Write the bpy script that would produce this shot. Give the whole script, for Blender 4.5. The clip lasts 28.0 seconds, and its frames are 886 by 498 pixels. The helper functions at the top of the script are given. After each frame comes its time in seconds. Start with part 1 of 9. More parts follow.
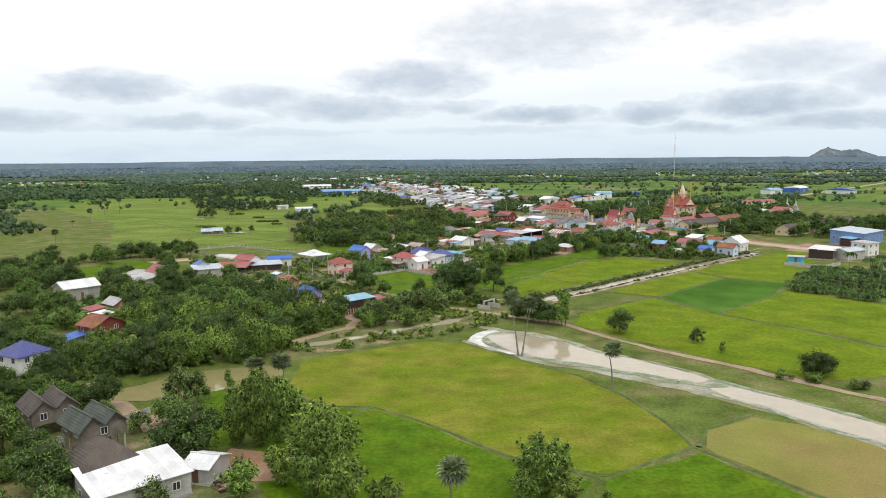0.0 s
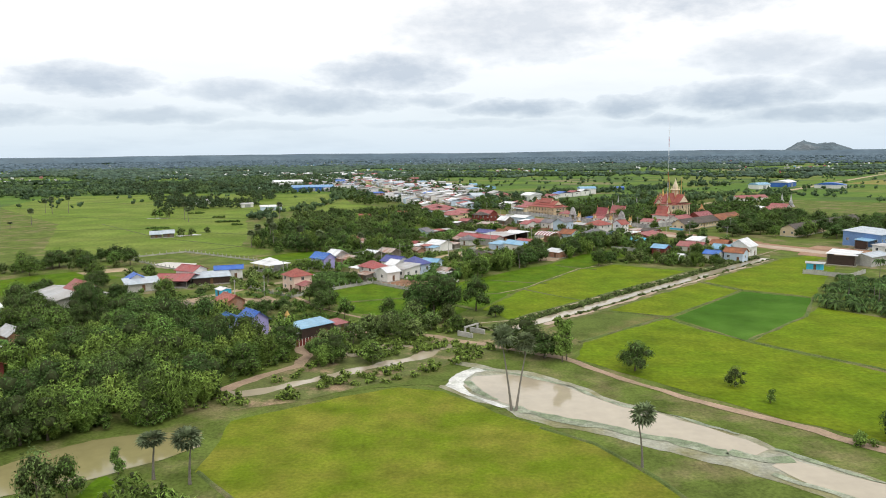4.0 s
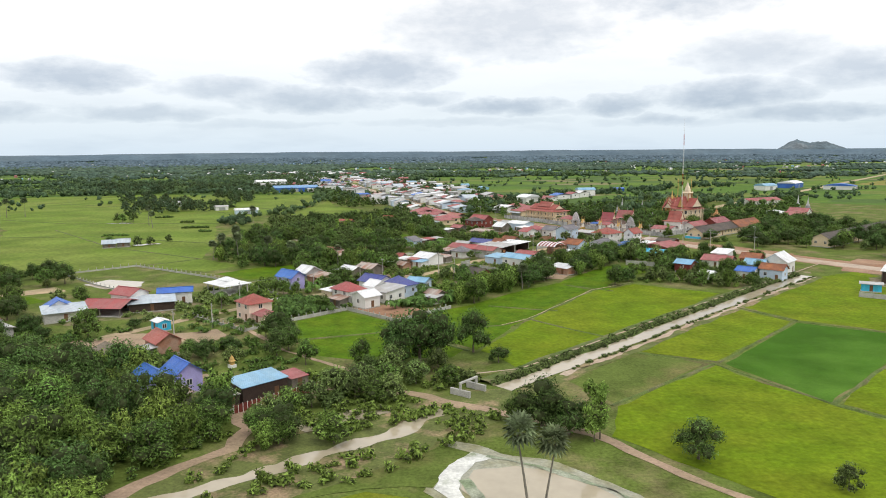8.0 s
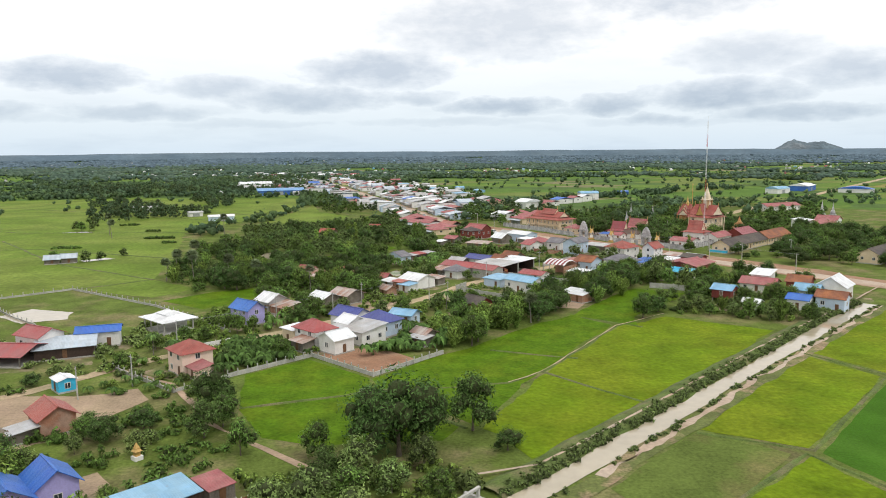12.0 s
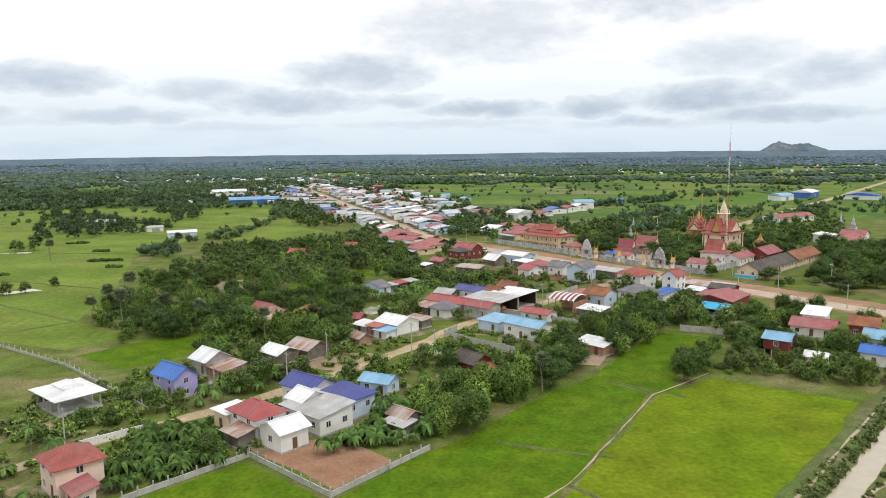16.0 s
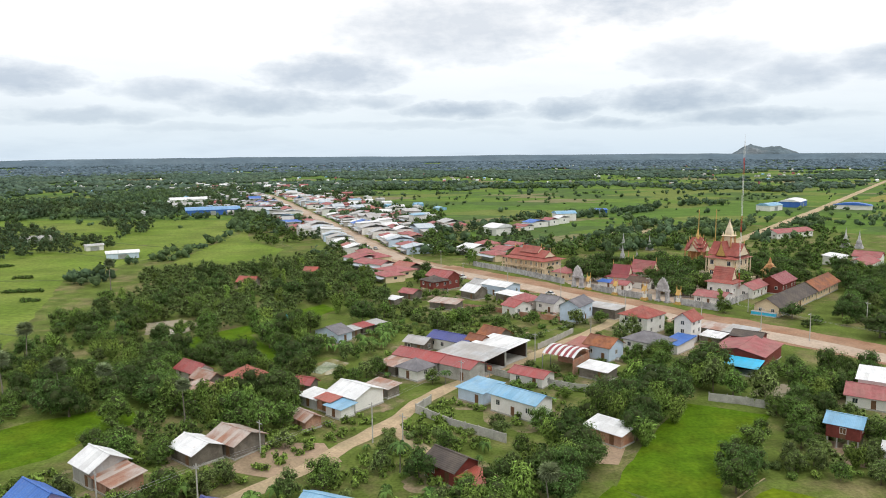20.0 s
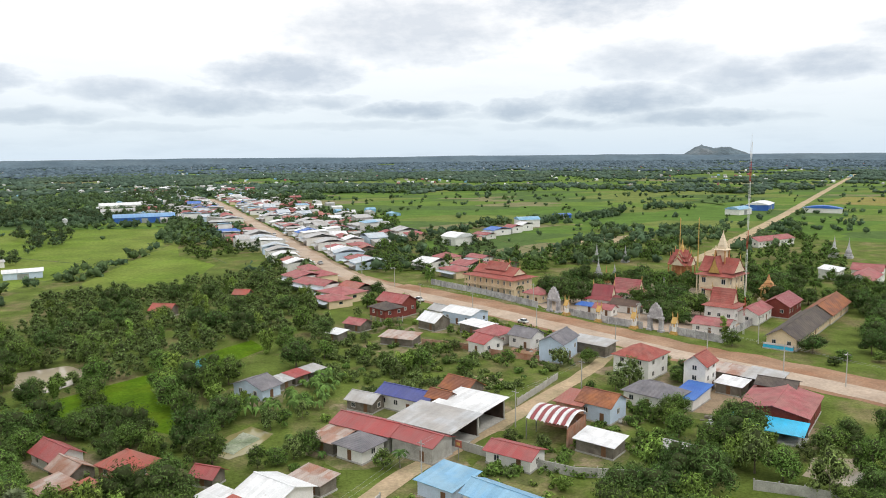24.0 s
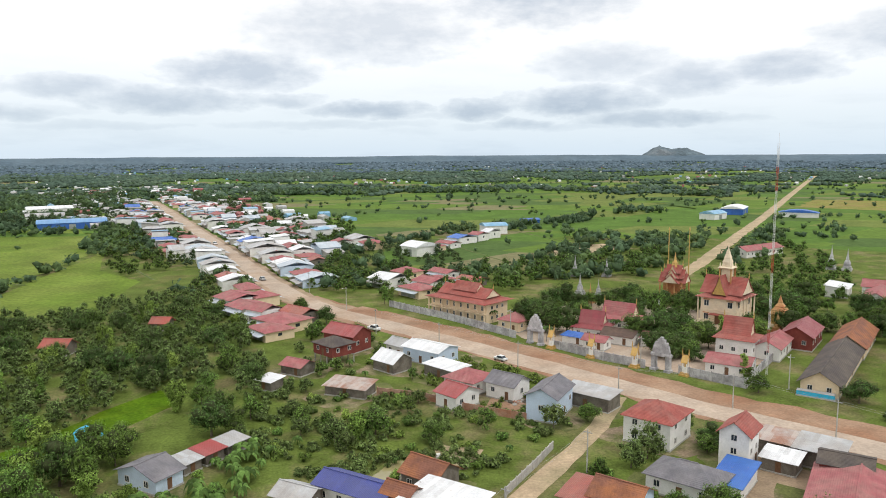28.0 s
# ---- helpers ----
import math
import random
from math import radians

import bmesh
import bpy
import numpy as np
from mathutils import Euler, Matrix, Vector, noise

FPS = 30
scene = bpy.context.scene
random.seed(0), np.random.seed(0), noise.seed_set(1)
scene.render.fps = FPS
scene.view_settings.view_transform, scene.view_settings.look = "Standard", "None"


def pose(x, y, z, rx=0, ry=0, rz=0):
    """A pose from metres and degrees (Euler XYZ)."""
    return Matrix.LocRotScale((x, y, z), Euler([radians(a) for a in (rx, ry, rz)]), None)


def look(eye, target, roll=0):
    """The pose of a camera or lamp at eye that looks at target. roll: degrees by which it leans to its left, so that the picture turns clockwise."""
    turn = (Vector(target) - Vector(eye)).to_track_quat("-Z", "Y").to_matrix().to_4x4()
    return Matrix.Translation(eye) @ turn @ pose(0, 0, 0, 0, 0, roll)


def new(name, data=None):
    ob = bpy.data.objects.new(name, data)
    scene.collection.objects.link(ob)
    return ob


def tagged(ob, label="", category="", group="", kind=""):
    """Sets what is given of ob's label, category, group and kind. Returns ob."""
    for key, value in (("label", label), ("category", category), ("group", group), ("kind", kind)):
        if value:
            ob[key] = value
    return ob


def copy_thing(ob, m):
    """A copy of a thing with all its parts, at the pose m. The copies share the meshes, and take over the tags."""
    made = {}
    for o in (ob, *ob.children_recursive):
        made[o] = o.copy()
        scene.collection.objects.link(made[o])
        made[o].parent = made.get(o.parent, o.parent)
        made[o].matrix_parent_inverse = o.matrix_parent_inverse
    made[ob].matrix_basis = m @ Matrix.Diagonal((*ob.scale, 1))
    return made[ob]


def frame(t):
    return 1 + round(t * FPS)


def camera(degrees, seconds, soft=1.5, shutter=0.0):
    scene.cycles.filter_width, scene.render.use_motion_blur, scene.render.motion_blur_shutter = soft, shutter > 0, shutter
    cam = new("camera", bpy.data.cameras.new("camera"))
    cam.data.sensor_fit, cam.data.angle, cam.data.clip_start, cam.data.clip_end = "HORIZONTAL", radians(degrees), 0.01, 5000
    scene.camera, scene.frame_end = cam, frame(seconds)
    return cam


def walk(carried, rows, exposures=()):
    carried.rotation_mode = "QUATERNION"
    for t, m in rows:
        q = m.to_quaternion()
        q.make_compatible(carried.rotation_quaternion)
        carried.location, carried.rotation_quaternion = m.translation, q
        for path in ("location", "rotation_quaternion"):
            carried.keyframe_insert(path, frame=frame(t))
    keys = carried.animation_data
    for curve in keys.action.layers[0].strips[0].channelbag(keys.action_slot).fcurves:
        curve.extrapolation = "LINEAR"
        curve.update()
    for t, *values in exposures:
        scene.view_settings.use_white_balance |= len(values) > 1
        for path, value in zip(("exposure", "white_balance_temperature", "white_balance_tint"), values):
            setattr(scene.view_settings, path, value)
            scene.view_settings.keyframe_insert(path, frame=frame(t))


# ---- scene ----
cam = camera(61.94, 28.0, soft=0.95)
walk(cam, [
    (0, pose(0.00, 0.00, 48.00, 82.894, 0.504, -0.063)),
    (0.5, pose(0.22, 4.52, 47.83, 82.826, 0.518, -0.515)),
    (1, pose(0.34, 9.23, 47.76, 82.736, 0.518, -1.346)),
    (1.5, pose(0.50, 14.21, 47.75, 82.696, 0.556, -1.399)),
    (2, pose(0.69, 19.15, 47.88, 82.617, 0.583, -1.427)),
    (2.5, pose(0.88, 24.17, 48.06, 82.550, 0.586, -1.589)),
    (3, pose(0.91, 29.59, 48.21, 82.505, 0.611, -1.756)),
    (3.5, pose(1.18, 35.62, 48.35, 82.441, 0.596, -1.789)),
    (5.5, pose(2.20, 58.81, 48.30, 82.321, 0.572, -1.971)),
    (6, pose(2.32, 64.34, 48.43, 82.295, 0.511, -2.094)),
    (6.5, pose(2.52, 70.40, 48.51, 82.283, 0.500, -2.256)),
    (7, pose(2.78, 76.05, 48.59, 82.283, 0.504, -2.417)),
    (7.5, pose(3.17, 81.90, 48.64, 82.279, 0.504, -2.407)),
    (8, pose(3.51, 88.39, 48.71, 82.259, 0.497, -2.517)),
    (8.5, pose(3.84, 94.53, 48.72, 82.249, 0.447, -2.664)),
    (9, pose(4.23, 100.64, 48.75, 82.246, 0.477, -2.762)),
    (9.5, pose(4.55, 106.31, 48.79, 82.240, 0.478, -2.790)),
    (10, pose(5.04, 112.80, 48.81, 82.240, 0.518, -2.840)),
    (10.5, pose(5.45, 119.02, 48.90, 82.263, 0.542, -2.877)),
    (11, pose(5.83, 124.85, 49.09, 82.256, 0.531, -2.908)),
    (11.5, pose(6.27, 129.72, 49.40, 82.257, 0.518, -2.950)),
    (12, pose(6.68, 135.83, 49.75, 82.229, 0.468, -2.941)),
    (12.5, pose(7.17, 142.56, 49.99, 82.260, 0.488, -2.979)),
    (14.5, pose(7.55, 167.37, 51.20, 82.380, 0.601, -3.422)),
    (15, pose(8.16, 173.44, 51.72, 82.415, 0.604, -3.633)),
    (15.5, pose(8.60, 179.04, 52.40, 82.400, 0.628, -3.915)),
    (16, pose(9.10, 184.57, 53.13, 82.393, 0.639, -4.157)),
    (16.5, pose(9.64, 190.24, 54.01, 82.396, 0.652, -4.416)),
    (17, pose(10.09, 196.31, 54.85, 82.416, 0.660, -4.781)),
    (17.5, pose(10.57, 202.39, 55.64, 82.423, 0.660, -5.226)),
    (18, pose(10.97, 207.78, 56.53, 82.441, 0.689, -5.634)),
    (18.5, pose(11.27, 212.84, 57.41, 82.427, 0.619, -6.024)),
    (19, pose(11.87, 218.98, 58.17, 82.462, 0.617, -6.196)),
    (19.5, pose(12.44, 224.74, 58.58, 82.459, 0.561, -6.236)),
    (20, pose(13.17, 230.17, 58.77, 82.455, 0.527, -6.228)),
    (20.5, pose(13.77, 235.65, 59.03, 82.422, 0.535, -6.273)),
    (21, pose(14.27, 241.46, 59.21, 82.432, 0.538, -6.748)),
    (21.5, pose(14.99, 247.51, 59.24, 82.418, 0.550, -7.196)),
    (23.5, pose(18.11, 271.81, 59.36, 82.473, 0.579, -8.528)),
    (24, pose(18.99, 277.95, 59.48, 82.475, 0.575, -9.764)),
    (24.5, pose(19.89, 283.88, 59.58, 82.463, 0.533, -10.085)),
    (25, pose(20.82, 289.52, 59.65, 82.463, 0.507, -10.211)),
    (25.5, pose(21.76, 294.89, 59.74, 82.462, 0.517, -10.797)),
    (26, pose(22.77, 300.58, 59.82, 82.432, 0.500, -11.566)),
    (26.5, pose(23.41, 306.29, 59.91, 82.421, 0.471, -12.224)),
    (27, pose(24.51, 312.26, 59.99, 82.421, 0.420, -12.693)),
    (27.5, pose(25.47, 317.74, 59.95, 82.412, 0.340, -12.871)),
    (28, pose(26.65, 323.68, 59.87, 82.434, 0.329, -12.909)),
])

# ---- sky and sun: a bright, broken overcast ----
SUN_EL, SUN_AZ = radians(58), radians(150)


def build_world():
    w = bpy.data.worlds.new("overcast_sky")
    w.use_nodes = True
    scene.world = w
    nt = w.node_tree
    nt.nodes.clear()
    N, L = nt.nodes.new, nt.links.new

    def math_node(op, a, b=None, clamp=False):
        n = N("ShaderNodeMath")
        n.operation, n.use_clamp = op, clamp
        for i, v in enumerate((a, b)):
            if v is None:
                continue
            if isinstance(v, (int, float)):
                n.inputs[i].default_value = v
            else:
                L(v, n.inputs[i])
        return n.outputs[0]

    out, bg, tc = N("ShaderNodeOutputWorld"), N("ShaderNodeBackground"), N("ShaderNodeTexCoord")
    sep = N("ShaderNodeSeparateXYZ")
    L(tc.outputs["Generated"], sep.inputs[0])
    x, y, z = sep.outputs
    az = math_node("MULTIPLY", math_node("ARCTAN2", x, y), 57.29578)
    el = math_node("MULTIPLY", math_node("ARCSINE", z), 57.29578)
    sky = N("ShaderNodeTexSky")
    sky.sky_type, sky.sun_disc = "NISHITA", False
    sky.sun_elevation, sky.sun_rotation = SUN_EL, SUN_AZ
    # wisps: streaky noise, longer across than up; it also warps the outlines of the clouds
    def sky_noise(kx, ky, oz, detail):
        comb = N("ShaderNodeCombineXYZ")
        L(math_node("MULTIPLY", az, kx), comb.inputs[0])
        L(math_node("MULTIPLY", el, ky), comb.inputs[1])
        comb.inputs[2].default_value = oz
        n = N("ShaderNodeTexNoise")
        n.inputs["Scale"].default_value, n.inputs["Detail"].default_value, n.inputs["Roughness"].default_value = 1.0, detail, 0.58
        L(comb.outputs[0], n.inputs["Vector"])
        return math_node("SUBTRACT", n.outputs[0], 0.5)

    wisp = sky_noise(0.10, 0.5, 0.0, 6.0)
    waz = math_node("ADD", az, math_node("MULTIPLY", sky_noise(0.22, 0.5, 4.0, 4.0), 3.5))
    wel = math_node("ADD", el, math_node("MULTIPLY", sky_noise(0.3, 0.7, 9.0, 4.0), 1.0))
    curl = math_node("MULTIPLY", sky_noise(0.5, 1.1, 14.0, 6.0), 1.5)
    # the larger grey cloud bases: azimuth, elevation, half width, half height in degrees, depth
    dark = None
    for caz, cel, hw, hh, depth in CLOUDS:
        dx = math_node("MULTIPLY", math_node("SUBTRACT", waz, caz), 1 / (hw * 1.15))
        dy = math_node("MULTIPLY", math_node("SUBTRACT", wel, cel), 1 / (hh * 1.25))
        r2 = math_node("ADD", math_node("MULTIPLY", dx, dx), math_node("MULTIPLY", dy, dy))
        r2 = math_node("ADD", r2, curl)
        m = math_node("MULTIPLY", math_node("POWER", math_node("SUBTRACT", 1.0, r2, True), 0.85), depth * 1.25)
        dark = m if dark is None else math_node("MAXIMUM", dark, m)
    ramp = N("ShaderNodeValToRGB")
    L(math_node("MULTIPLY", el, 1 / 90, True), ramp.inputs[0])
    ramp.color_ramp.elements[0].position, ramp.color_ramp.elements[0].color = 0.0, (0.74, 0.86, 0.97, 1)
    ramp.color_ramp.elements[1].position, ramp.color_ramp.elements[1].color = 1.0, (1.35, 1.35, 1.35, 1)
    for p, c in ((0.025, (0.84, 0.93, 1.0, 1)), (0.055, (0.98, 1.03, 1.08, 1)), (0.1, (1.16, 1.16, 1.16, 1)), (0.35, (1.2, 1.2, 1.2, 1))):
        ramp.color_ramp.elements.new(p).color = c
    faint = N("ShaderNodeMapRange")
    L(wisp, faint.inputs[0])
    faint.inputs[1].default_value, faint.inputs[2].default_value = 0.0, 0.25
    faint.inputs[3].default_value, faint.inputs[4].default_value = 0.0, 0.2
    shade = math_node("ADD", dark, math_node("MULTIPLY", faint.outputs[0], math_node("SUBTRACT", 1.0, math_node("MULTIPLY", el, 0.085), True)), True)
    cloud = N("ShaderNodeMixRGB")
    cloud.blend_type = "MULTIPLY"
    cloud.inputs[0].default_value = 1.0
    L(ramp.outputs[0], cloud.inputs[1])
    tint = N("ShaderNodeMixRGB")
    L(shade, tint.inputs[0])
    tint.inputs[1].default_value, tint.inputs[2].default_value = (1, 1, 1, 1), (0.38, 0.455, 0.56, 1)
    L(tint.outputs[0], cloud.inputs[2])
    dim = N("ShaderNodeMixRGB")
    dim.blend_type = "MULTIPLY"
    dim.inputs[0].default_value = 1.0
    L(sky.outputs[0], dim.inputs[1])
    dim.inputs[2].default_value = (0.1, 0.1, 0.1, 1)
    mix = N("ShaderNodeMixRGB")
    mix.inputs[0].default_value = 0.94
    L(dim.outputs[0], mix.inputs[1])
    L(cloud.outputs[0], mix.inputs[2])
    L(mix.outputs[0], bg.inputs[0])
    bg.inputs[1].default_value = 1.0
    L(bg.outputs[0], out.inputs[0])


CLOUDS = (
    (7, 9.1, 9, 2.4, 0.42), (20.5, 11.8, 8, 2.6, 0.55), (-2, 5.9, 5.5, 1.3, 0.5), (-7, 3.7, 6, 0.9, 0.45),
    (-23.5, 5.1, 4.5, 1, 0.5), (-14, 4.5, 4.5, 0.8, 0.38), (7.7, 3.1, 4.5, 0.6, 0.5), (15.5, 3.1, 3, 0.7, 0.5),
    (23.5, 3.7, 5.5, 1, 0.5), (25, 6.5, 5, 1.3, 0.38), (31, 5.1, 3.5, 1.2, 0.42), (-30, 2.7, 4.5, 0.7, 0.36),
    (1.5, 3.8, 2.5, 0.5, 0.36), (37, 5.6, 4, 1, 0.45), (28, 2.3, 5, 0.6, 0.42), (-19, 2.7, 5, 0.5, 0.34),
    (46, 7.5, 7, 1.6, 0.45), (-44, 6.1, 8, 1.4, 0.42), (-38, 10, 7, 1.6, 0.35), (19, 2, 2.2, 0.4, 0.38),
    (-26, 2.3, 7, 0.3, 0.15), (-12, 1.9, 6, 0.28, 0.15), (4, 2, 8, 0.28, 0.15), (20, 1.8, 7, 0.28, 0.15),
    (-18, 2.9, 6, 0.35, 0.15), (12, 2.6, 6, 0.3, 0.15), (30, 2.2, 6, 0.3, 0.15),
)
build_world()
sun = new("sun", bpy.data.lights.new("sun", "SUN"))
sun.data.energy, sun.data.angle, sun.data.color = 1.1, radians(14), (1.0, 0.97, 0.92)
sun.matrix_world = look((0, 0, 300), (-math.sin(SUN_AZ) * math.cos(SUN_EL) * 100, -math.cos(SUN_AZ) * math.cos(SUN_EL) * 100, 300 - math.sin(SUN_EL) * 100))
sun.location = (0, 0, 400)
scene.view_settings.exposure = 0.0


# ---- materials ----
def material(name, base, rough=0.8, metal=0.0, vary=0.18, scale=0.6, fine=6.0, bump=0.0, ribs=None, world=False, second=None, blend=(0.4, 0.6),
             each=0.0, through_light=0.0, spec=0.3, rust=None, leafy=0.0, sheets=None):
    """A node material: colour varied at two scales, relief, ribs along an axis, stains of a second colour, and a change from object to object."""
    m = bpy.data.materials.new(name)
    m.use_nodes = True
    nt = m.node_tree
    N, L = nt.nodes.new, nt.links.new
    bsdf = nt.nodes["Principled BSDF"]
    bsdf.inputs["Roughness"].default_value = rough
    bsdf.inputs["Metallic"].default_value = metal
    bsdf.inputs["Specular IOR Level"].default_value = spec
    if world:
        vec = N("ShaderNodeNewGeometry").outputs["Position"]
    else:
        vec = N("ShaderNodeTexCoord").outputs["Object"]
    info = N("ShaderNodeObjectInfo")

    def noise_tex(s, detail=4.0, rough_=0.6):
        n = N("ShaderNodeTexNoise")
        n.inputs["Scale"].default_value, n.inputs["Detail"].default_value, n.inputs["Roughness"].default_value = s, detail, rough_
        if world:
            L(vec, n.inputs["Vector"])
        else:
            add = N("ShaderNodeVectorMath")
            add.operation = "MULTIPLY_ADD"
            L(info.outputs["Random"], add.inputs[0])
            add.inputs[1].default_value = (37.0, 11.0, 23.0)
            L(vec, add.inputs[2])
            L(add.outputs[0], n.inputs["Vector"])
        return n.outputs[0]

    big, small = noise_tex(scale), noise_tex(fine, 3.0)
    color = N("ShaderNodeRGB").outputs[0]
    color.default_value = (*base, 1)
    if second is not None:
        mp = N("ShaderNodeMapRange")
        L(noise_tex(scale * 0.45, 5.0), mp.inputs[0])
        mp.inputs[1].default_value, mp.inputs[2].default_value = blend
        mx = N("ShaderNodeMixRGB")
        L(mp.outputs[0], mx.inputs[0])
        L(color, mx.inputs[1])
        mx.inputs[2].default_value = (*second, 1)
        color = mx.outputs[0]
    if rust is not None:
        mp = N("ShaderNodeMapRange")
        L(noise_tex(0.9, 6.0, 0.7), mp.inputs[0])
        mp.inputs[1].default_value, mp.inputs[2].default_value = rust[1]
        mx = N("ShaderNodeMixRGB")
        L(mp.outputs[0], mx.inputs[0])
        L(color, mx.inputs[1])
        mx.inputs[2].default_value = (*rust[0], 1)
        color = mx.outputs[0]
    if sheets is not None:
        # one tint for each sheet across the roof, and a patch of the second colour on some
        sp = N("ShaderNodeSeparateXYZ")
        L(vec, sp.inputs[0])
        cell = []
        for k, size in ((0, 0.95), (1, 40.0)):
            dv = N("ShaderNodeMath")
            dv.operation = "MULTIPLY"
            dv.inputs[1].default_value = 1 / size
            L(sp.outputs[k], dv.inputs[0])
            fl = N("ShaderNodeMath")
            fl.operation = "FLOOR"
            L(dv.outputs[0], fl.inputs[0])
            cell.append(fl.outputs[0])
        cb = N("ShaderNodeCombineXYZ")
        L(cell[0], cb.inputs[0])
        L(cell[1], cb.inputs[1])
        L(info.outputs["Random"], cb.inputs[2])
        wn = N("ShaderNodeTexWhiteNoise")
        L(cb.outputs[0], wn.inputs["Vector"])
        mp = N("ShaderNodeMapRange")
        L(wn.outputs["Value"], mp.inputs[0])
        mp.inputs[1].default_value, mp.inputs[2].default_value = sheets[0], 1.0
        mp.inputs[4].default_value = sheets[1]
        mx = N("ShaderNodeMixRGB")
        L(mp.outputs[0], mx.inputs[0])
        L(color, mx.inputs[1])
        mx.inputs[2].default_value = (*(second or base), 1)
        color = mx.outputs[0]
        sheet_tone = wn.outputs["Color"]
    val = None
    for src, amount in ((big, vary), (small, vary * 0.9)):
        mp = N("ShaderNodeMapRange")
        L(src, mp.inputs[0])
        mp.inputs[1].default_value, mp.inputs[2].default_value = 0.3, 0.7
        mp.inputs[3].default_value, mp.inputs[4].default_value = 1 - amount, 1 + amount
        if val is None:
            val = mp.outputs[0]
        else:
            mu = N("ShaderNodeMath")
            mu.operation = "MULTIPLY"
            L(val, mu.inputs[0])
            L(mp.outputs[0], mu.inputs[1])
            val = mu.outputs[0]
    if sheets is not None:
        mp = N("ShaderNodeMapRange")
        L(sheet_tone, mp.inputs[0])
        mp.inputs[3].default_value, mp.inputs[4].default_value = 0.88, 1.1
        mu = N("ShaderNodeMath")
        mu.operation = "MULTIPLY"
        L(val, mu.inputs[0])
        L(mp.outputs[0], mu.inputs[1])
        val = mu.outputs[0]
    if leafy:
        mp = N("ShaderNodeMapRange")
        L(N("ShaderNodeNewGeometry").outputs["Random Per Island"], mp.inputs[0])
        mp.inputs[3].default_value, mp.inputs[4].default_value = 1 - leafy, 1 + leafy
        mu = N("ShaderNodeMath")
        mu.operation = "MULTIPLY"
        L(val, mu.inputs[0])
        L(mp.outputs[0], mu.inputs[1])
        val = mu.outputs[0]
    hsv = N("ShaderNodeHueSaturation")
    L(color, hsv.inputs["Color"])
    if each:
        mp = N("ShaderNodeMapRange")
        L(info.outputs["Random"], mp.inputs[0])
        mp.inputs[3].default_value, mp.inputs[4].default_value = 1 - each, 1 + each
        mu = N("ShaderNodeMath")
        mu.operation = "MULTIPLY"
        L(val, mu.inputs[0])
        L(mp.outputs[0], mu.inputs[1])
        val = mu.outputs[0]
        hm = N("ShaderNodeMapRange")
        fr = N("ShaderNodeMath")
        fr.operation = "FRACT"
        ml = N("ShaderNodeMath")
        ml.operation = "MULTIPLY"
        ml.inputs[1].default_value = 7.3
        L(info.outputs["Random"], ml.inputs[0])
        L(ml.outputs[0], fr.inputs[0])
        L(fr.outputs[0], hm.inputs[0])
        hm.inputs[3].default_value, hm.inputs[4].default_value = 0.5 - each * 0.035, 0.5 + each * 0.035
        L(hm.outputs[0], hsv.inputs["Hue"])
    L(val, hsv.inputs["Value"])
    L(hsv.outputs[0], bsdf.inputs["Base Color"])
    height = small
    if ribs:
        axis, pitch = ribs
        wv = N("ShaderNodeTexWave")
        wv.wave_type, wv.bands_direction, wv.wave_profile = "BANDS", axis, "SIN"
        wv.inputs["Scale"].default_value, wv.inputs["Distortion"].default_value = 0.314 / pitch, 0.0
        L(vec, wv.inputs["Vector"])
        height = wv.outputs["Fac"]
        bump = bump or 0.6
    if bump:
        b = N("ShaderNodeBump")
        b.inputs["Strength"].default_value = min(1.0, bump)
        b.inputs["Distance"].default_value = 0.05 if ribs else 0.12
        L(height, b.inputs["Height"])
        L(b.outputs[0], bsdf.inputs["Normal"])
    if through_light:
        tr = N("ShaderNodeBsdfTranslucent")
        L(hsv.outputs[0], tr.inputs[0])
        ms = N("ShaderNodeMixShader")
        ms.inputs[0].default_value = through_light
        L(bsdf.outputs[0], ms.inputs[1])
        L(tr.outputs[0], ms.inputs[2])
        L(ms.outputs[0], nt.nodes["Material Output"].inputs[0])
    return m


def patchwork(name, tones, length, depth, turn):
    """Far farmland: plots of several greens, each with its own tone, on a turned grid of uneven cells."""
    m = material(name, tones[0], 0.95, vary=0.2, scale=0.05, fine=0.3, spec=0.06, world=True)
    nt = m.node_tree
    N, L = nt.nodes.new, nt.links.new
    geo, turned_map, cells, ramp = N("ShaderNodeNewGeometry"), N("ShaderNodeMapping"), N("ShaderNodeTexVoronoi"), N("ShaderNodeValToRGB")
    turned_map.inputs["Rotation"].default_value = (0, 0, radians(turn))
    turned_map.inputs["Scale"].default_value = (1 / length, 1 / depth, 0.0)
    L(geo.outputs["Position"], turned_map.inputs["Vector"])
    cells.distance, cells.inputs["Scale"].default_value, cells.inputs["Randomness"].default_value = "CHEBYCHEV", 1.0, 0.6
    L(turned_map.outputs[0], cells.inputs["Vector"])
    part_of = N("ShaderNodeSeparateColor")
    L(cells.outputs["Color"], part_of.inputs[0])
    L(part_of.outputs[0], ramp.inputs[0])
    ramp.color_ramp.interpolation = "CONSTANT"
    for k, (at, tone) in enumerate(zip((0.0, 0.32, 0.58, 0.8, 0.93), tones)):
        e = ramp.color_ramp.elements[k] if k < 2 else ramp.color_ramp.elements.new(at)
        e.position, e.color = at, (*tone, 1)
    hsv = next(n for n in nt.nodes if n.type == "HUE_SAT")
    L(ramp.outputs[0], hsv.inputs["Color"])
    return m


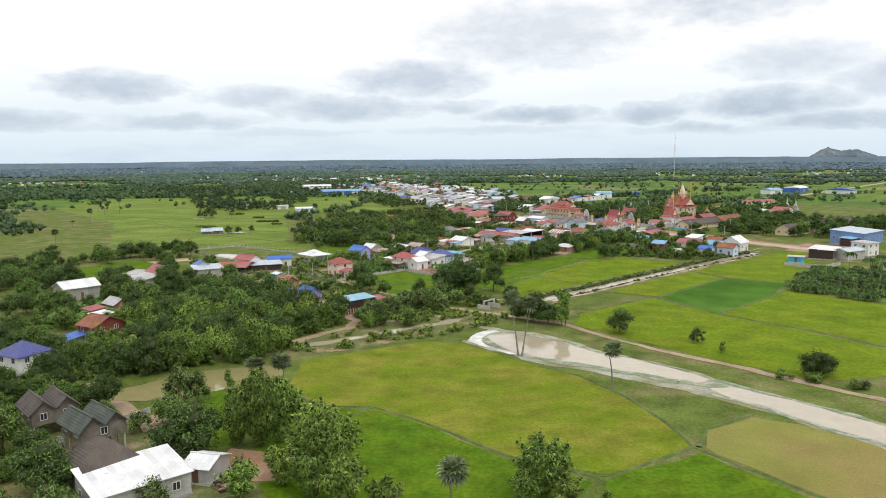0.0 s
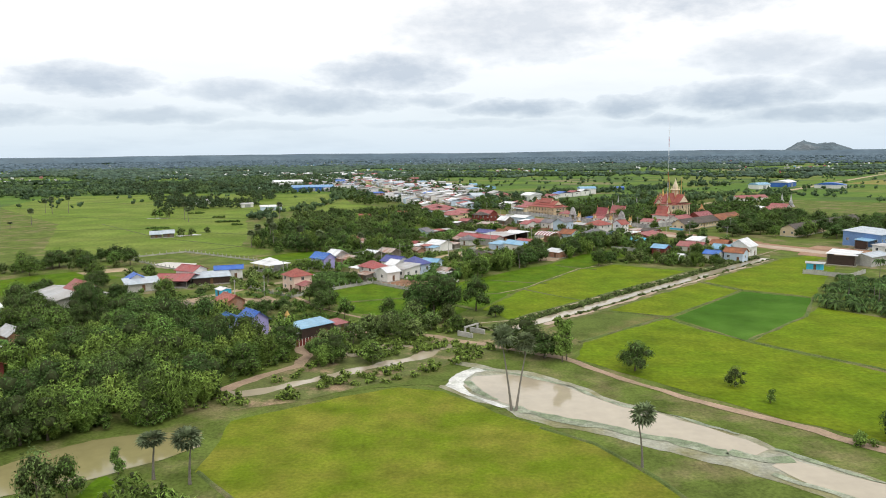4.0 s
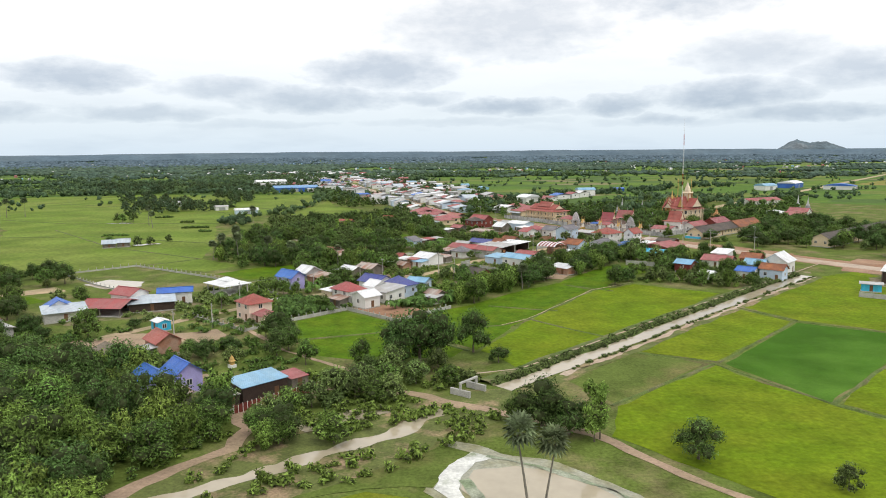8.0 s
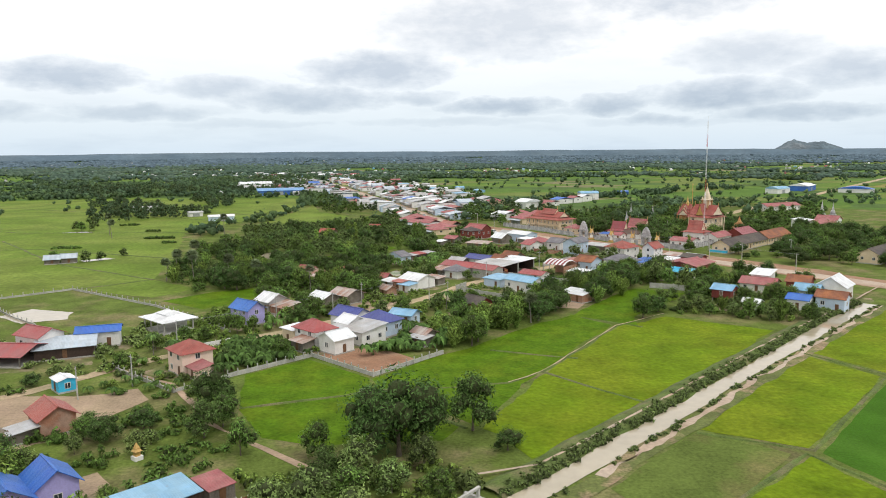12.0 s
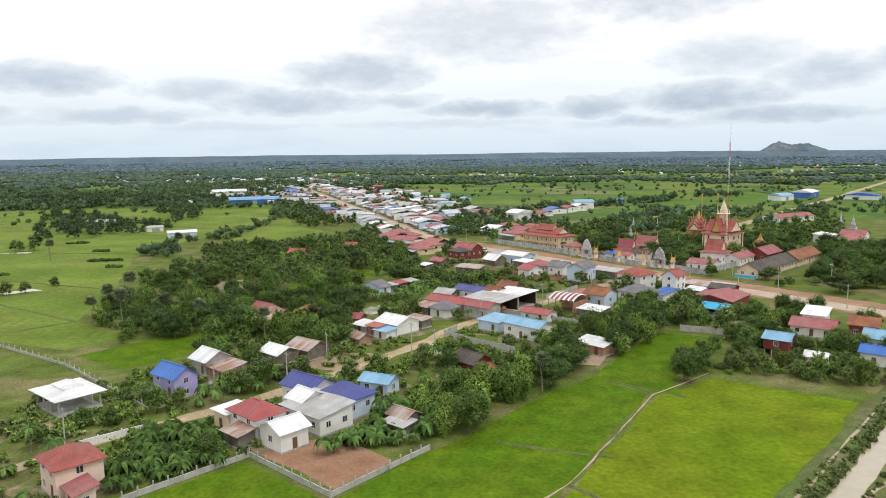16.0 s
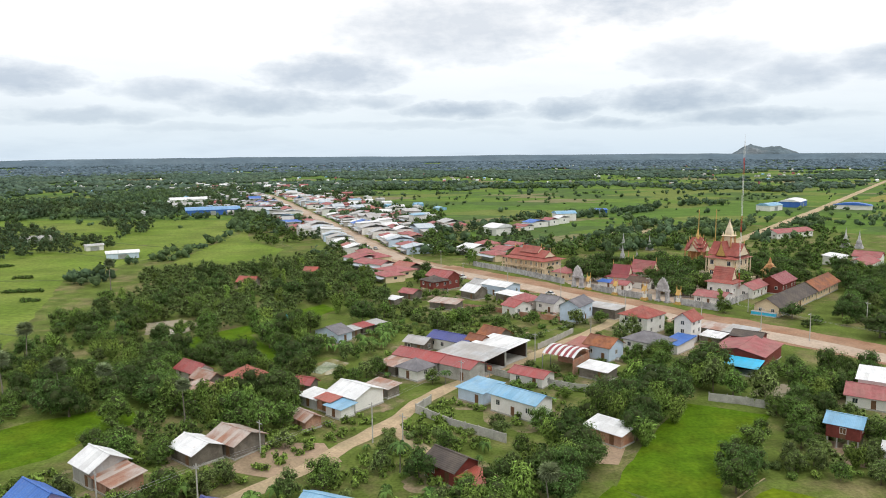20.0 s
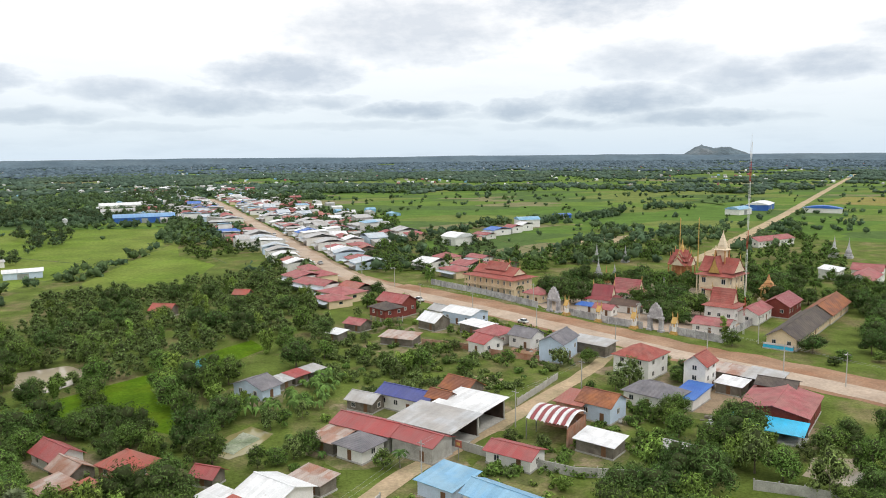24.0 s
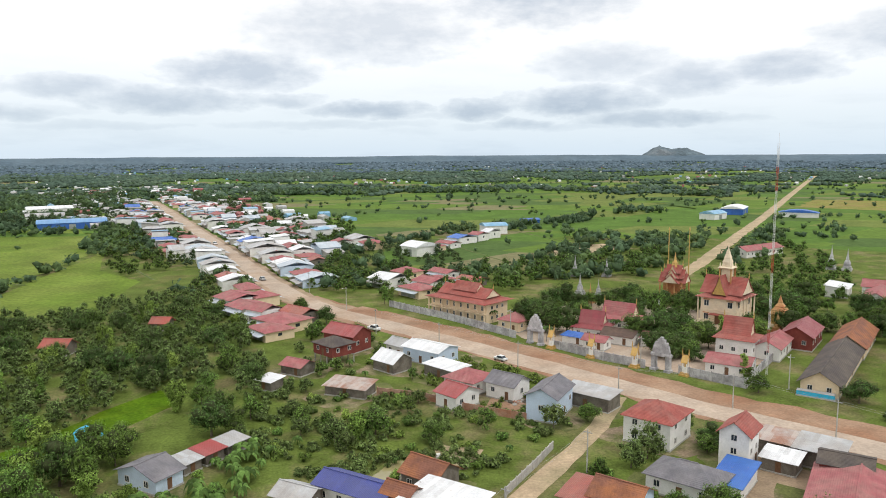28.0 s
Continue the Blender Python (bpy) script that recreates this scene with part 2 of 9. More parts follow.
M = {}
M["ground"] = material("ground_grass", (0.105, 0.142, 0.03), 0.95, vary=0.32, scale=0.14, fine=1.6, bump=0.7, spec=0.06, world=True, second=(0.18, 0.16, 0.075), blend=(0.48, 0.64))
M["grass"] = material("short_grass", (0.10, 0.135, 0.03), 0.95, vary=0.28, scale=0.12, fine=1.6, bump=0.6, spec=0.06, world=True, second=(0.17, 0.15, 0.06), blend=(0.5, 0.7))
M["rice"] = material("rice_light", (0.122, 0.172, 0.010), 0.9, vary=0.24, scale=0.16, fine=1.6, bump=1.0, spec=0.06, world=True, second=(0.182, 0.186, 0.026), blend=(0.4, 0.62))
M["rice_plain"] = material("rice_plain", (0.114, 0.176, 0.007), 0.9, vary=0.27, scale=0.11, fine=0.9, bump=1.0, spec=0.06, world=True, second=(0.142, 0.184, 0.010), blend=(0.42, 0.62))
M["rice_far"] = material("rice_far", (0.126, 0.188, 0.028), 0.9, vary=0.26, scale=0.035, fine=0.5, bump=1.0, spec=0.06, world=True, second=(0.158, 0.198, 0.042), blend=(0.42, 0.62))
M["rice_green"] = material("rice_green", (0.074, 0.142, 0.006), 0.9, vary=0.28, scale=0.2, fine=1.2, bump=1.0, spec=0.06, world=True, second=(0.100, 0.154, 0.008), blend=(0.45, 0.65))
M["rice_dark"] = material("rice_dark", (0.046, 0.118, 0.009), 0.9, vary=0.18, scale=0.07, fine=2.4, bump=0.8, spec=0.06, world=True, second=(0.08, 0.17, 0.02), blend=(0.45, 0.65))
M["rice_dry"] = material("rice_dry", (0.24, 0.195, 0.07), 0.92, vary=0.16, scale=0.08, fine=2.4, bump=0.8, spec=0.06, world=True, second=(0.2, 0.21, 0.05), blend=(0.4, 0.6))
M["plain"] = patchwork("far_farmland", ((0.090, 0.160, 0.030), (0.112, 0.178, 0.032), (0.078, 0.128, 0.036), (0.142, 0.178, 0.046), (0.185, 0.175, 0.090)), 95.0, 52.0, 41.0)
M["bund"] = material("bund_grass", (0.092, 0.130, 0.030), 0.95, vary=0.3, scale=0.3, fine=3.0, bump=0.8, world=True, second=(0.15, 0.14, 0.065), blend=(0.48, 0.66))
M["dirt"] = material("bare_dirt", (0.37, 0.265, 0.185), 0.95, vary=0.2, scale=0.15, fine=1.8, bump=0.5, world=True, second=(0.30, 0.225, 0.145))
M["dirt_road"] = material("dirt_road", (0.43, 0.345, 0.27), 0.95, vary=0.16, scale=0.1, fine=1.2, bump=0.3, world=True, second=(0.36, 0.25, 0.17), blend=(0.45, 0.75))
M["red_earth"] = material("red_earth", (0.27, 0.145, 0.085), 0.95, vary=0.2, scale=0.12, fine=1.5, bump=0.5, world=True, second=(0.33, 0.215, 0.14))
M["lane"] = material("sandy_lane", (0.44, 0.33, 0.215), 0.95, vary=0.18, scale=0.2, fine=1.6, bump=0.4, world=True, second=(0.33, 0.27, 0.16))
M["bank"] = material("worn_bank", (0.11, 0.13, 0.035), 0.95, vary=0.28, scale=0.25, fine=1.8, bump=0.6, world=True, second=(0.30, 0.215, 0.13), blend=(0.5, 0.64))
M["yard"] = material("worn_yard", (0.12, 0.135, 0.04), 0.95, vary=0.28, scale=0.3, fine=2.0, bump=0.6, world=True, second=(0.27, 0.205, 0.135), blend=(0.48, 0.62))
M["mud"] = material("grey_mud", (0.33, 0.33, 0.26), 0.7, vary=0.2, scale=0.2, fine=1.6, bump=0.3, world=True, second=(0.2, 0.19, 0.09))
M["water_brown"] = material("muddy_water", (0.40, 0.345, 0.25), 0.06, vary=0.06, scale=0.05, fine=0.4, world=True, spec=0.5)
M["water_olive"] = material("olive_water", (0.27, 0.24, 0.11), 0.08, vary=0.06, scale=0.05, fine=0.4, world=True, spec=0.5)
M["foam"] = material("pale_scum", (0.62, 0.62, 0.58), 0.7, vary=0.2, scale=0.35, fine=1.8, world=True, second=(0.26, 0.29, 0.2), blend=(0.5, 0.62))
M["scum"] = material("water_weed", (0.18, 0.225, 0.13), 0.8, vary=0.3, scale=0.4, fine=2.5, bump=0.4, world=True, second=(0.30, 0.32, 0.24))
M["concrete"] = material("weathered_concrete", (0.42, 0.41, 0.38), 0.9, vary=0.16, scale=0.5, fine=4.0, bump=0.2, second=(0.27, 0.26, 0.23), blend=(0.5, 0.75))
M["white"] = material("white_plaster", (0.74, 0.73, 0.70), 0.85, vary=0.07, scale=0.5, fine=4.0, second=(0.6, 0.58, 0.52), blend=(0.55, 0.8))
M["cream"] = material("cream_plaster", (0.72, 0.58, 0.40), 0.85, vary=0.07, scale=0.5, fine=4.0, second=(0.62, 0.48, 0.33), blend=(0.55, 0.8))
M["pinkish"] = material("pale_pink_plaster", (0.74, 0.57, 0.47), 0.85, vary=0.06, scale=0.5, fine=4.0)
M["workblue"] = material("blue_plaster", (0.16, 0.27, 0.5), 0.85, vary=0.1, scale=0.5, fine=4.0)
M["lavender"] = material("lavender_plaster", (0.40, 0.36, 0.66), 0.85, vary=0.08, scale=0.5, fine=4.0)
M["paleblue"] = material("pale_blue_plaster", (0.52, 0.62, 0.74), 0.85, vary=0.08, scale=0.5, fine=4.0)
M["wood"] = material("grey_wood_boards", (0.135, 0.115, 0.095), 0.9, vary=0.22, scale=0.8, fine=6.0, ribs=("X", 0.22), bump=0.4, second=(0.2, 0.18, 0.15))
M["redwood"] = material("dark_red_boards", (0.19, 0.045, 0.035), 0.8, vary=0.18, scale=0.8, fine=5.0, ribs=("Z", 0.2), bump=0.4)
M["brick"] = material("bare_brick", (0.36, 0.17, 0.105), 0.9, vary=0.2, scale=0.8, fine=7.0, bump=0.3, second=(0.4, 0.26, 0.19))
M["dark"] = material("dark_brown_sheet", (0.055, 0.036, 0.028), 0.7, vary=0.2, scale=0.6, fine=4.0, ribs=("X", 0.2), bump=0.5)
M["glass"] = material("dark_glass", (0.03, 0.04, 0.05), 0.12, vary=0.1, spec=0.6)
M["door"] = material("brown_door", (0.16, 0.085, 0.045), 0.6, vary=0.15, scale=2.0)
M["frame"] = material("pale_frame", (0.66, 0.64, 0.6), 0.6, vary=0.06)
for key, col, kw in (
    ("r_red", (0.34, 0.055, 0.052), dict(second=(0.3, 0.085, 0.08))), ("r_brick", (0.36, 0.075, 0.05), dict(second=(0.3, 0.1, 0.07))),
    ("r_white", (0.74, 0.75, 0.76), dict(second=(0.6, 0.6, 0.6), blend=(0.5, 0.75))), ("r_grey", (0.44, 0.45, 0.46), dict(second=(0.36, 0.34, 0.32))),
    ("r_blue", (0.03, 0.115, 0.46), dict(second=(0.04, 0.14, 0.44))), ("r_navy", (0.045, 0.06, 0.26), dict(second=(0.06, 0.07, 0.22))),
    ("r_mid", (0.11, 0.27, 0.52), dict(second=(0.14, 0.3, 0.52))), ("r_pale", (0.40, 0.47, 0.53), dict(second=(0.46, 0.5, 0.54))), ("r_sky", (0.17, 0.37, 0.56), dict(second=(0.24, 0.42, 0.56))), ("r_cyan", (0.03, 0.45, 0.72), dict(second=(0.05, 0.42, 0.66))),
    ("r_rust", (0.30, 0.14, 0.085), dict(second=(0.42, 0.36, 0.32), blend=(0.42, 0.6))), ("r_maroon", (0.25, 0.04, 0.05), dict(second=(0.24, 0.06, 0.06))),
):
    M[key] = material("roof_sheet_" + key[2:], col, 0.45, 0.0, vary=0.1, scale=0.35, fine=3.0, ribs=("X", 0.3), bump=0.7, spec=0.5,
                      rust=((0.24, 0.13, 0.085), (0.62, 0.8)), sheets=((0.4, 1.0) if key == "r_rust" else (0.6, 0.8)), **kw)
for key, col, sec in (("t_dark", (0.075, 0.062, 0.058), (0.11, 0.09, 0.075)), ("t_green", (0.06, 0.075, 0.06), (0.09, 0.1, 0.085)), ("t_orange", (0.32, 0.125, 0.055), (0.2, 0.085, 0.055)),
                      ("t_brown", (0.105, 0.07, 0.055), (0.15, 0.095, 0.07)), ("t_temple", (0.31, 0.082, 0.066), (0.3, 0.11, 0.09)), ("t_grey", (0.15, 0.145, 0.16), (0.2, 0.19, 0.2)), ("t_pink", (0.34, 0.105, 0.11), (0.32, 0.14, 0.13))):
    M[key] = material("roof_tiles_" + key[2:], col, 0.75, vary=0.2, scale=0.5, fine=6.0, ribs=("Y", 0.35), bump=0.8, second=sec)
M["thatch"] = material("grey_thatch", (0.2, 0.17, 0.13), 0.95, vary=0.3, scale=0.8, fine=8.0, bump=0.9)
M["gold"] = material("gold_paint", (0.56, 0.36, 0.12), 0.4, 0.25, vary=0.14, scale=1.0)
M["temple"] = material("temple_cream", (0.72, 0.61, 0.45), 0.75, vary=0.1, scale=0.4, fine=4.0, second=(0.6, 0.47, 0.32), blend=(0.5, 0.75))
M["temple_orange"] = material("temple_orange", (0.42, 0.16, 0.07), 0.7, vary=0.14, scale=0.6, fine=4.0, second=(0.5, 0.3, 0.13))
M["stone"] = material("grey_carved_stone", (0.52, 0.51, 0.52), 0.85, vary=0.2, scale=0.8, fine=6.0, bump=0.6, second=(0.3, 0.29, 0.3))
M["bark"] = material("bark", (0.14, 0.115, 0.085), 0.95, vary=0.25, scale=1.5, fine=9.0, bump=0.8)
# dark inner mass of the crowns: shade between leaves put into a twig colour
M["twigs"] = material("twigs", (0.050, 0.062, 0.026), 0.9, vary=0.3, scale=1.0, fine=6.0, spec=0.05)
M["palm_bark"] = material("palm_bark", (0.2, 0.18, 0.15), 0.95, vary=0.2, scale=1.0, fine=6.0, ribs=("Z", 0.25), bump=0.5)
for key, col in (("leaf", (0.104, 0.170, 0.038)), ("leaf_dark", (0.068, 0.116, 0.032)), ("leaf_light", (0.160, 0.235, 0.050)), ("leaf_olive", (0.134, 0.186, 0.058)), ("leaf_palm", (0.15, 0.185, 0.10)), ("leaf_frond", (0.070, 0.120, 0.034)), ("leaf_banana", (0.078, 0.138, 0.034))):
    M[key] = material(key + "_foliage", col, 0.8, vary=0.3, scale=0.4, fine=3.0, each=0.3, through_light=0.12, spec=0.08, leafy=0.62, second=tuple(c * k for c, k in zip(col, (1.28, 1.3, 1.25))), blend=(0.45, 0.65))
# the next two greens have aerial haze mixed into their base colours
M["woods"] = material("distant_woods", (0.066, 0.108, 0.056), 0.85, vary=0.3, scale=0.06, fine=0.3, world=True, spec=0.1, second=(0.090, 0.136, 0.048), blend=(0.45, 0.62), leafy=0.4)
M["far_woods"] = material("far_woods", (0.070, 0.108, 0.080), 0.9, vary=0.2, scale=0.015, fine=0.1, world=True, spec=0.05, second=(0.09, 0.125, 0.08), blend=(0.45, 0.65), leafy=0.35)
# blue horizon haze is painted into this base colour, for the ridge too
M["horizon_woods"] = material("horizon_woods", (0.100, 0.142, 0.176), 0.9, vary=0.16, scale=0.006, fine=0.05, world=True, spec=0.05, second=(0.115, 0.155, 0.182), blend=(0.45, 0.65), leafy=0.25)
M["steel_red"] = material("red_painted_steel", (0.5, 0.06, 0.04), 0.5, 0.2)
M["steel_white"] = material("white_painted_steel", (0.75, 0.75, 0.75), 0.5, 0.2)
M["steel"] = material("galvanised_steel", (0.4, 0.41, 0.42), 0.45, 0.7)
# hill woods turned blue-grey: the haze of distance sits in the colour
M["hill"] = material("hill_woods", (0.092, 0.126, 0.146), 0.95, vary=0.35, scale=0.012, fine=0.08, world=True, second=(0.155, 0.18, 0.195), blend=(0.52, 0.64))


# ---- builders ----
def part(name, bm, mat, parent, label="", loc=None, rot=None):
    """One bmesh as one mesh object under a thing or a part."""
    me = bpy.data.meshes.new(name)
    bm.to_mesh(me)
    bm.free()
    return put(name, me, mat, parent, label, loc, rot)


def put(name, me, mat, parent, label="", loc=None, rot=None):
    if mat is not None and not me.materials:
        me.materials.append(M[mat])
    ob = new(name, me)
    ob.parent = parent
    if loc:
        ob.location = loc
    if rot:
        ob.rotation_euler = rot
    if label:
        ob["label"] = label
    return ob


def mesh(name, verts, faces):
    me = bpy.data.meshes.new(name)
    me.from_pydata([tuple(v) for v in verts], [], [tuple(f) for f in faces])
    me.update()
    return me


def root(name, x, y, z, yaw, label, category, group=""):
    ob = new(name)
    ob.matrix_world = pose(x, y, z, 0, 0, yaw)
    ob.empty_display_size = 0.5
    return tagged(ob, label, category, group)


def add_box(bm, x0, x1, y0, y1, z0, z1):
    v = [bm.verts.new((x, y, z)) for z in (z0, z1) for x, y in ((x0, y0), (x1, y0), (x1, y1), (x0, y1))]
    for f in ((3, 2, 1, 0), (4, 5, 6, 7), (0, 1, 5, 4), (1, 2, 6, 5), (2, 3, 7, 6), (3, 0, 4, 7)):
        bm.faces.new([v[i] for i in f])


def box(x0, x1, y0, y1, z0, z1):
    bm = bmesh.new()
    add_box(bm, x0, x1, y0, y1, z0, z1)
    return bm


def add_prism(bm, ring, z0, z1):
    """A ring of (x, y) raised from z0 to z1."""
    lo = [bm.verts.new((x, y, z0)) for x, y in ring]
    hi = [bm.verts.new((x, y, z1)) for x, y in ring]
    bm.faces.new(lo[::-1])
    bm.faces.new(hi)
    n = len(ring)
    for i in range(n):
        bm.faces.new((lo[i], lo[(i + 1) % n], hi[(i + 1) % n], hi[i]))


def add_turned(bm, profile, sides=10, x=0.0, y=0.0, square=False):
    """A shape turned round the upright through x, y: profile of (radius, height) from below."""
    rings = []
    for r, z in profile:
        ring = []
        for i in range(sides):
            a = 2 * math.pi * (i + 0.5) / sides
            k = r / math.cos(math.pi / 4) if square and sides == 4 else r
            ring.append(bm.verts.new((x + k * math.cos(a), y + k * math.sin(a), z)))
        rings.append(ring)
    for a, b in zip(rings, rings[1:]):
        for i in range(sides):
            bm.faces.new((a[i], a[(i + 1) % sides], b[(i + 1) % sides], b[i]))
    bm.faces.new(rings[0][::-1])
    bm.faces.new(rings[-1])


def turned(profile, sides=10, square=False):
    bm = bmesh.new()
    add_turned(bm, profile, sides, square=square)
    return bm


def wobbly(points, step=3.0, amount=0.6, seed=0, closed=True):
    """A natural outline: the straight runs between the corners are cut into short ones that wander a little."""
    out, n = [], len(points)
    for i in range(n if closed else n - 1):
        a, b = Vector((*points[i], 0)), Vector((*points[(i + 1) % n], 0))
        k = max(1, int((b - a).length / step))
        for j in range(k):
            p = a.lerp(b, j / k)
            w = noise.noise_vector((p.x * 0.13 + seed, p.y * 0.13, seed * 1.7)) * amount * 1.6
            w += noise.noise_vector((p.x * 0.5 + seed, p.y * 0.5, seed * 0.7)) * amount * 0.5
            out.append((p.x + w.x, p.y + w.y))
    if not closed:
        out.append(points[-1])
    return out


def sheet(name, points, z, mat, label, category, amount=0.6, step=3.0, seed=0, kind="structure"):
    """A level patch of ground with an outline that wanders a little."""
    pts = wobbly(points, step, amount, seed)
    me = mesh(name, [(x, y, z) for x, y in pts], [range(len(pts))])
    if me.polygons[0].normal.z < 0:
        me.flip_normals()
    me.materials.append(M[mat])
    return tagged(new(name, me), label, category, kind=kind)


def strip(name, points, width, mat, label, category, z=0.05, rise=0.0, amount=0.3, step=4.0, seed=0, kind="structure", flat=0.6):
    """A road, path, bank or ditch along a line; rise lifts its middle, flat is the share of the width that is level."""
    pts = wobbly(points, step, amount, seed, closed=False)
    verts, faces, n = [], [], len(pts)
    for i, (x, y) in enumerate(pts):
        ax, ay = pts[max(i - 1, 0)]
        bx, by = pts[min(i + 1, n - 1)]
        d = Vector((bx - ax, by - ay)).normalized()
        wv = noise.noise((x * 0.2, y * 0.2, seed + 3.3)) * amount
        for k, dz in ((-0.5, 0), (-0.5 * flat, rise), (0.5 * flat, rise), (0.5, 0)):
            s = k * width + (wv if k > 0 else -wv)
            verts.append((x - d.y * s, y + d.x * s, z + dz if dz else (0.0 if rise > 0.1 else z)))
    for i in range(n - 1):
        for k in range(3):
            a = i * 4 + k
            faces.append((a, a + 4, a + 5, a + 1))
    me = mesh(name, verts, faces)
    if sum(p.normal.z for p in me.polygons) < 0:
        me.flip_normals()
    me.materials.append(M[mat])
    return tagged(new(name, me), label, category, kind=kind)


# ---- ground, fields, water, roads ----
def build_ground():
    """One sheet to the horizon, in rings that grow with distance."""
    rings = [0, 60, 130, 220, 330, 470, 650, 900, 1250, 1750, 2500, 3500, 4450]
    n, verts, faces = 72, [(0, 200, 0)], []
    for r in rings[1:]:
        for i in range(n):
            a = 2 * math.pi * i / n
            verts.append((r * math.cos(a), 200 + r * math.sin(a), 0))
    for i in range(n):
        faces.append((0, 1 + i, 1 + (i + 1) % n))
    for k in range(len(rings) - 2):
        o = 1 + k * n
        for i in range(n):
            j = (i + 1) % n
            faces.append((o + i, o + n + i, o + n + j, o + j))
    me = mesh("ground", verts, faces)
    me.materials.append(M["ground"])
    me.materials.append(M["plain"])
    for p in me.polygons:
        p.material_index = int(p.index >= n * 6)
    tagged(new("ground", me), "flat green and brown grassy plain reaching the horizon", "ground", kind="structure")


build_ground()
FIELDS = []


def field(points, mat, label, seed, z=0.02, amount=0.8):
    FIELDS.append(points)
    return sheet("rice_field", points, z + 0.004 * (seed % 9), mat, label, "field", amount, 3.0, seed)


field([(-33, 172), (-21, 181), (-4, 189), (5, 186), (13, 176), (22, 166), (30, 157), (36, 144), (40, 129), (41, 118), (24, 106), (10, 114), (-5, 131), (-14, 138), (-24, 139), (-33, 150)],
      "rice", "yellow-green ripening rice field inside low bunds", 1)
field([(-24, 138), (-14, 137), (-5, 130), (9, 113), (22, 104), (8, 84), (-20, 84), (-30, 112), (-33, 128)], "rice_green", "fresh green rice field beside the bamboo", 2)
field([(43, 117), (46, 124), (57, 131), (84, 111), (90, 92), (54, 96)], "rice_dry", "straw-brown harvested field beside the long pond", 3)
field([(24, 104), (41, 115), (53, 96), (60, 80), (14, 80)], "rice_green", "green rice field with a trodden bund", 4)
field([(-47, 150), (-40, 141), (-36, 120), (-44, 118), (-50, 132)], "rice_green", "small bright green paddy behind dark trees", 5)
field([(36, 237), (49, 250), (57, 257), (69, 247), (54, 233), (42, 223)], "grass", "dull green fallow plot beside the canal", 6, amount=0.5)
field([(42, 221), (71, 246), (82, 220), (100, 195), (118, 160), (80, 152), (66, 167), (52, 186), (37, 207)], "rice_plain", "wide yellow-green rice field beside the dirt track", 7)
field([(58, 258), (101, 303), (109, 285), (73, 249)], "rice_plain", "light green rice plot along the canal", 8, amount=0.5)
field([(74, 247), (110, 284), (127, 271), (111, 246), (83, 221)], "rice_dark", "deep green square rice plot", 9, amount=0.4)
field([(104, 304), (148, 349), (178, 366), (176, 341), (128, 273), (112, 287)], "rice_plain", "yellow-green rice plot near the roadside sheds", 10)
field([(84, 220), (112, 246), (121, 258), (137, 236), (160, 205), (150, 170), (122, 160), (102, 196)], "rice_plain", "large light green rice field", 11)
field([(-30, 297), (-17, 308.6), (-1.5, 292.5), (-2, 285), (-6, 282), (-26, 276)], "rice_green", "rough green paddy beside the block wall", 12, amount=0.5)
field([(-26, 275), (-6, 281), (-1, 284), (16, 263), (12, 257), (-8, 256), (-19, 260)], "rice_green", "bright green paddy behind big trees", 13, amount=0.5)
field([(-0.5, 292.5), (16, 310), (24, 318), (36, 332), (55, 350), (64, 336), (42.5, 303.5), (36, 294.5), (19, 263), (1, 284)], "rice_green", "bright green rice field beside the tree belt", 14)
field([(43.5, 303), (65.5, 334.5), (83, 346), (106, 326), (80, 300), (50, 270), (26, 248), (20, 262), (37, 294)], "rice_plain", "wide bright green rice field along the canal", 15)
field([(56, 349), (63, 360), (74, 374), (87, 389), (102, 379), (92, 367), (81, 354), (73, 345), (71, 334)], "rice_green", "narrow green paddy between tree belts", 16, amount=0.5)
field([(-54, 454), (-47, 464), (-39, 473), (-27, 484), (-14, 482), (-24, 470), (-18, 457), (-9, 448), (-6, 438), (-11, 436), (-22, 443), (-42, 443), (-50, 446)], "rice_green", "bright green paddy among scrub", 17, amount=0.5)
field([(-25, 487), (-20, 494), (-13, 505), (-3, 517), (2, 504), (-4, 495), (-14, 484)], "rice_green", "narrow green paddy among scrub", 27, amount=0.5)
field([(-135, 384), (-113, 406), (-80, 388), (-70, 404), (-92, 424), (-100, 480), (-128, 590), (-112, 650), (-92, 690), (-82, 790), (-108, 900), (-190, 915), (-300, 930), (-420, 900), (-390, 740), (-250, 560), (-190, 420)],
      "rice_far", "broad open plain of yellow-green rice", 18, amount=0.8)
field([(-75, 382), (-62, 396), (-47, 403), (-41, 402), (-37, 393), (-44, 385), (-49, 375), (-58, 368)], "rice_green", "green paddy beside the fence", 19, amount=0.4)
field([(-180, 950), (-135, 985), (-78, 822), (-62, 728), (-36, 688), (-42, 620), (-70, 604), (-90, 640), (-86, 700), (-76, 795), (-100, 914)], "rice_far", "green rice fields behind the blue warehouse", 20, amount=0.6)
field([(-170, 322), (-155, 338), (-142, 350), (-116, 333), (-148, 292)], "rice_green", "green paddy behind a hedge", 21)
field([(78, 690), (92, 770), (130, 815), (200, 850), (240, 860), (215, 770), (150, 690), (112, 672)], "plain", "green fields behind the shop houses", 22, amount=1.5)
field([(245, 860), (330, 960), (470, 960), (400, 850), (320, 775), (240, 790)], "plain", "open green fields beside the straight road", 23, amount=2.0)
field([(330, 720), (480, 880), (640, 860), (560, 700), (420, 640)], "plain", "light green field beyond the stupas", 24, amount=2.0)
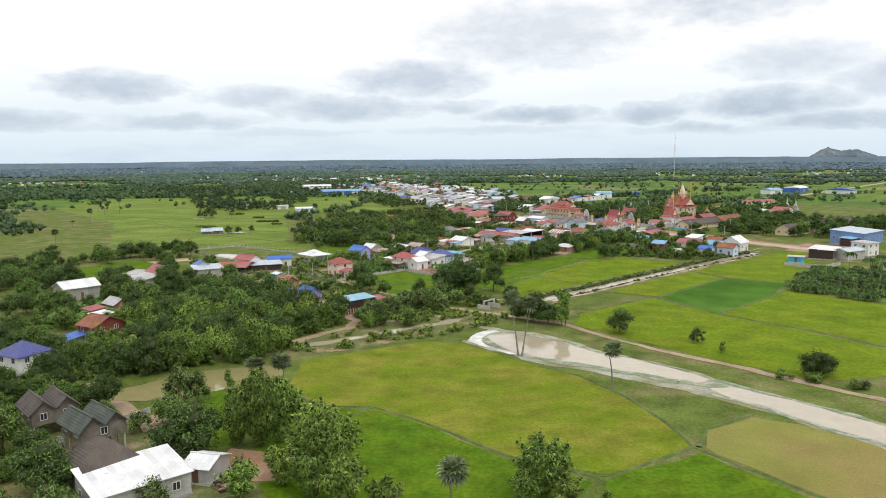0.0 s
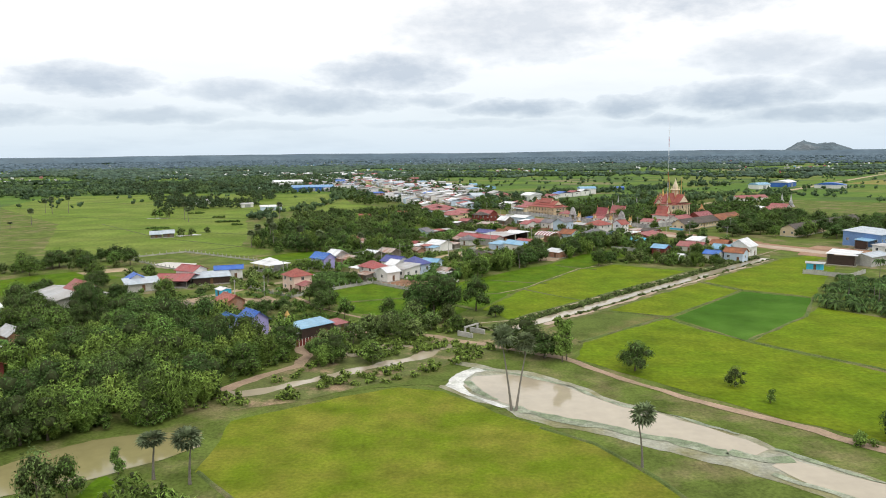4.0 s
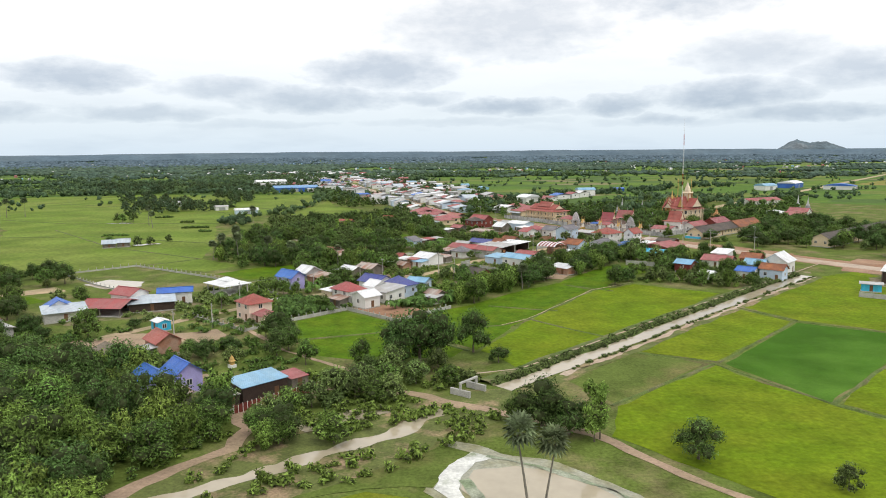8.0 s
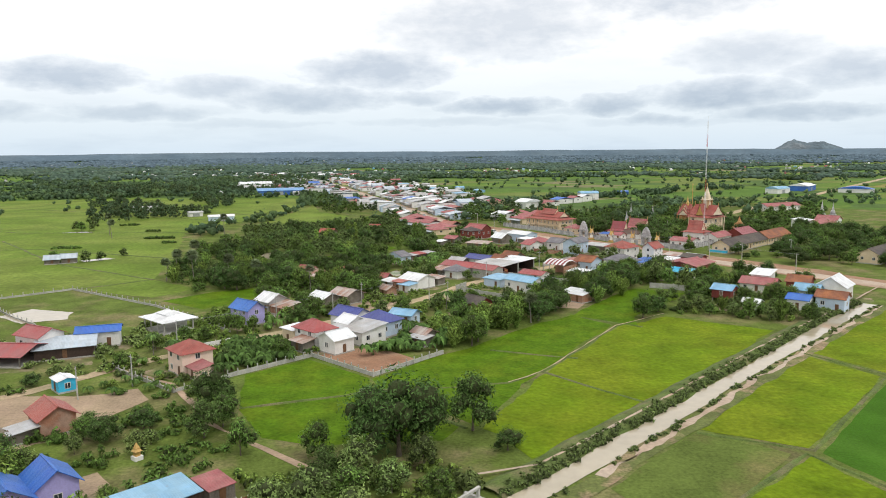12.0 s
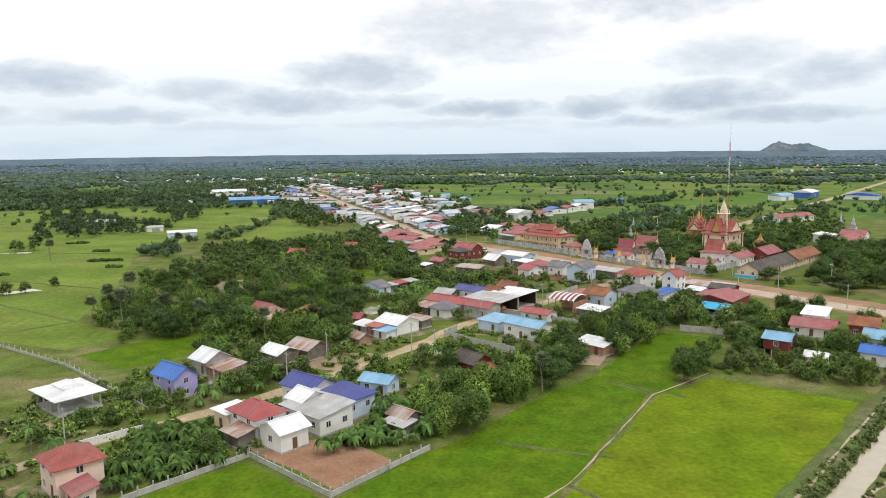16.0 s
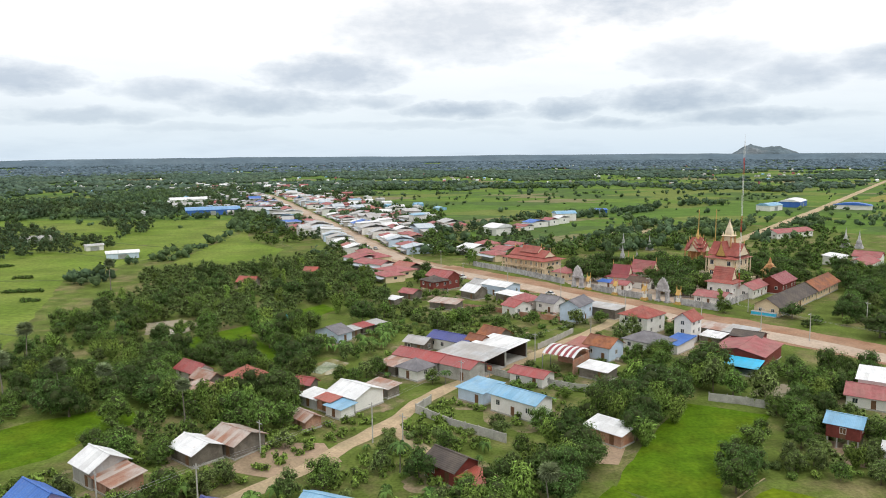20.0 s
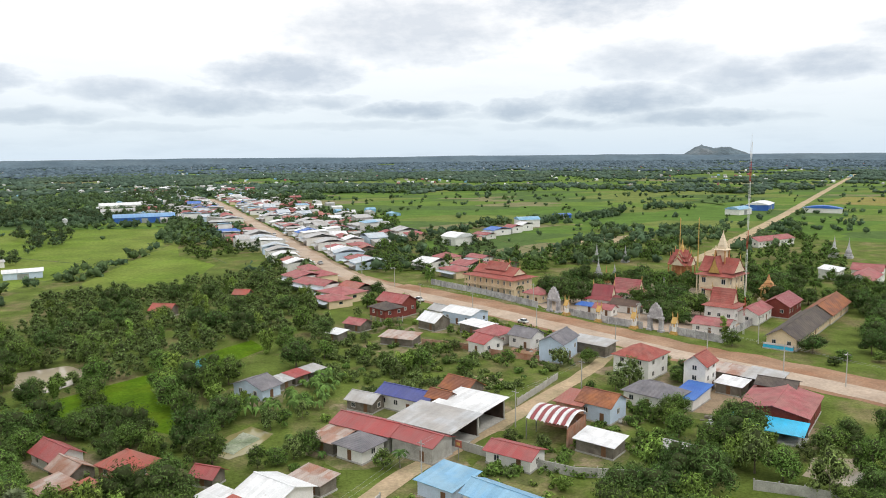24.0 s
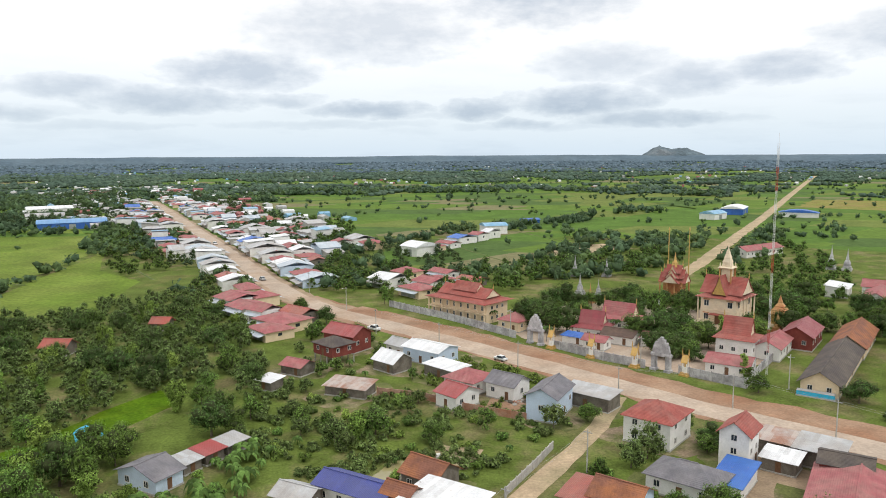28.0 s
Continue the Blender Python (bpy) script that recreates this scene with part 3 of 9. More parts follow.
field([(95, 960), (180, 1100), (420, 1120), (360, 980), (200, 880)], "plain", "hazy green fields with single trees", 25, amount=3.0)
field([(-122, 196), (-104, 200), (-100, 188), (-116, 184)], "rice_green", "small green plot beside the blue-roofed house", 26, amount=0.4)
field([(-44, 641), (-26, 631), (-3, 678), (-7, 728), (-28, 716), (-48, 678)], "grass", "fallow grassy plot behind the street", 28, amount=0.8)
for i, (x, y, w, d, a, m) in enumerate(((520, 1080, 200, 120, 20, "rice"), (300, 1300, 260, 120, -10, "rice_green"), (640, 1000, 160, 110, 40, "rice_dry"), (60, 1330, 200, 70, -10, "rice"),
                                        (-420, 1080, 240, 90, 10, "rice"), (-200, 1150, 120, 60, 5, "rice_green"), (820, 1240, 240, 150, 40, "rice_green"), (500, 1600, 420, 160, 10, "rice"),
                                        (-640, 1180, 240, 120, 12, "rice_green"), (120, 1750, 420, 120, -4, "rice_green"), (900, 1800, 420, 180, 25, "rice"), (-350, 1650, 420, 90, 6, "rice"))):
    c, s = math.cos(radians(a)), math.sin(radians(a))
    field([(x + c * u * w / 2 - s * v * d / 2, y + s * u * w / 2 + c * v * d / 2) for u, v in ((-1, -1), (1, -1), (0.8, 1), (-0.9, 0.8))], "rice_dry" if m == "rice_dry" else "plain", "distant green farmland among woods", 40 + i, amount=4.0)


def bund(points, seed, width=0.9, rise=0.2):
    return strip("field_bund", points, width, "bund", "low grassy earth bund between rice fields", "bund", z=0.03, rise=rise, amount=0.25, seed=seed, flat=0.35)


for i, pts in enumerate((
    [(-33, 150), (-24, 139), (-14, 138), (-5, 131), (10, 114), (24, 105), (41, 117), (54, 97)], [(41, 117), (40, 129), (36, 144), (30, 157), (22, 165)],
    [(42, 117), (46, 125), (57, 132)], [(-14, 138), (-22, 126)],
    [(41, 222), (71, 247), (83, 220), (101, 196), (120, 160)], [(57, 257), (73, 248), (110, 285), (127, 272)], [(83, 220), (112, 246), (128, 272)],
    [(102, 304), (111, 286)], [(-2, 284), (17, 262)], [(-26, 275.5), (-6, 281.5), (-2, 284)], [(-1, 284), (17, 285), (28, 287), (36.6, 294.3)], [(36.6, 294.3), (46.8, 280.4), (53.6, 272.2)],
    [(36.6, 294.3), (42.8, 303), (65, 335), (83.5, 348.8)], [(58, 346), (72, 333)], [(27, 313), (47, 304)],
    [(-113, 406), (-92, 424), (-150, 470), (-220, 560)], [(-100, 480), (-180, 520), (-250, 520)], [(-128, 590), (-230, 600), (-300, 640)], [(-108, 650), (-200, 720), (-330, 800)],
    [(-85, 690), (-180, 760), (-240, 860)], [(-70, 790), (-30, 690)], [(-92, 900), (-70, 800)], [(130, 815), (150, 692)], [(200, 850), (215, 770)],
)):
    bund(pts, 100 + i, 1.6 if i > 14 else 0.9)

# the broad dirt main street and the straight road that leaves it
MAIN = [(200, 352), (168, 404), (145, 442), (123, 474), (103, 509), (81, 547), (66, 572), (49, 599), (35, 628), (21, 679), (4, 762), (-26, 890), (-79, 1119), (-122, 1296)]
strip("red_verge", [(x + 4.2, y + 2.6) for x, y in MAIN[1:8]], 15, "red_earth", "bare red earth along the temple wall", "verge", z=0.06, amount=1.2, seed=198)
strip("road_verge", MAIN[:9], 17, "red_earth", "red earth verge of the main street", "verge", z=0.05, amount=1.0, seed=201)
strip("road_shoulder", MAIN[7:], 15, "dirt", "bare dirt shoulder of the main street", "verge", z=0.055, amount=1.0, seed=199)
strip("road", [(x - (1.6 if k < 8 else 0), y - (1.0 if k < 8 else 0)) for k, (x, y) in enumerate(MAIN)], 9.5, "dirt_road", "wide pale dirt main street with tyre tracks", "road", z=0.09, rise=0.08, amount=0.4, seed=202)
ROAD2 = [(216, 640), (248, 673), (312, 744), (448, 895), (691, 1171), (931, 1442), (1200, 1745)]
strip("straight_road", ROAD2, 8, "lane", "straight pale dirt road running to the horizon", "road", z=0.08, rise=0.1, amount=0.6, seed=203)
LANE = [(-34, 330), (-20, 342), (-6, 357), (3, 366), (12, 378), (18, 385), (25, 397), (34, 408), (46, 419), (64, 436), (80, 452), (94, 467), (107, 484)]
strip("sandy_lane", LANE, 4.2, "lane", "narrow sandy village lane", "lane", z=0.08, rise=0.05, amount=0.4, seed=204)
strip("side_track", [(18, 385), (22, 374), (26, 365), (30, 358)], 3.2, "lane", "short sandy side track", "lane", z=0.074, amount=0.4, seed=205)
TRACK = [(16, 222), (26, 215), (34, 208), (41, 196), (50, 183), (58, 172), (66, 164), (79, 148), (100, 122)]
strip("dirt_track", TRACK, 2.4, "dirt", "narrow reddish dirt track along the pond", "track", z=0.084, amount=0.8, seed=206)
strip("yard_track", [(-40, 189), (-33, 199), (-27, 206), (-26, 214), (-29, 222), (-26, 229), (-14, 236), (2, 232), (16, 222)], 3.0, "dirt", "winding reddish dirt track past the yard", "track", z=0.088, amount=1.0, seed=207)
strip("foot_path", [(-8, 246), (-30, 268), (-38, 283), (-44, 292), (-60, 304), (-78, 282)], 1.3, "dirt", "trodden reddish footpath", "path", z=0.073, amount=0.7, seed=208)
strip("foot_path", [(10, 240), (19, 242.7), (26.8, 244.9), (30.9, 248.4), (42.9, 259.8), (59.4, 276), (79, 295), (104.7, 319.5), (128.2, 341), (150, 361), (175, 385)], 0.5, "dirt_road", "thin pale footpath on the canal bank", "path", z=0.66, amount=0.25, seed=209)
strip("village_lane", [(-78, 282), (-60, 305), (-48, 318), (-38, 328), (-34, 330)], 3.4, "lane", "sandy lane past the fenced houses", "lane", z=0.083, amount=0.4, seed=210)
strip("yard_path", [(-76, 156), (-66, 143), (-58, 134), (-49, 125), (-44, 116), (-38, 110), (-28, 108)], 3.6, "dirt", "reddish dirt path between stilt houses", "path", z=0.076, amount=1.0, seed=211)
sheet("bare_yard", [(-84, 279), (-74, 285), (-62, 285), (-50, 289), (-46, 282), (-50, 272), (-56, 263), (-60, 254), (-68, 253), (-76, 260), (-82, 268)], 0.061, "dirt", "bare reddish village yard", "yard", 1.2, seed=212)
sheet("bare_yard", [(-14, 311.5), (-1, 296.5), (8.5, 306.5), (2, 314), (-5, 318), (-12, 315)], 0.0589, "red_earth", "bare raked yard inside a block wall", "yard", 0.6, seed=213)
sheet("bare_yard", [(-58, 326), (-52, 333), (-56, 338), (-62, 331)], 0.0598, "lane", "sandy patch before the open pavilion", "yard", 0.6, seed=214)
sheet("bare_yard", [(-140, 346), (-126, 358), (-118, 350), (-134, 340)], 0.0607, "lane", "sandy patch inside the fenced lot", "yard", 0.8, seed=215)
sheet("bare_yard", [(-58, 134), (-48, 136), (-46, 128), (-54, 126)], 0.0616, "dirt", "reddish courtyard beside stilt houses", "yard", 0.5, seed=216)
sheet("bare_yard", [(-36, 118), (-26, 116), (-24, 106), (-36, 105)], 0.0625, "red_earth", "red bare earth under the bamboo", "yard", 0.6, seed=217)
sheet("bare_yard", [(-8, 378), (4, 376), (8, 366), (-4, 360), (-14, 366)], 0.0634, "dirt", "reddish yard before rusty sheds", "yard", 0.6, seed=218)
sheet("bare_yard", [(100, 352), (108, 350), (112, 358), (104, 366)], 0.0643, "dirt", "brown yard beside a small red house", "yard", 0.5, seed=219)
sheet("bare_yard", [(108, 440), (118, 428), (124, 434), (116, 448)], 0.0652, "dirt", "scrap-strewn brown yard behind the shop", "yard", 0.5, seed=220)
sheet("bare_yard", [(170, 366), (186, 352), (214, 372), (196, 396)], 0.0661, "red_earth", "reddish road junction", "yard", 0.8, seed=221)
sheet("bare_yard", [(180, 715), (240, 735), (232, 762), (190, 740)], 0.0670, "lane", "sandy playing ground", "yard", 1.0, seed=222)
sheet("bare_yard", [(52, 456), (60, 452), (66, 460), (58, 466)], 0.0679, "lane", "pale sand heaps in a grassy lot", "yard", 0.6, seed=223)
sheet("bare_yard", [(82, 478), (74, 486), (80, 496), (92, 486)], 0.0688, "red_earth", "reddish house yard with rubble", "yard", 0.6, seed=224)

sheet("bare_yard", [(-48, 243), (-42, 248), (-38, 243), (-41, 238), (-46, 238)], 0.064, "dirt", "reddish yard of the twin-gabled house", "yard", 0.6, seed=225)
sheet("bare_yard", [(106, 426), (116, 436), (110, 441), (101, 428)], 0.067, "dirt", "brown yard strewn with scrap", "yard", 0.8, seed=226)

sheet("bare_yard", [(48, 366), (56, 374), (64, 366), (60, 358), (52, 360)], 0.0815, "dirt", "bare earth before a white-roofed shed", "yard", 0.8, seed=227)

strip("foot_path", [(28, 287), (36.6, 294.3), (42.8, 303), (65, 335), (83.5, 348.8)], 0.26, "lane", "pale trodden path on the bund", "path", z=0.26, amount=0.25, seed=228)

# water: the long pond, the stream, the olive pool, the canal
POND = [(5, 188), (6, 194), (9, 201), (10, 207), (14, 205), (18, 201), (26, 197), (32, 190), (35, 185), (38, 178), (41, 175), (48, 168), (56, 160), (60, 152), (64, 146), (70, 140), (80, 126), (94, 106), (84, 98), (70, 118), (61, 132), (54, 141), (48, 148), (38, 155), (34, 160), (29, 163), (24, 165), (19, 171), (17, 175), (14, 178), (10, 182)]
sheet("mud_margin", POND, 0.05, "mud", "pale mud margin of the pond", "mud", 1.0, 2.0, 230)
sheet("pond_water", [(10, 189), (12.5, 195), (19, 196), (28, 191.5), (31.5, 186), (35.5, 180), (40, 174.6), (46, 169), (50, 164.5), (55.5, 158), (57.5, 153), (53, 151), (47, 153.5), (44, 157), (39, 159), (35, 163.5), (30, 166.5), (24, 171.5), (20, 175), (14, 181), (11, 185.5)], 0.09, "water_brown", "still muddy brown pond water", "water", 0.7, 1.4, 231)
sheet("pond_water", [(59, 150), (63, 145), (69, 139), (78, 126), (92, 106), (85, 100.5), (70, 120), (62, 133), (57, 141), (55, 147)], 0.09, "water_brown", "still muddy brown pond water", "water", 0.7, 1.4, 232)
sheet("pond_scum", [(6, 189), (7.5, 194), (10, 199), (13, 202), (17, 199.5), (13, 198), (10.5, 193), (9.2, 189), (10.5, 185), (13, 181), (18, 176), (16.5, 175.5), (11, 182)], 0.105, "foam", "pale scum floating at the pond's shallow end", "scum", 0.6, 1.0, 233, kind="stuff")
for i, line_ in enumerate(([(19, 175.5), (24, 171), (30, 167), (36, 163), (43, 158), (50, 152.5)], [(15, 200), (20, 197), (27, 193), (32, 187), (36, 180), (41, 174.5), (48, 168), (55, 160)],
                           [(10.5, 192), (10.8, 188), (12.5, 184.5), (16, 180)], [(54, 145), (60, 136), (68, 124), (80, 105)], [(58, 153), (64, 146), (74, 133), (88, 112)], [(50, 153), (54, 150), (59, 149.5)])):
    strip("floating_weed", line_, (2.6, 1.0, 1.2, 1.6, 1.2, 2.4)[i], "scum", "grey-green floating weed at the pond edge", "weed", z=0.118, amount=0.8, step=0.9, seed=240 + i, kind="stuff", flat=0.7)
STREAM = [(-40, 186), (-34, 184), (-22, 190), (-11, 199), (-2, 206), (6, 214), (10, 222), (4, 217), (-6, 210), (-19, 203), (-29, 193)]
sheet("stream_bank", [(-43, 188), (-34, 177), (-18, 184), (-3, 194), (8, 206), (22, 217), (24, 232), (14, 234), (4, 226), (-8, 216), (-22, 208), (-32, 200)], 0.05, "bank", "eroded stream bank of grass and reddish earth", "bank", 1.2, 2.0, 250)
strip("stream_water", [(-40, 186), (-31, 188), (-21, 196), (-9, 204), (0, 211), (9, 221)], 3.4, "water_brown", "shallow muddy stream", "water", z=0.092, amount=1.1, step=1.6, seed=251, flat=0.8)
sheet("stream_bank", [(-16, 186), (-2, 196), (8, 205), (14, 200), (6, 190), (-4, 190)], 0.07, "grass", "grassy strip between stream and field", "bank", 0.8, 2.0, 252)
sheet("pool_water", [(-15, 212), (-6, 216), (0, 221), (-3, 225), (-12, 220), (-18, 216)], 0.1, "water_brown", "small muddy pool under bushes", "water", 1.3, 1.4, 253)
sheet("olive_pool", [(-70, 150), (-62, 157), (-55, 164), (-44, 167), (-37, 166), (-35, 160), (-43, 153), (-50, 146), (-60, 142), (-70, 144)], 0.08, "water_olive", "olive-green pool under bamboo", "water", 0.7, 1.6, 254)
sheet("small_pond", [(-118, 362), (-113, 373), (-97, 367), (-95, 357), (-106, 352)], 0.08, "water_brown", "pale rain pond inside the fenced lot", "water", 0.8, 1.6, 255)
sheet("small_pond", [(-143, 479), (-134, 486), (-128, 483), (-138, 475)], 0.08, "water_brown", "pale rain pond beside the field huts", "water", 0.7, 1.6, 264)
sheet("small_pond", [(-205, 600), (-188, 604), (-186, 599), (-203, 595)], 0.08, "water_brown", "pale rain pond on the rice plain", "water", 0.7, 1.6, 265)
sheet("small_pond", [(-64, 492), (-59, 475), (-48, 472), (-43, 488), (-53, 497)], 0.08, "water_brown", "pale pond among scrub", "water", 0.7, 1.6, 256)
sheet("net_pond", [(-5, 427), (-1, 434), (3, 438), (8, 433), (4, 424), (0, 421)], 0.08, "water_olive", "green pond beside houses", "water", 0.5, 1.4, 259)
sheet("weed_pond", [(-3, 427), (2, 435), (6, 431), (1, 423)], 0.11, "scum", "weed-covered green pond beside houses", "water", 0.5, 1.4, 257)
sheet("small_pond", [(105, 393), (112, 400), (119, 398), (118, 392), (110, 388)], 0.083, "water_brown", "brown pond behind dense trees", "water", 0.6, 1.4, 262)
sheet("small_pond", [(41, 452), (48, 460), (55, 455), (48, 448)], 0.08, "water_olive", "small muddy pond behind houses", "water", 0.5, 1.2, 258)
CANAL = [(22, 233.5), (33, 243.5), (41.6, 252), (55.6, 265), (74.5, 284), (97.7, 305.7), (130.6, 337), (152, 356.5)]
strip("canal_water", CANAL, 4.3, "water_brown", "straight muddy irrigation canal", "water", z=0.1, amount=0.5, seed=260, flat=0.9)
strip("canal_bank", [(x - 3.7, y + 3.7) for x, y in CANAL], 5.6, "bund", "raised grassy earth bank of the canal", "bank", z=0.03, rise=0.6, amount=0.4, seed=261, flat=0.45)
strip("canal_bank", [(x + 2.9, y - 2.9) for x, y in CANAL], 4.0, "bank", "low grassy earth bank of the canal", "bank", z=0.066, amount=0.5, seed=266)
strip("sand_strip", [(x + 2.5, y - 2.5) for x, y in CANAL[1:]], 1.0, "dirt_road", "pale wet sand strip beside the canal", "bank", z=0.105, amount=0.9, step=2.0, seed=267)
sheet("temple_court", [(107, 536), (124, 508), (142, 486), (152, 496), (178, 518), (186, 560), (160, 590), (120, 585), (98, 560)], 0.052, "dirt_road", "swept pale earth court of the temple", "court", 1.5, 2.0, 263)


# ---- houses ----
YARDS = []
FOOT = []  # footprints: x, y, cos, sin, half width, half depth


def add_slab(bm, a, b, c, d, thick):
    """A roof plane through four corners, given a thickness downwards."""
    top = [bm.verts.new(p) for p in (a, b, c, d)]
    low = [bm.verts.new((p[0], p[1], p[2] - thick)) for p in (a, b, c, d)]
    bm.faces.new(top)
    bm.faces.new(low[::-1])
    for i in range(4):
        j = (i + 1) % 4
        bm.faces.new((top[j], top[i], low[i], low[j]))


def gable_roof(parent, w, d, h, rh, over, mat, label=""):
    """Two slopes along local x with a ridge cap."""
    x, y = w / 2 + over, d / 2 + over
    k = rh / (d / 2)
    e = h - over * k
    for s in (-1, 1):
        bm = bmesh.new()
        cs = [(-x, s * y, e), (x, s * y, e), (x, 0, h + rh), (-x, 0, h + rh)]
        add_slab(bm, *(cs if s < 0 else cs[::-1]), 0.1)
        part("roof_slope", bm, mat, parent, label)
    bm = bmesh.new()
    add_box(bm, -x - 0.05, x + 0.05, -0.18, 0.18, h + rh - 0.02, h + rh + 0.07)
    part("ridge_cap", bm, mat, parent)


def hip_roof(parent, w, d, h, rh, over, mat, label=""):
    x, y = w / 2 + over, d / 2 + over
    e = h - over * rh / (d / 2)
    r = max(w / 2 - d / 2, 0.15)
    bm = bmesh.new()
    c = [bm.verts.new(p) for p in ((-x, -y, e), (x, -y, e), (x, y, e), (-x, y, e))]
    lo = [bm.verts.new((v.co.x, v.co.y, v.co.z - 0.12)) for v in c]
    t = [bm.verts.new((-r, 0, h + rh)), bm.verts.new((r, 0, h + rh))]
    for f in ((c[0], c[1], t[1], t[0]), (c[1], c[2], t[1]), (c[2], c[3], t[0], t[1]), (c[3], c[0], t[0]), lo[::-1]):
        bm.faces.new(f)
    for i in range(4):
        j = (i + 1) % 4
        bm.faces.new((c[j], c[i], lo[i], lo[j]))
    part("roof", bm, mat, parent, label)
    bm = bmesh.new()
    add_box(bm, -r, r, -0.15, 0.15, h + rh - 0.03, h + rh + 0.06)
    part("ridge_cap", bm, mat, parent)


def twin_roof(parent, w, d, h, rh, over, mat, label=""):
    """Two gables side by side over a square house, closed by boards at both ends, with a valley between."""
    x, q = w / 2 + over, d / 4
    for c in (-q, q):
        for s in (-1, 1):
            bm = bmesh.new()
            lo = h - (over * rh / q if s * c > 0 else 0.0)
            ye = c + s * (q + (over if s * c > 0 else 0.0))
            cs = [(-x, ye, lo), (x, ye, lo), (x, c, h + rh), (-x, c, h + rh)]
            add_slab(bm, *(cs if s < 0 else cs[::-1]), 0.12)
            part("roof_slope", bm, mat, parent, label)
        bm = bmesh.new()
        add_box(bm, -x - 0.05, x + 0.05, c - 0.16, c + 0.16, h + rh - 0.03, h + rh + 0.08)
        part("ridge_cap", bm, mat, parent)
        for e in (-1, 1):
            bm = bmesh.new()
            tri = [(e * (w / 2 - 0.1), c - q + 0.1, h - 0.05), (e * (w / 2 - 0.1), c + q - 0.1, h - 0.05), (e * (w / 2 - 0.1), c, h + rh - 0.16)]
            a = [bm.verts.new(p) for p in tri]
            b = [bm.verts.new((p[0] + e * 0.08, p[1], p[2])) for p in tri]
            bm.faces.new(a)
            bm.faces.new(b[::-1])
            for i in range(3):
                bm.faces.new((a[i], a[(i + 1) % 3], b[(i + 1) % 3], b[i]))
            bmesh.ops.recalc_face_normals(bm, faces=bm.faces)
            part("gable_board", bm, "wood", parent)


def shed_roof(parent, w, d, h, rh, over, mat, label=""):
    """One slope that falls towards local -y."""
    x, y = w / 2 + over, d / 2 + over
    bm = bmesh.new()
    add_slab(bm, (-x, -y, h), (x, -y, h), (x, y, h + rh), (-x, y, h + rh), 0.1)
    part("roof_slope", bm, mat, parent, label)


def window(parent, x, y, z, face, w=1.0, h=1.1):
    """A framed window on one of the four sides: face 0 = -y, 1 = +x, 2 = +y, 3 = -x."""
    rot = (0, 0, (0, math.pi / 2, math.pi, -math.pi / 2)[face])
    bm = bmesh.new()
    for b in ((-w / 2 - 0.09, w / 2 + 0.09, h / 2, h / 2 + 0.09), (-w / 2 - 0.09, w / 2 + 0.09, -h / 2 - 0.09, -h / 2), (-w / 2 - 0.09, -w / 2, -h / 2, h / 2), (w / 2, w / 2 + 0.09, -h / 2, h / 2), (-0.04, 0.04, -h / 2, h / 2)):
        add_box(bm, b[0], b[1], -0.07, 0.02, b[2], b[3])
    fr = part("window", bm, "frame", parent, loc=(x, y, z), rot=rot)
    part("pane", box(-w / 2, w / 2, -0.025, 0.01, -h / 2, h / 2), "glass", fr)
    return fr


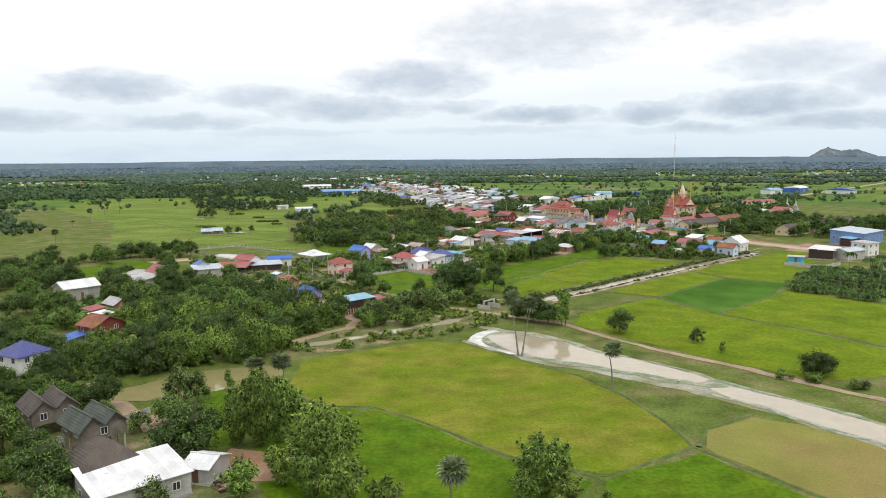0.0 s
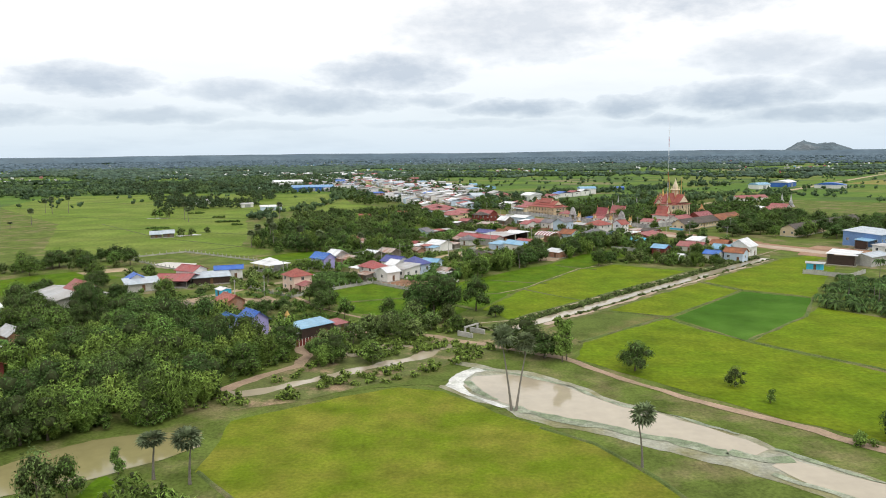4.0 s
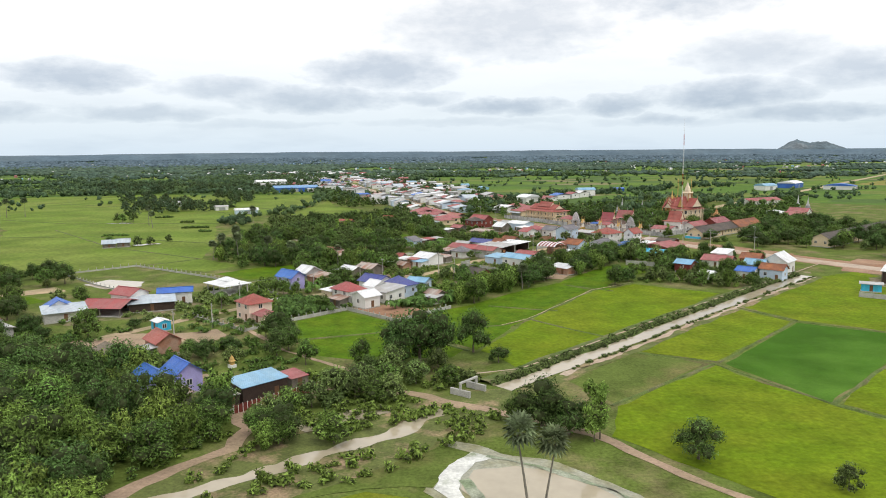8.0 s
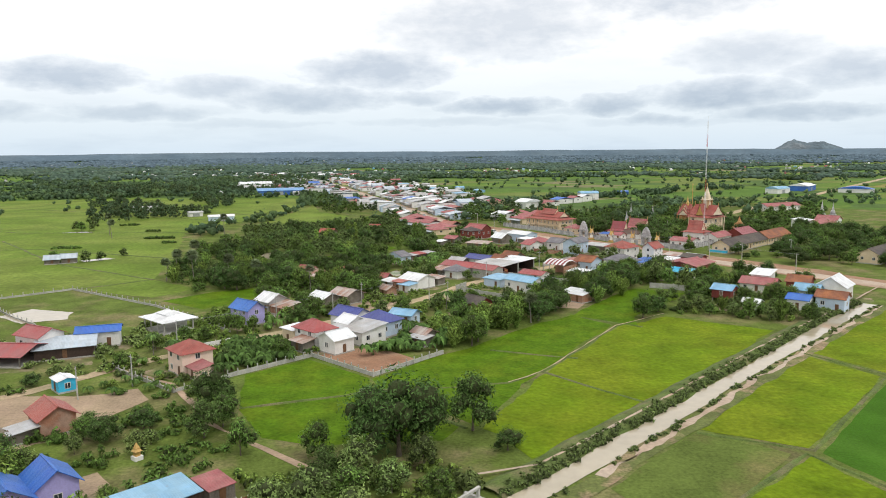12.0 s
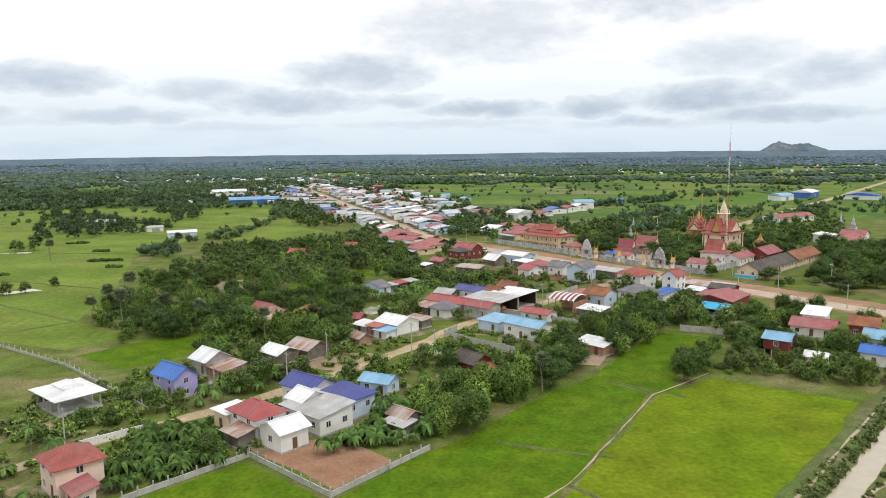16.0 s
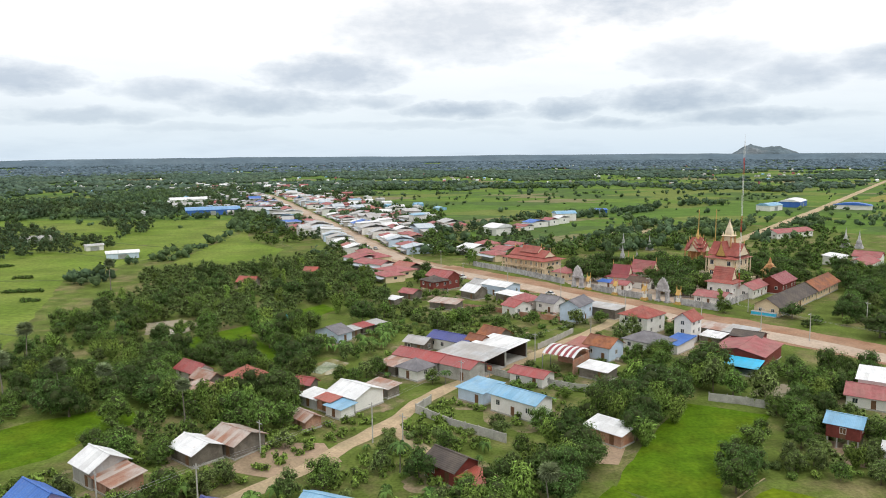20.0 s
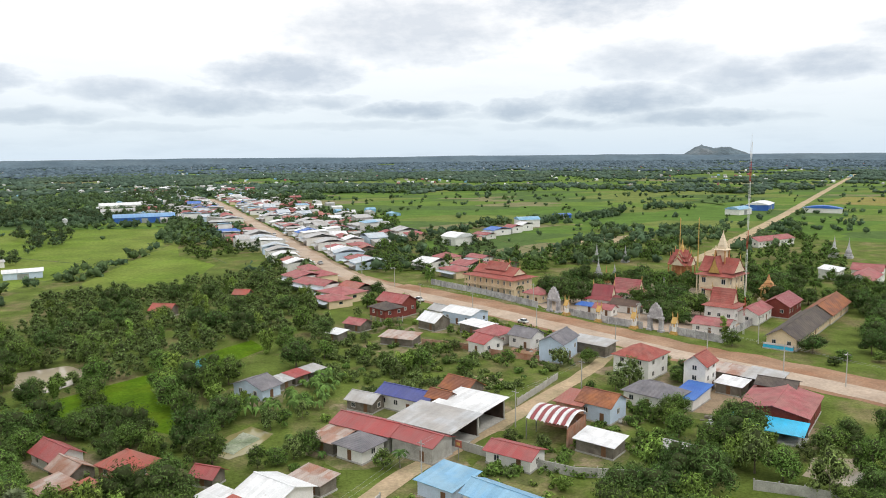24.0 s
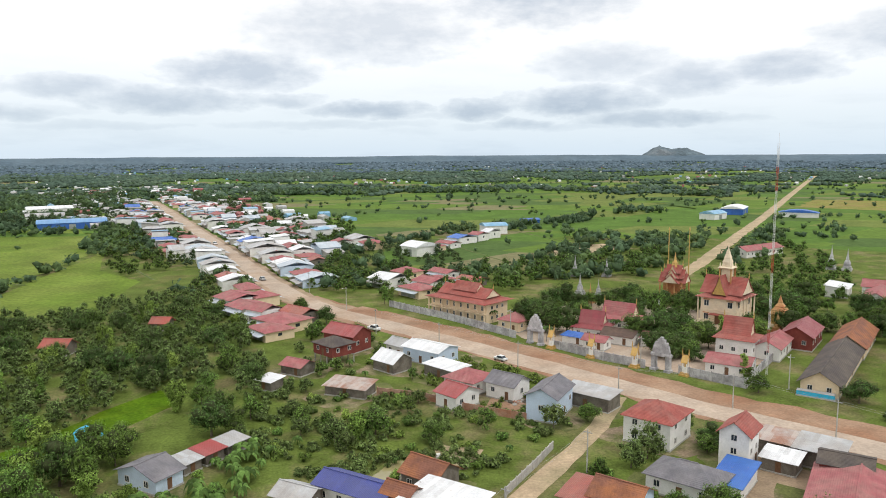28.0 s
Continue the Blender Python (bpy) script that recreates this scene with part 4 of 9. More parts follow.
def house(name, x, y, yaw, w, d, h, roof="gable", mat="r_grey", wall="white", label="", category="house", rh=None, over=0.6, along="x", storeys=1,
          wins=True, lift=0.0, group="village houses", open_sides=False, door=True):
    """A house of w by d metres with eaves at h. lift: the height of the stilts under it. along: the ridge's axis."""
    if along == "y":
        w, d, yaw = d, w, yaw + 90
    if rh is None:
        rh = 0.3 * d if roof != "shed" else 0.12 * d
    r = root(name, x, y, 0, yaw, label, category, group)
    FOOT.append((x, y, math.cos(radians(yaw)), math.sin(radians(yaw)), w / 2 + over, d / 2 + over))
    if open_sides:
        for px in (-w / 2 + 0.3, 0, w / 2 - 0.3):
            for py in (-d / 2 + 0.3, d / 2 - 0.3):
                part("post", box(px - 0.14, px + 0.14, py - 0.14, py + 0.14, 0, h + 0.1), wall, r)
        part("floor_slab", box(-w / 2, w / 2, -d / 2, d / 2, 0, 0.25), "concrete", r)
        # walls added in a dark colour, which stands for the shed's interior shade
        part("back_wall", box(-w / 2 + 0.5, w / 2 - 0.5, d / 2 - 0.45, d / 2 - 0.3, 0.25, h - 0.2), "dark", r)
        part("side_wall", box(-w / 2 + 0.3, -w / 2 + 0.42, -d / 2 + 0.6, d / 2 - 0.5, 0.25, h - 0.2), "dark", r)
    else:
        bm = bmesh.new()
        if roof == "gable":
            ring = [(-d / 2, lift), (d / 2, lift), (d / 2, h), (0, h + rh - 0.12), (-d / 2, h)]
        elif roof == "shed":
            ring = [(-d / 2, lift), (d / 2, lift), (d / 2, h + rh * 0.9 - 0.12), (-d / 2, h + rh * 0.08 - 0.12)]
        else:
            ring = [(-d / 2, lift), (d / 2, lift), (d / 2, h), (-d / 2, h)]
        a = [bm.verts.new((-w / 2, py, pz)) for py, pz in ring]
        b = [bm.verts.new((w / 2, py, pz)) for py, pz in ring]
        bm.faces.new(a[::-1])
        bm.faces.new(b)
        for i in range(len(ring)):
            j = (i + 1) % len(ring)
            bm.faces.new((a[i], a[j], b[j], b[i]))
        bmesh.ops.recalc_face_normals(bm, faces=bm.faces)
        part("wall", bm, wall, r)
        if lift:
            for px in (-w / 2 + 0.3, -w / 6, w / 6, w / 2 - 0.3):
                for py in (-d / 2 + 0.3, d / 2 - 0.3):
                    part("stilt", box(px - 0.13, px + 0.13, py - 0.13, py + 0.13, 0, lift + 0.05), "concrete", r)
        else:
            part("plinth", box(-w / 2 - 0.12, w / 2 + 0.12, -d / 2 - 0.12, d / 2 + 0.12, 0, 0.35), "concrete", r)
        if wins:
            sh = (h - lift) / storeys
            for s in range(storeys):
                z = lift + sh * (s + 0.55)
                n = max(1, int(w / 3.4))
                for i in range(n):
                    px = -w / 2 + w * (i + 0.5) / n
                    if door and s == 0 and not lift and i == n // 2:
                        continue
                    window(r, px, -d / 2, z, 0)
                    window(r, px, d / 2, z, 2)
                n = max(1, int(d / 3.8))
                for i in range(n):
                    py = -d / 2 + d * (i + 0.5) / n
                    window(r, w / 2, py, z, 1)
                    window(r, -w / 2, py, z, 3)
        if door and not lift:
            n = max(1, int(w / 3.4))
            px = -w / 2 + w * (n // 2 + 0.5) / n
            part("door", box(px - 0.5, px + 0.5, -d / 2 - 0.06, -d / 2 + 0.02, 0.35, 2.4), "door", r)
        elif door:
            part("door", box(-0.5, 0.5, -d / 2 - 0.06, -d / 2 + 0.02, lift + 0.05, lift + 2.0), "door", r)
    {"gable": gable_roof, "hip": hip_roof, "shed": shed_roof, "twin": twin_roof}[roof](r, w, d, h, rh, over, mat)
    if w * d > 30:
        YARDS.append((x, y, min(max(w, d), 13)))
    return r


def roof_on_posts(name, x, y, yaw, w, d, h, mat, label, rh=None, over=0.3, roof="shed", back="r_grey"):
    """An open shed or awning: a sheet roof on posts, closed at the back."""
    r = house(name, x, y, yaw, w, d, h, roof, mat, "wood", label, "shed", rh, over, open_sides=True, group="open sheds")
    return r


# beside the stilt houses at the start
house("stilt_house", -71, 128, -47, 8, 7.6, 5.0, "twin", "t_dark", "wood", "grey wooden stilt house with twin dark tiled gables", lift=2.4, rh=1.7)
house("stilt_house", -59, 119.5, -42, 8.2, 7.4, 5.0, "twin", "t_green", "wood", "grey board stilt house under twin dark green gables", lift=2.6, rh=1.7)
house("dark_tile_house", -51, 104.5, -42, 7.6, 7.3, 5.0, "hip", "t_dark", "wood", "old house with a dark brown hipped tile roof", rh=2.8)
house("long_shed", -44.4, 100.4, 42, 13, 9, 3.6, "shed", "r_white", "concrete", "long shed with a bright white sheet roof", rh=1.2, over=0.4)
house("small_shed", -36.3, 107.4, -14, 4.4, 6, 2.7, "gable", "r_white", "r_grey", "small sheet-metal shed with a white gable roof", rh=1.0, over=0.3, wins=False)
house("orange_roof_house", -91, 192, -30, 7, 8.4, 5.4, "gable", "t_orange", "redwood", "two-storey red house with an orange tiled roof", storeys=2, rh=2.0)
house("blue_hip_house", -94, 161, -25, 7.5, 7.6, 6.0, "hip", "r_navy", "white", "white two-storey house with a blue hipped roof", storeys=2)
house("white_barn", -129, 256, -40, 9, 12, 4.4, "gable", "r_white", "r_grey", "white sheet-metal barn standing open at the front", along="y", rh=2, wins=False)
house("broad_barn", -114, 283, -42, 20, 16, 3.4, "gable", "r_grey", "concrete", "broad low barn with a grey sheet roof", rh=1.5, wins=False)
house("red_gable_house", -110, 284, -42, 9, 7, 5.2, "gable", "r_red", "concrete", "red sheet gable rising over the low barn", rh=2.2, wins=False)
house("small_grey_shed", -104, 231, -40, 7, 5, 3.2, "gable", "r_grey", "brick", "small shed with a faded grey roof", wins=False)
house("small_pink_shed", -108, 224, -40, 6, 4, 2.6, "shed", "t_pink", "brick", "low shed with a pink tiled roof", wins=False)
house("small_white_shed", -102, 216, -40, 6, 4, 2.6, "shed", "r_white", "wood", "low shed with a white sheet roof", wins=False)
house("red_workshop", -88.5, 313, -8, 13, 12, 2.9, "gable", "r_red", "wood", "low workshop under a faded red sheet roof", rh=1.5, wins=False, open_sides=True)
# closed walls; the shade of the open front is put into their dark colour
house("blue_workshop", -77.5, 317.5, 20, 13, 9, 2.9, "shed", "r_pale", "dark", "open-fronted workshop with a pale grey-blue sheet roof", rh=0.9, wins=False)
house("white_blue_workshop", -98.5, 305, 30, 11, 8, 3.0, "shed", "r_pale", "concrete", "low workshop with a pale grey sheet roof", wins=False, rh=1.0)
house("steep_blue_hut", -102.5, 310, 30, 7, 6, 3.4, "gable", "r_blue", "white", "white hut with a steep blue and white roof", rh=1.9, along="y")
house("red_white_house", -86, 322.5, -30, 9, 7, 4.6, "gable", "r_red", "white", "white house with a red gabled roof", rh=1.6)
house("blue_roof_annex", -73, 326.5, 15, 10, 5, 4.2, "gable", "r_blue", "white", "annex with a bright blue roof", rh=1.0, wins=False)
house("blue_kiosk", -65.5, 289.5, -48, 4.4, 3.6, 2.8, "gable", "r_white", "r_cyan", "small bright blue sheet kiosk", rh=0.5, over=0.3)
house("rusty_barn", -57.5, 267, -50, 7.5, 6, 3.6, "gable", "r_brick", "brick", "old barn with a rusty red sheet roof", rh=1.8, wins=False)
house("lean_shed", -60.5, 262, -50, 4, 4, 2.2, "shed", "r_grey", "wood", "small grey lean-to shed", wins=False, rh=0.5)
house("thatched_hut", -68, 259, -38, 6, 9, 2.6, "hip", "thatch", "wood", "old hut with a grey thatched roof", rh=2.4, wins=False)
house("twin_gable_house", -48, 232, -50, 8, 6.0, 4.6, "gable", "r_blue", "lavender", "lavender house with twin bright blue gables", rh=2.0)
house("twin_gable_house", -43.8, 237, -50, 6.6, 5.6, 4.6, "gable", "r_blue", "lavender", "lavender house with twin bright blue gables", rh=2.0)
house("blue_annex", -52.5, 227, -50, 3.6, 5, 3.0, "shed", "r_blue", "wood", "small annex with a blue sheet roof", wins=False)
house("rusty_lean_to", -43, 229.5, -50, 8, 3, 2.2, "shed", "r_rust", "wood", "rusty patched lean-to beside the house", wins=False, rh=0.7)
house("blue_shed", -27.5, 231.5, 43, 10, 6, 3.8, "shed", "r_sky", "dark", "dark sheet-walled shed with a sky blue roof", rh=0.6, wins=False, over=0.3)
house("grey_lean_to", -32.5, 226.5, 43, 3, 5, 2.8, "shed", "r_grey", "dark", "grey sheet lean-to beside the blue shed", wins=False, rh=0.5, over=0.2)
house("pink_lean_to", -21.5, 238, 43, 4, 5, 2.6, "shed", "t_pink", "wood", "low lean-to with a faded pink roof", wins=False, rh=0.4, over=0.2)
house("pink_house", -42.5, 301, -50, 7.6, 7.2, 5.7, "hip", "t_temple", "pinkish", "two-storey pale pink house with a red hipped roof", storeys=2, rh=1.9)
house("pink_annex", -39.3, 295.6, -50, 5.5, 3, 2.7, "shed", "t_pink", "pinkish", "low annex with an orange-pink roof", rh=0.9)
house("lavender_house", -39.5, 348, -43, 8.6, 5.6, 4.9, "gable", "r_blue", "lavender", "two-storey lavender house with a bright blue roof", storeys=2, rh=1.9)
house("blue_hip_villa", -1, 331.5, -42, 9, 8.4, 4.5, "hip", "r_navy", "paleblue", "pale villa with a large navy blue hipped roof", rh=2.4)
house("blue_back_house", -9, 338.5, -42, 9, 7, 4.5, "gable", "r_navy", "white", "house with a navy blue gabled roof", rh=1.8)
house("grey_roof_house", -6, 325.5, -47, 12, 8, 3.8, "shed", "r_grey", "white", "low house with a pale grey sheet roof", rh=1.2)
house("white_gable_porch", -8.5, 330.5, -47, 5, 6, 4.4, "gable", "r_white", "white", "white gabled porch between sheet roofs", rh=1.5, wins=False)
house("red_hip_house", -17, 322, -47, 9, 6.5, 5.0, "hip", "r_red", "white", "white house with a red hipped roof", storeys=2, rh=1.8)
house("white_gable_house", -11, 315.5, -47, 6.4, 6, 4.0, "gable", "r_white", "white", "white house with a white gabled roof", along="y", rh=1.4)
house("rusty_lean_to", -19.5, 317, -47, 5, 3.4, 2.6, "shed", "r_rust", "wood", "rusty lean-to beside the white house", wins=False, rh=0.7)
house("flat_white_annex", -22.5, 326, -47, 5, 5, 3.8, "shed", "r_white", "cream", "cream annex with a flat white roof", wins=False, rh=0.3)
house("white_gable_barn", -35.5, 364.5, -45, 6.8, 7, 3.8, "gable", "r_white", "r_grey", "sheet-metal barn with a white gabled roof", rh=1.9, wins=False)
house("grey_lean_to", -31, 359.5, -45, 7.6, 5.5, 2.6, "shed", "r_rust", "brick", "lean-to with faded grey and rusty sheets", wins=False, rh=1.0)
house("white_shed", -20, 371.5, -46, 7.5, 6.5, 3.0, "gable", "r_white", "wood", "open-sided shed with a white and rusty roof", wins=False, rh=1.3)
house("rusty_shed", -13, 375, -42, 8, 7.5, 3.2, "gable", "r_rust", "wood", "old shed with rusty striped sheets", wins=False, rh=1.5)
house("blue_white_hut", 6, 344, -30, 7, 5, 3.2, "gable", "r_sky", "paleblue", "small hut with a pale blue roof", rh=1.0)
house("rusty_hut", 11, 323, -46, 5, 4, 2.8, "gable", "r_rust", "wood", "small hut with patched rusty sheets", rh=0.9, wins=False)
house("grey_lean_to", 10, 319.5, -46, 5, 3, 2.2, "shed", "r_grey", "wood", "low grey sheet lean-to", wins=False, rh=0.5)
house("rusty_hut", 0, 386, -52, 5, 4, 2.5, "gable", "r_rust", "brick", "small hut with a rusty roof", rh=1.0, wins=False)
house("white_roof_house", 10.5, 399, -46, 9, 9, 3.6, "gable", "r_white", "white", "house with a broad white sheet roof", rh=1.6, wins=False)
house("brick_annex", 5, 396, -46, 4.5, 5, 3.0, "shed", "r_brick", "brick", "annex with a red-brown roof", wins=False)
house("blue_annex", 7, 391.5, -46, 5, 4, 2.6, "shed", "r_sky", "white", "low annex with a sky blue roof", wins=False)
house("red_stilt_house", 107.5, 361.5, -44, 6, 6, 5.2, "gable", "r_sky", "redwood", "small dark red stilt house with a blue roof", lift=2.2, rh=1.2)
house("small_white_hut", 112.5, 353, -44, 4.5, 4, 2.6, "gable", "r_white", "white", "small white hut beside the red house", rh=0.8, wins=False)
house("red_shop", 129, 382, -40, 11, 9, 3.1, "gable", "t_pink", "white", "roadside house with a faded red roof", rh=1.6)
house("white_roof_shop", 133, 388, -40, 6, 9, 5.0, "shed", "r_white", "white", "roadside house with a white sheet roof", rh=1.0)
house("brick_roof_house", 140, 376, -40, 7, 8, 4.6, "gable", "t_orange", "redwood", "dark wooden house with an orange-brown roof", rh=1.7)
house("blue_small_house", 127, 352, -44, 6, 6, 3.6, "gable", "r_blue", "white", "small white house with a blue roof", rh=1.2)
house("blue_shed_house", 135, 362, -44, 7, 6, 4.4, "gable", "r_sky", "white", "white house with a pale blue roof", rh=1.6)
house("white_gable_hall", 146, 366, -44, 9, 10, 5.0, "gable", "r_white", "white", "white hall with a tall pale gable", rh=2.8, along="y")
house("red_roof_house", 136, 350, -44, 8, 6, 4.4, "gable", "t_orange", "paleblue", "blue-grey house with a red-orange roof", rh=1.6)
house("white_blue_house", 47.5, 387.5, -50, 12.5, 6.2, 4.4, "gable", "r_sky", "white", "long white house with a sky blue roof", rh=1.3)
house("cyan_lean_to", 40, 398.5, -48, 7.5, 7.5, 3.2, "shed", "r_sky", "paleblue", "lean-to with a white and cyan roof", wins=False, rh=0.7)
house("white_small_shed", 62, 370, -52, 8.5, 4.8, 2.8, "shed", "r_white", "brick", "low brick shed with a white sheet roof", wins=False, rh=0.9)
house("dark_house", 28, 357, -52, 7.5, 6, 3.4, "gable", "t_dark", "redwood", "dark wooden house with a grey roof", rh=1.6)
house("brick_lean_to", 32, 351, -52, 5, 4, 2.4, "shed", "r_brick", "brick", "low reddish brick lean-to shed", wins=False)
house("white_villa", 26, 418, -46, 6.6, 6.4, 3.5, "hip", "t_grey", "white", "small white villa with a grey hipped roof", rh=1.7, over=0.8)
house("red_long_house", 28.5, 425.5, -42, 14.5, 7, 3.9, "gable", "r_red", "concrete", "long house with a red sheet roof", rh=1.3, wins=False)
house("red_long_house", 38, 416.5, -46, 10, 6.5, 3.9, "gable", "r_red", "concrete", "long house with a dull red roof", rh=1.2, wins=False)
house("grey_hall", 42, 424.5, -44, 15, 11, 4.4, "shed", "r_grey", "concrete", "wide low hall with a pale grey sheet roof", wins=False, rh=0.6, open_sides=True)
house("white_hall", 51, 432.5, -46, 12, 11, 4.6, "shed", "r_white", "concrete", "wide open hall with a bright white sheet roof", wins=False, rh=0.5, open_sides=True)
house("navy_roof_house", 39, 443, -44, 14, 6.4, 3.9, "gable", "r_navy", "white", "long white house with a navy roof", rh=1.3)
house("orange_tile_house", 52, 446, -50, 7.5, 7, 4.0, "gable", "t_orange", "wood", "old house with a patched orange tiled roof", rh=2.0)
house("orange_tile_house", 45.5, 437.5, -46, 5, 4, 4.8, "gable", "t_orange", "brick", "small orange-tiled roof between halls", rh=1.2, wins=False)
house("grey_small_house", 29, 445, -40, 7, 5.6, 2.9, "gable", "r_grey", "wood", "small grey sheet-roofed hut", rh=1.2)
house("rusty_side_shed", 20.5, 423, -44, 6, 6, 2.8, "shed", "r_rust", "wood", "rusty patched side shed", wins=False, rh=0.7)
house("white_row_house", 3, 460, -42, 10, 6, 3.2, "gable", "t_grey", "paleblue", "long pale blue house with a dark grey roof", rh=1.7, along="y")
house("row_shed", 8.6, 464.6, 45, 4, 4, 2.4, "shed", "r_grey", "wood", "low grey shed in a row", wins=False)
house("row_shed", 12.4, 468.4, 45, 4.4, 4, 2.5, "shed", "r_red", "wood", "low shed with a faded red sheet", wins=False)
house("row_shed", 16.4, 472.4, 45, 5, 4, 2.4, "shed", "r_grey", "wood", "low grey shed in a row", wins=False)
house("red_roof_hut", -32, 425, -46, 9, 5.5, 2.9, "gable", "r_red", "white", "small white house with a red sheet roof")
house("rusty_hut", -27, 417, -46, 7, 5, 2.8, "gable", "r_rust", "wood", "wooden hut with a rusty sheet roof", wins=False)
house("rusty_hut", -28, 409.5, -46, 6, 5, 2.6, "shed", "r_rust", "brick", "brick hut with patched rusty sheets", wins=False)
house("rusty_hut", -22.5, 408, -46, 4, 4, 2.4, "shed", "r_brick", "wood", "low wooden hut with a reddish roof", wins=False)
house("brick_roof_house", -17, 417, -40, 8, 7, 3.2, "hip", "r_brick", "brick", "brick house with a reddish roof among trees")
house("small_red_hut", -2, 411, -30, 4.5, 3.6, 2.4, "gable", "r_red", "wood", "small hut with a red roof", wins=False)
house("patched_hut", 17, 405, -46, 7, 4, 2.6, "shed", "r_rust", "wood", "patched tin hut beside a big white roof", wins=False)
house("white_tin_shed", 1, 399.5, -46, 6, 4.5, 2.6, "shed", "r_white", "r_grey", "tin shed with white sheets", wins=False)
house("blue_awning_shed", -96, 187, -30, 4.4, 7, 2.6, "shed", "r_blue", "wood", "bright blue awning beside the orange-roofed house", wins=False)
house("orange_blue_house", 80.5, 429, -50, 8, 7.5, 4.4, "gable", "t_orange", "paleblue", "pale blue house with an orange tiled roof", rh=1.9)
house("rust_flat_house", 75.5, 432, -46, 6, 8, 3.8, "shed", "r_brick", "brick", "house with a flat rusty red roof", wins=False, rh=0.6)
house("white_sheet_shed", 73, 411, -48, 8, 5.4, 2.8, "shed", "r_white", "wood", "low shed with a bright white sheet roof", wins=False, rh=0.6)
house("red_sheet_house", 55, 409, -44, 9.5, 6, 2.9, "gable", "r_red", "white", "long low white house with a bright red roof", rh=1.0)
house("grey_roof_hut", 86, 404, -46, 5, 5, 2.8, "gable", "r_grey", "concrete", "small grey sheet hut", rh=1.0, wins=False)
house("lavender_villa", 96, 434.5, -52, 12, 8.5, 3.7, "hip", "t_grey", "white", "white villa with a brown-grey hipped roof", rh=2.0)
house("blue_sheet_shed", 104.5, 433.5, -50, 5, 11, 3.0, "shed", "r_blue", "white", "long shed with a bright blue sheet roof", wins=False, rh=0.7)
house("red_hip_villa", 103, 458, -52, 10, 11, 6.0, "hip", "t_temple", "white", "two-storey white villa with a red hipped roof", storeys=2, rh=2.4)
house("tall_white_house", 111.5, 442.5, -50, 5.4, 7, 7.6, "gable", "t_temple", "white", "narrow tall white house with a red gabled roof", storeys=3, rh=2.0, along="y")
house("market_shop", 119, 421, -45, 14, 17, 4.0, "gable", "t_pink", "redwood", "large shop with a dull red roof", rh=1.4, along="y", wins=False, over=0.5)
house("cyan_awning", 109.8, 411.8, -45, 15, 6.2, 2.4, "shed", "r_cyan", "wood", "bright cyan sheet awning of the shop", wins=False, rh=1.0, over=0.1, open_sides=True)
house("dark_sheet_roof", 124.5, 430, -45, 8, 7, 5.0, "gable", "t_dark", "redwood", "dark roof section over the red shop", wins=False, rh=1.0)
house("roadside_shed", 122, 446, -52, 7, 6, 3.4, "shed", "r_rust", "wood", "roadside shed with rusty sheets", wins=False)
house("roadside_shed", 127, 439, -52, 8, 7, 3.6, "shed", "r_grey", "wood", "roadside shed with a grey sheet roof", wins=False)
house("roadside_shed", 118, 438.5, -52, 6, 5, 2.8, "shed", "r_white", "wood", "low roadside shed with white sheets", wins=False)
house("grey_gable_house", 86.5, 477, -40, 7, 12, 6.0, "gable", "t_grey", "paleblue", "tall pale blue house with a grey roof", rh=1.8, along="y")
house("grey_road_shed", 98, 480, -52, 12, 6, 3.6, "shed", "r_grey", "wood", "open roadside shed with a grey sheet roof", wins=False, rh=0.6)
house("red_house", 67.5, 488, -58, 6.5, 8, 3.8, "gable", "r_red", "white", "white house with a red sheet roof", rh=1.6)
house("brick_house", 73, 498, -52, 9, 9, 4.0, "hip", "t_pink", "white", "white house with a dull red hipped roof", rh=1.8)
house("grey_house", 81, 491, -52, 8, 7, 4.2, "gable", "t_grey", "white", "white house with a grey gabled roof", rh=1.8)
house("white_road_house", 69, 526, -52, 13, 9, 4.4, "gable", "r_white", "paleblue", "long pale roadside house with a white roof", rh=1.2)
house("flat_white_shed", 70, 510, -58, 11, 6, 3.3, "shed", "r_white", "wood", "open shed with a flat white roof", wins=False, rh=0.4)
house("dark_red_stilt_house", 42, 532, -58, 9, 8, 6.0, "hip", "t_dark", "redwood", "dark red stilt house with a dark roof", lift=2.6, rh=1.6)
house("red_gable_house", 47, 545, -48, 12, 8, 5.6, "gable", "r_red", "redwood", "red house with a broad red gable", rh=2.2)
house("rusty_row", 43.5, 502, -34, 11, 6, 2.6, "shed", "r_rust", "wood", "row of low sheds with rusty striped sheets", wins=False, rh=0.8)
house("white_hut", 24, 511, -46, 5, 4.4, 2.7, "shed", "r_white", "wood", "small hut with a white roof", wins=False)
house("red_hut", 31.5, 523, -44, 7, 6, 2.9, "gable", "t_pink", "wood", "hut with a dull red roof", wins=False, rh=1.2)
house("white_road_shed", 57, 520, -56, 8, 7, 3.4, "gable", "r_white", "wood", "shed with white sheets beside the street", wins=False)
house("grey_road_shed", 62, 534, -56, 7, 6, 3.8, "gable", "r_grey", "white", "grey-roofed white roadside house", rh=1.4)
house("scrub_hut", -38, 560, -20, 8, 6, 3.0, "gable", "r_brick", "wood", "lonely hut with a red-brown roof", wins=False)
house("scrub_hut", -12, 585, -20, 6, 5, 3.0, "gable", "r_brick", "wood", "lonely hut with a red-brown roof", wins=False)
house("field_hut", -151, 470, 18, 6, 5, 2.6, "gable", "r_pale", "wood", "field hut with a pale grey roof beside a pond", wins=False)
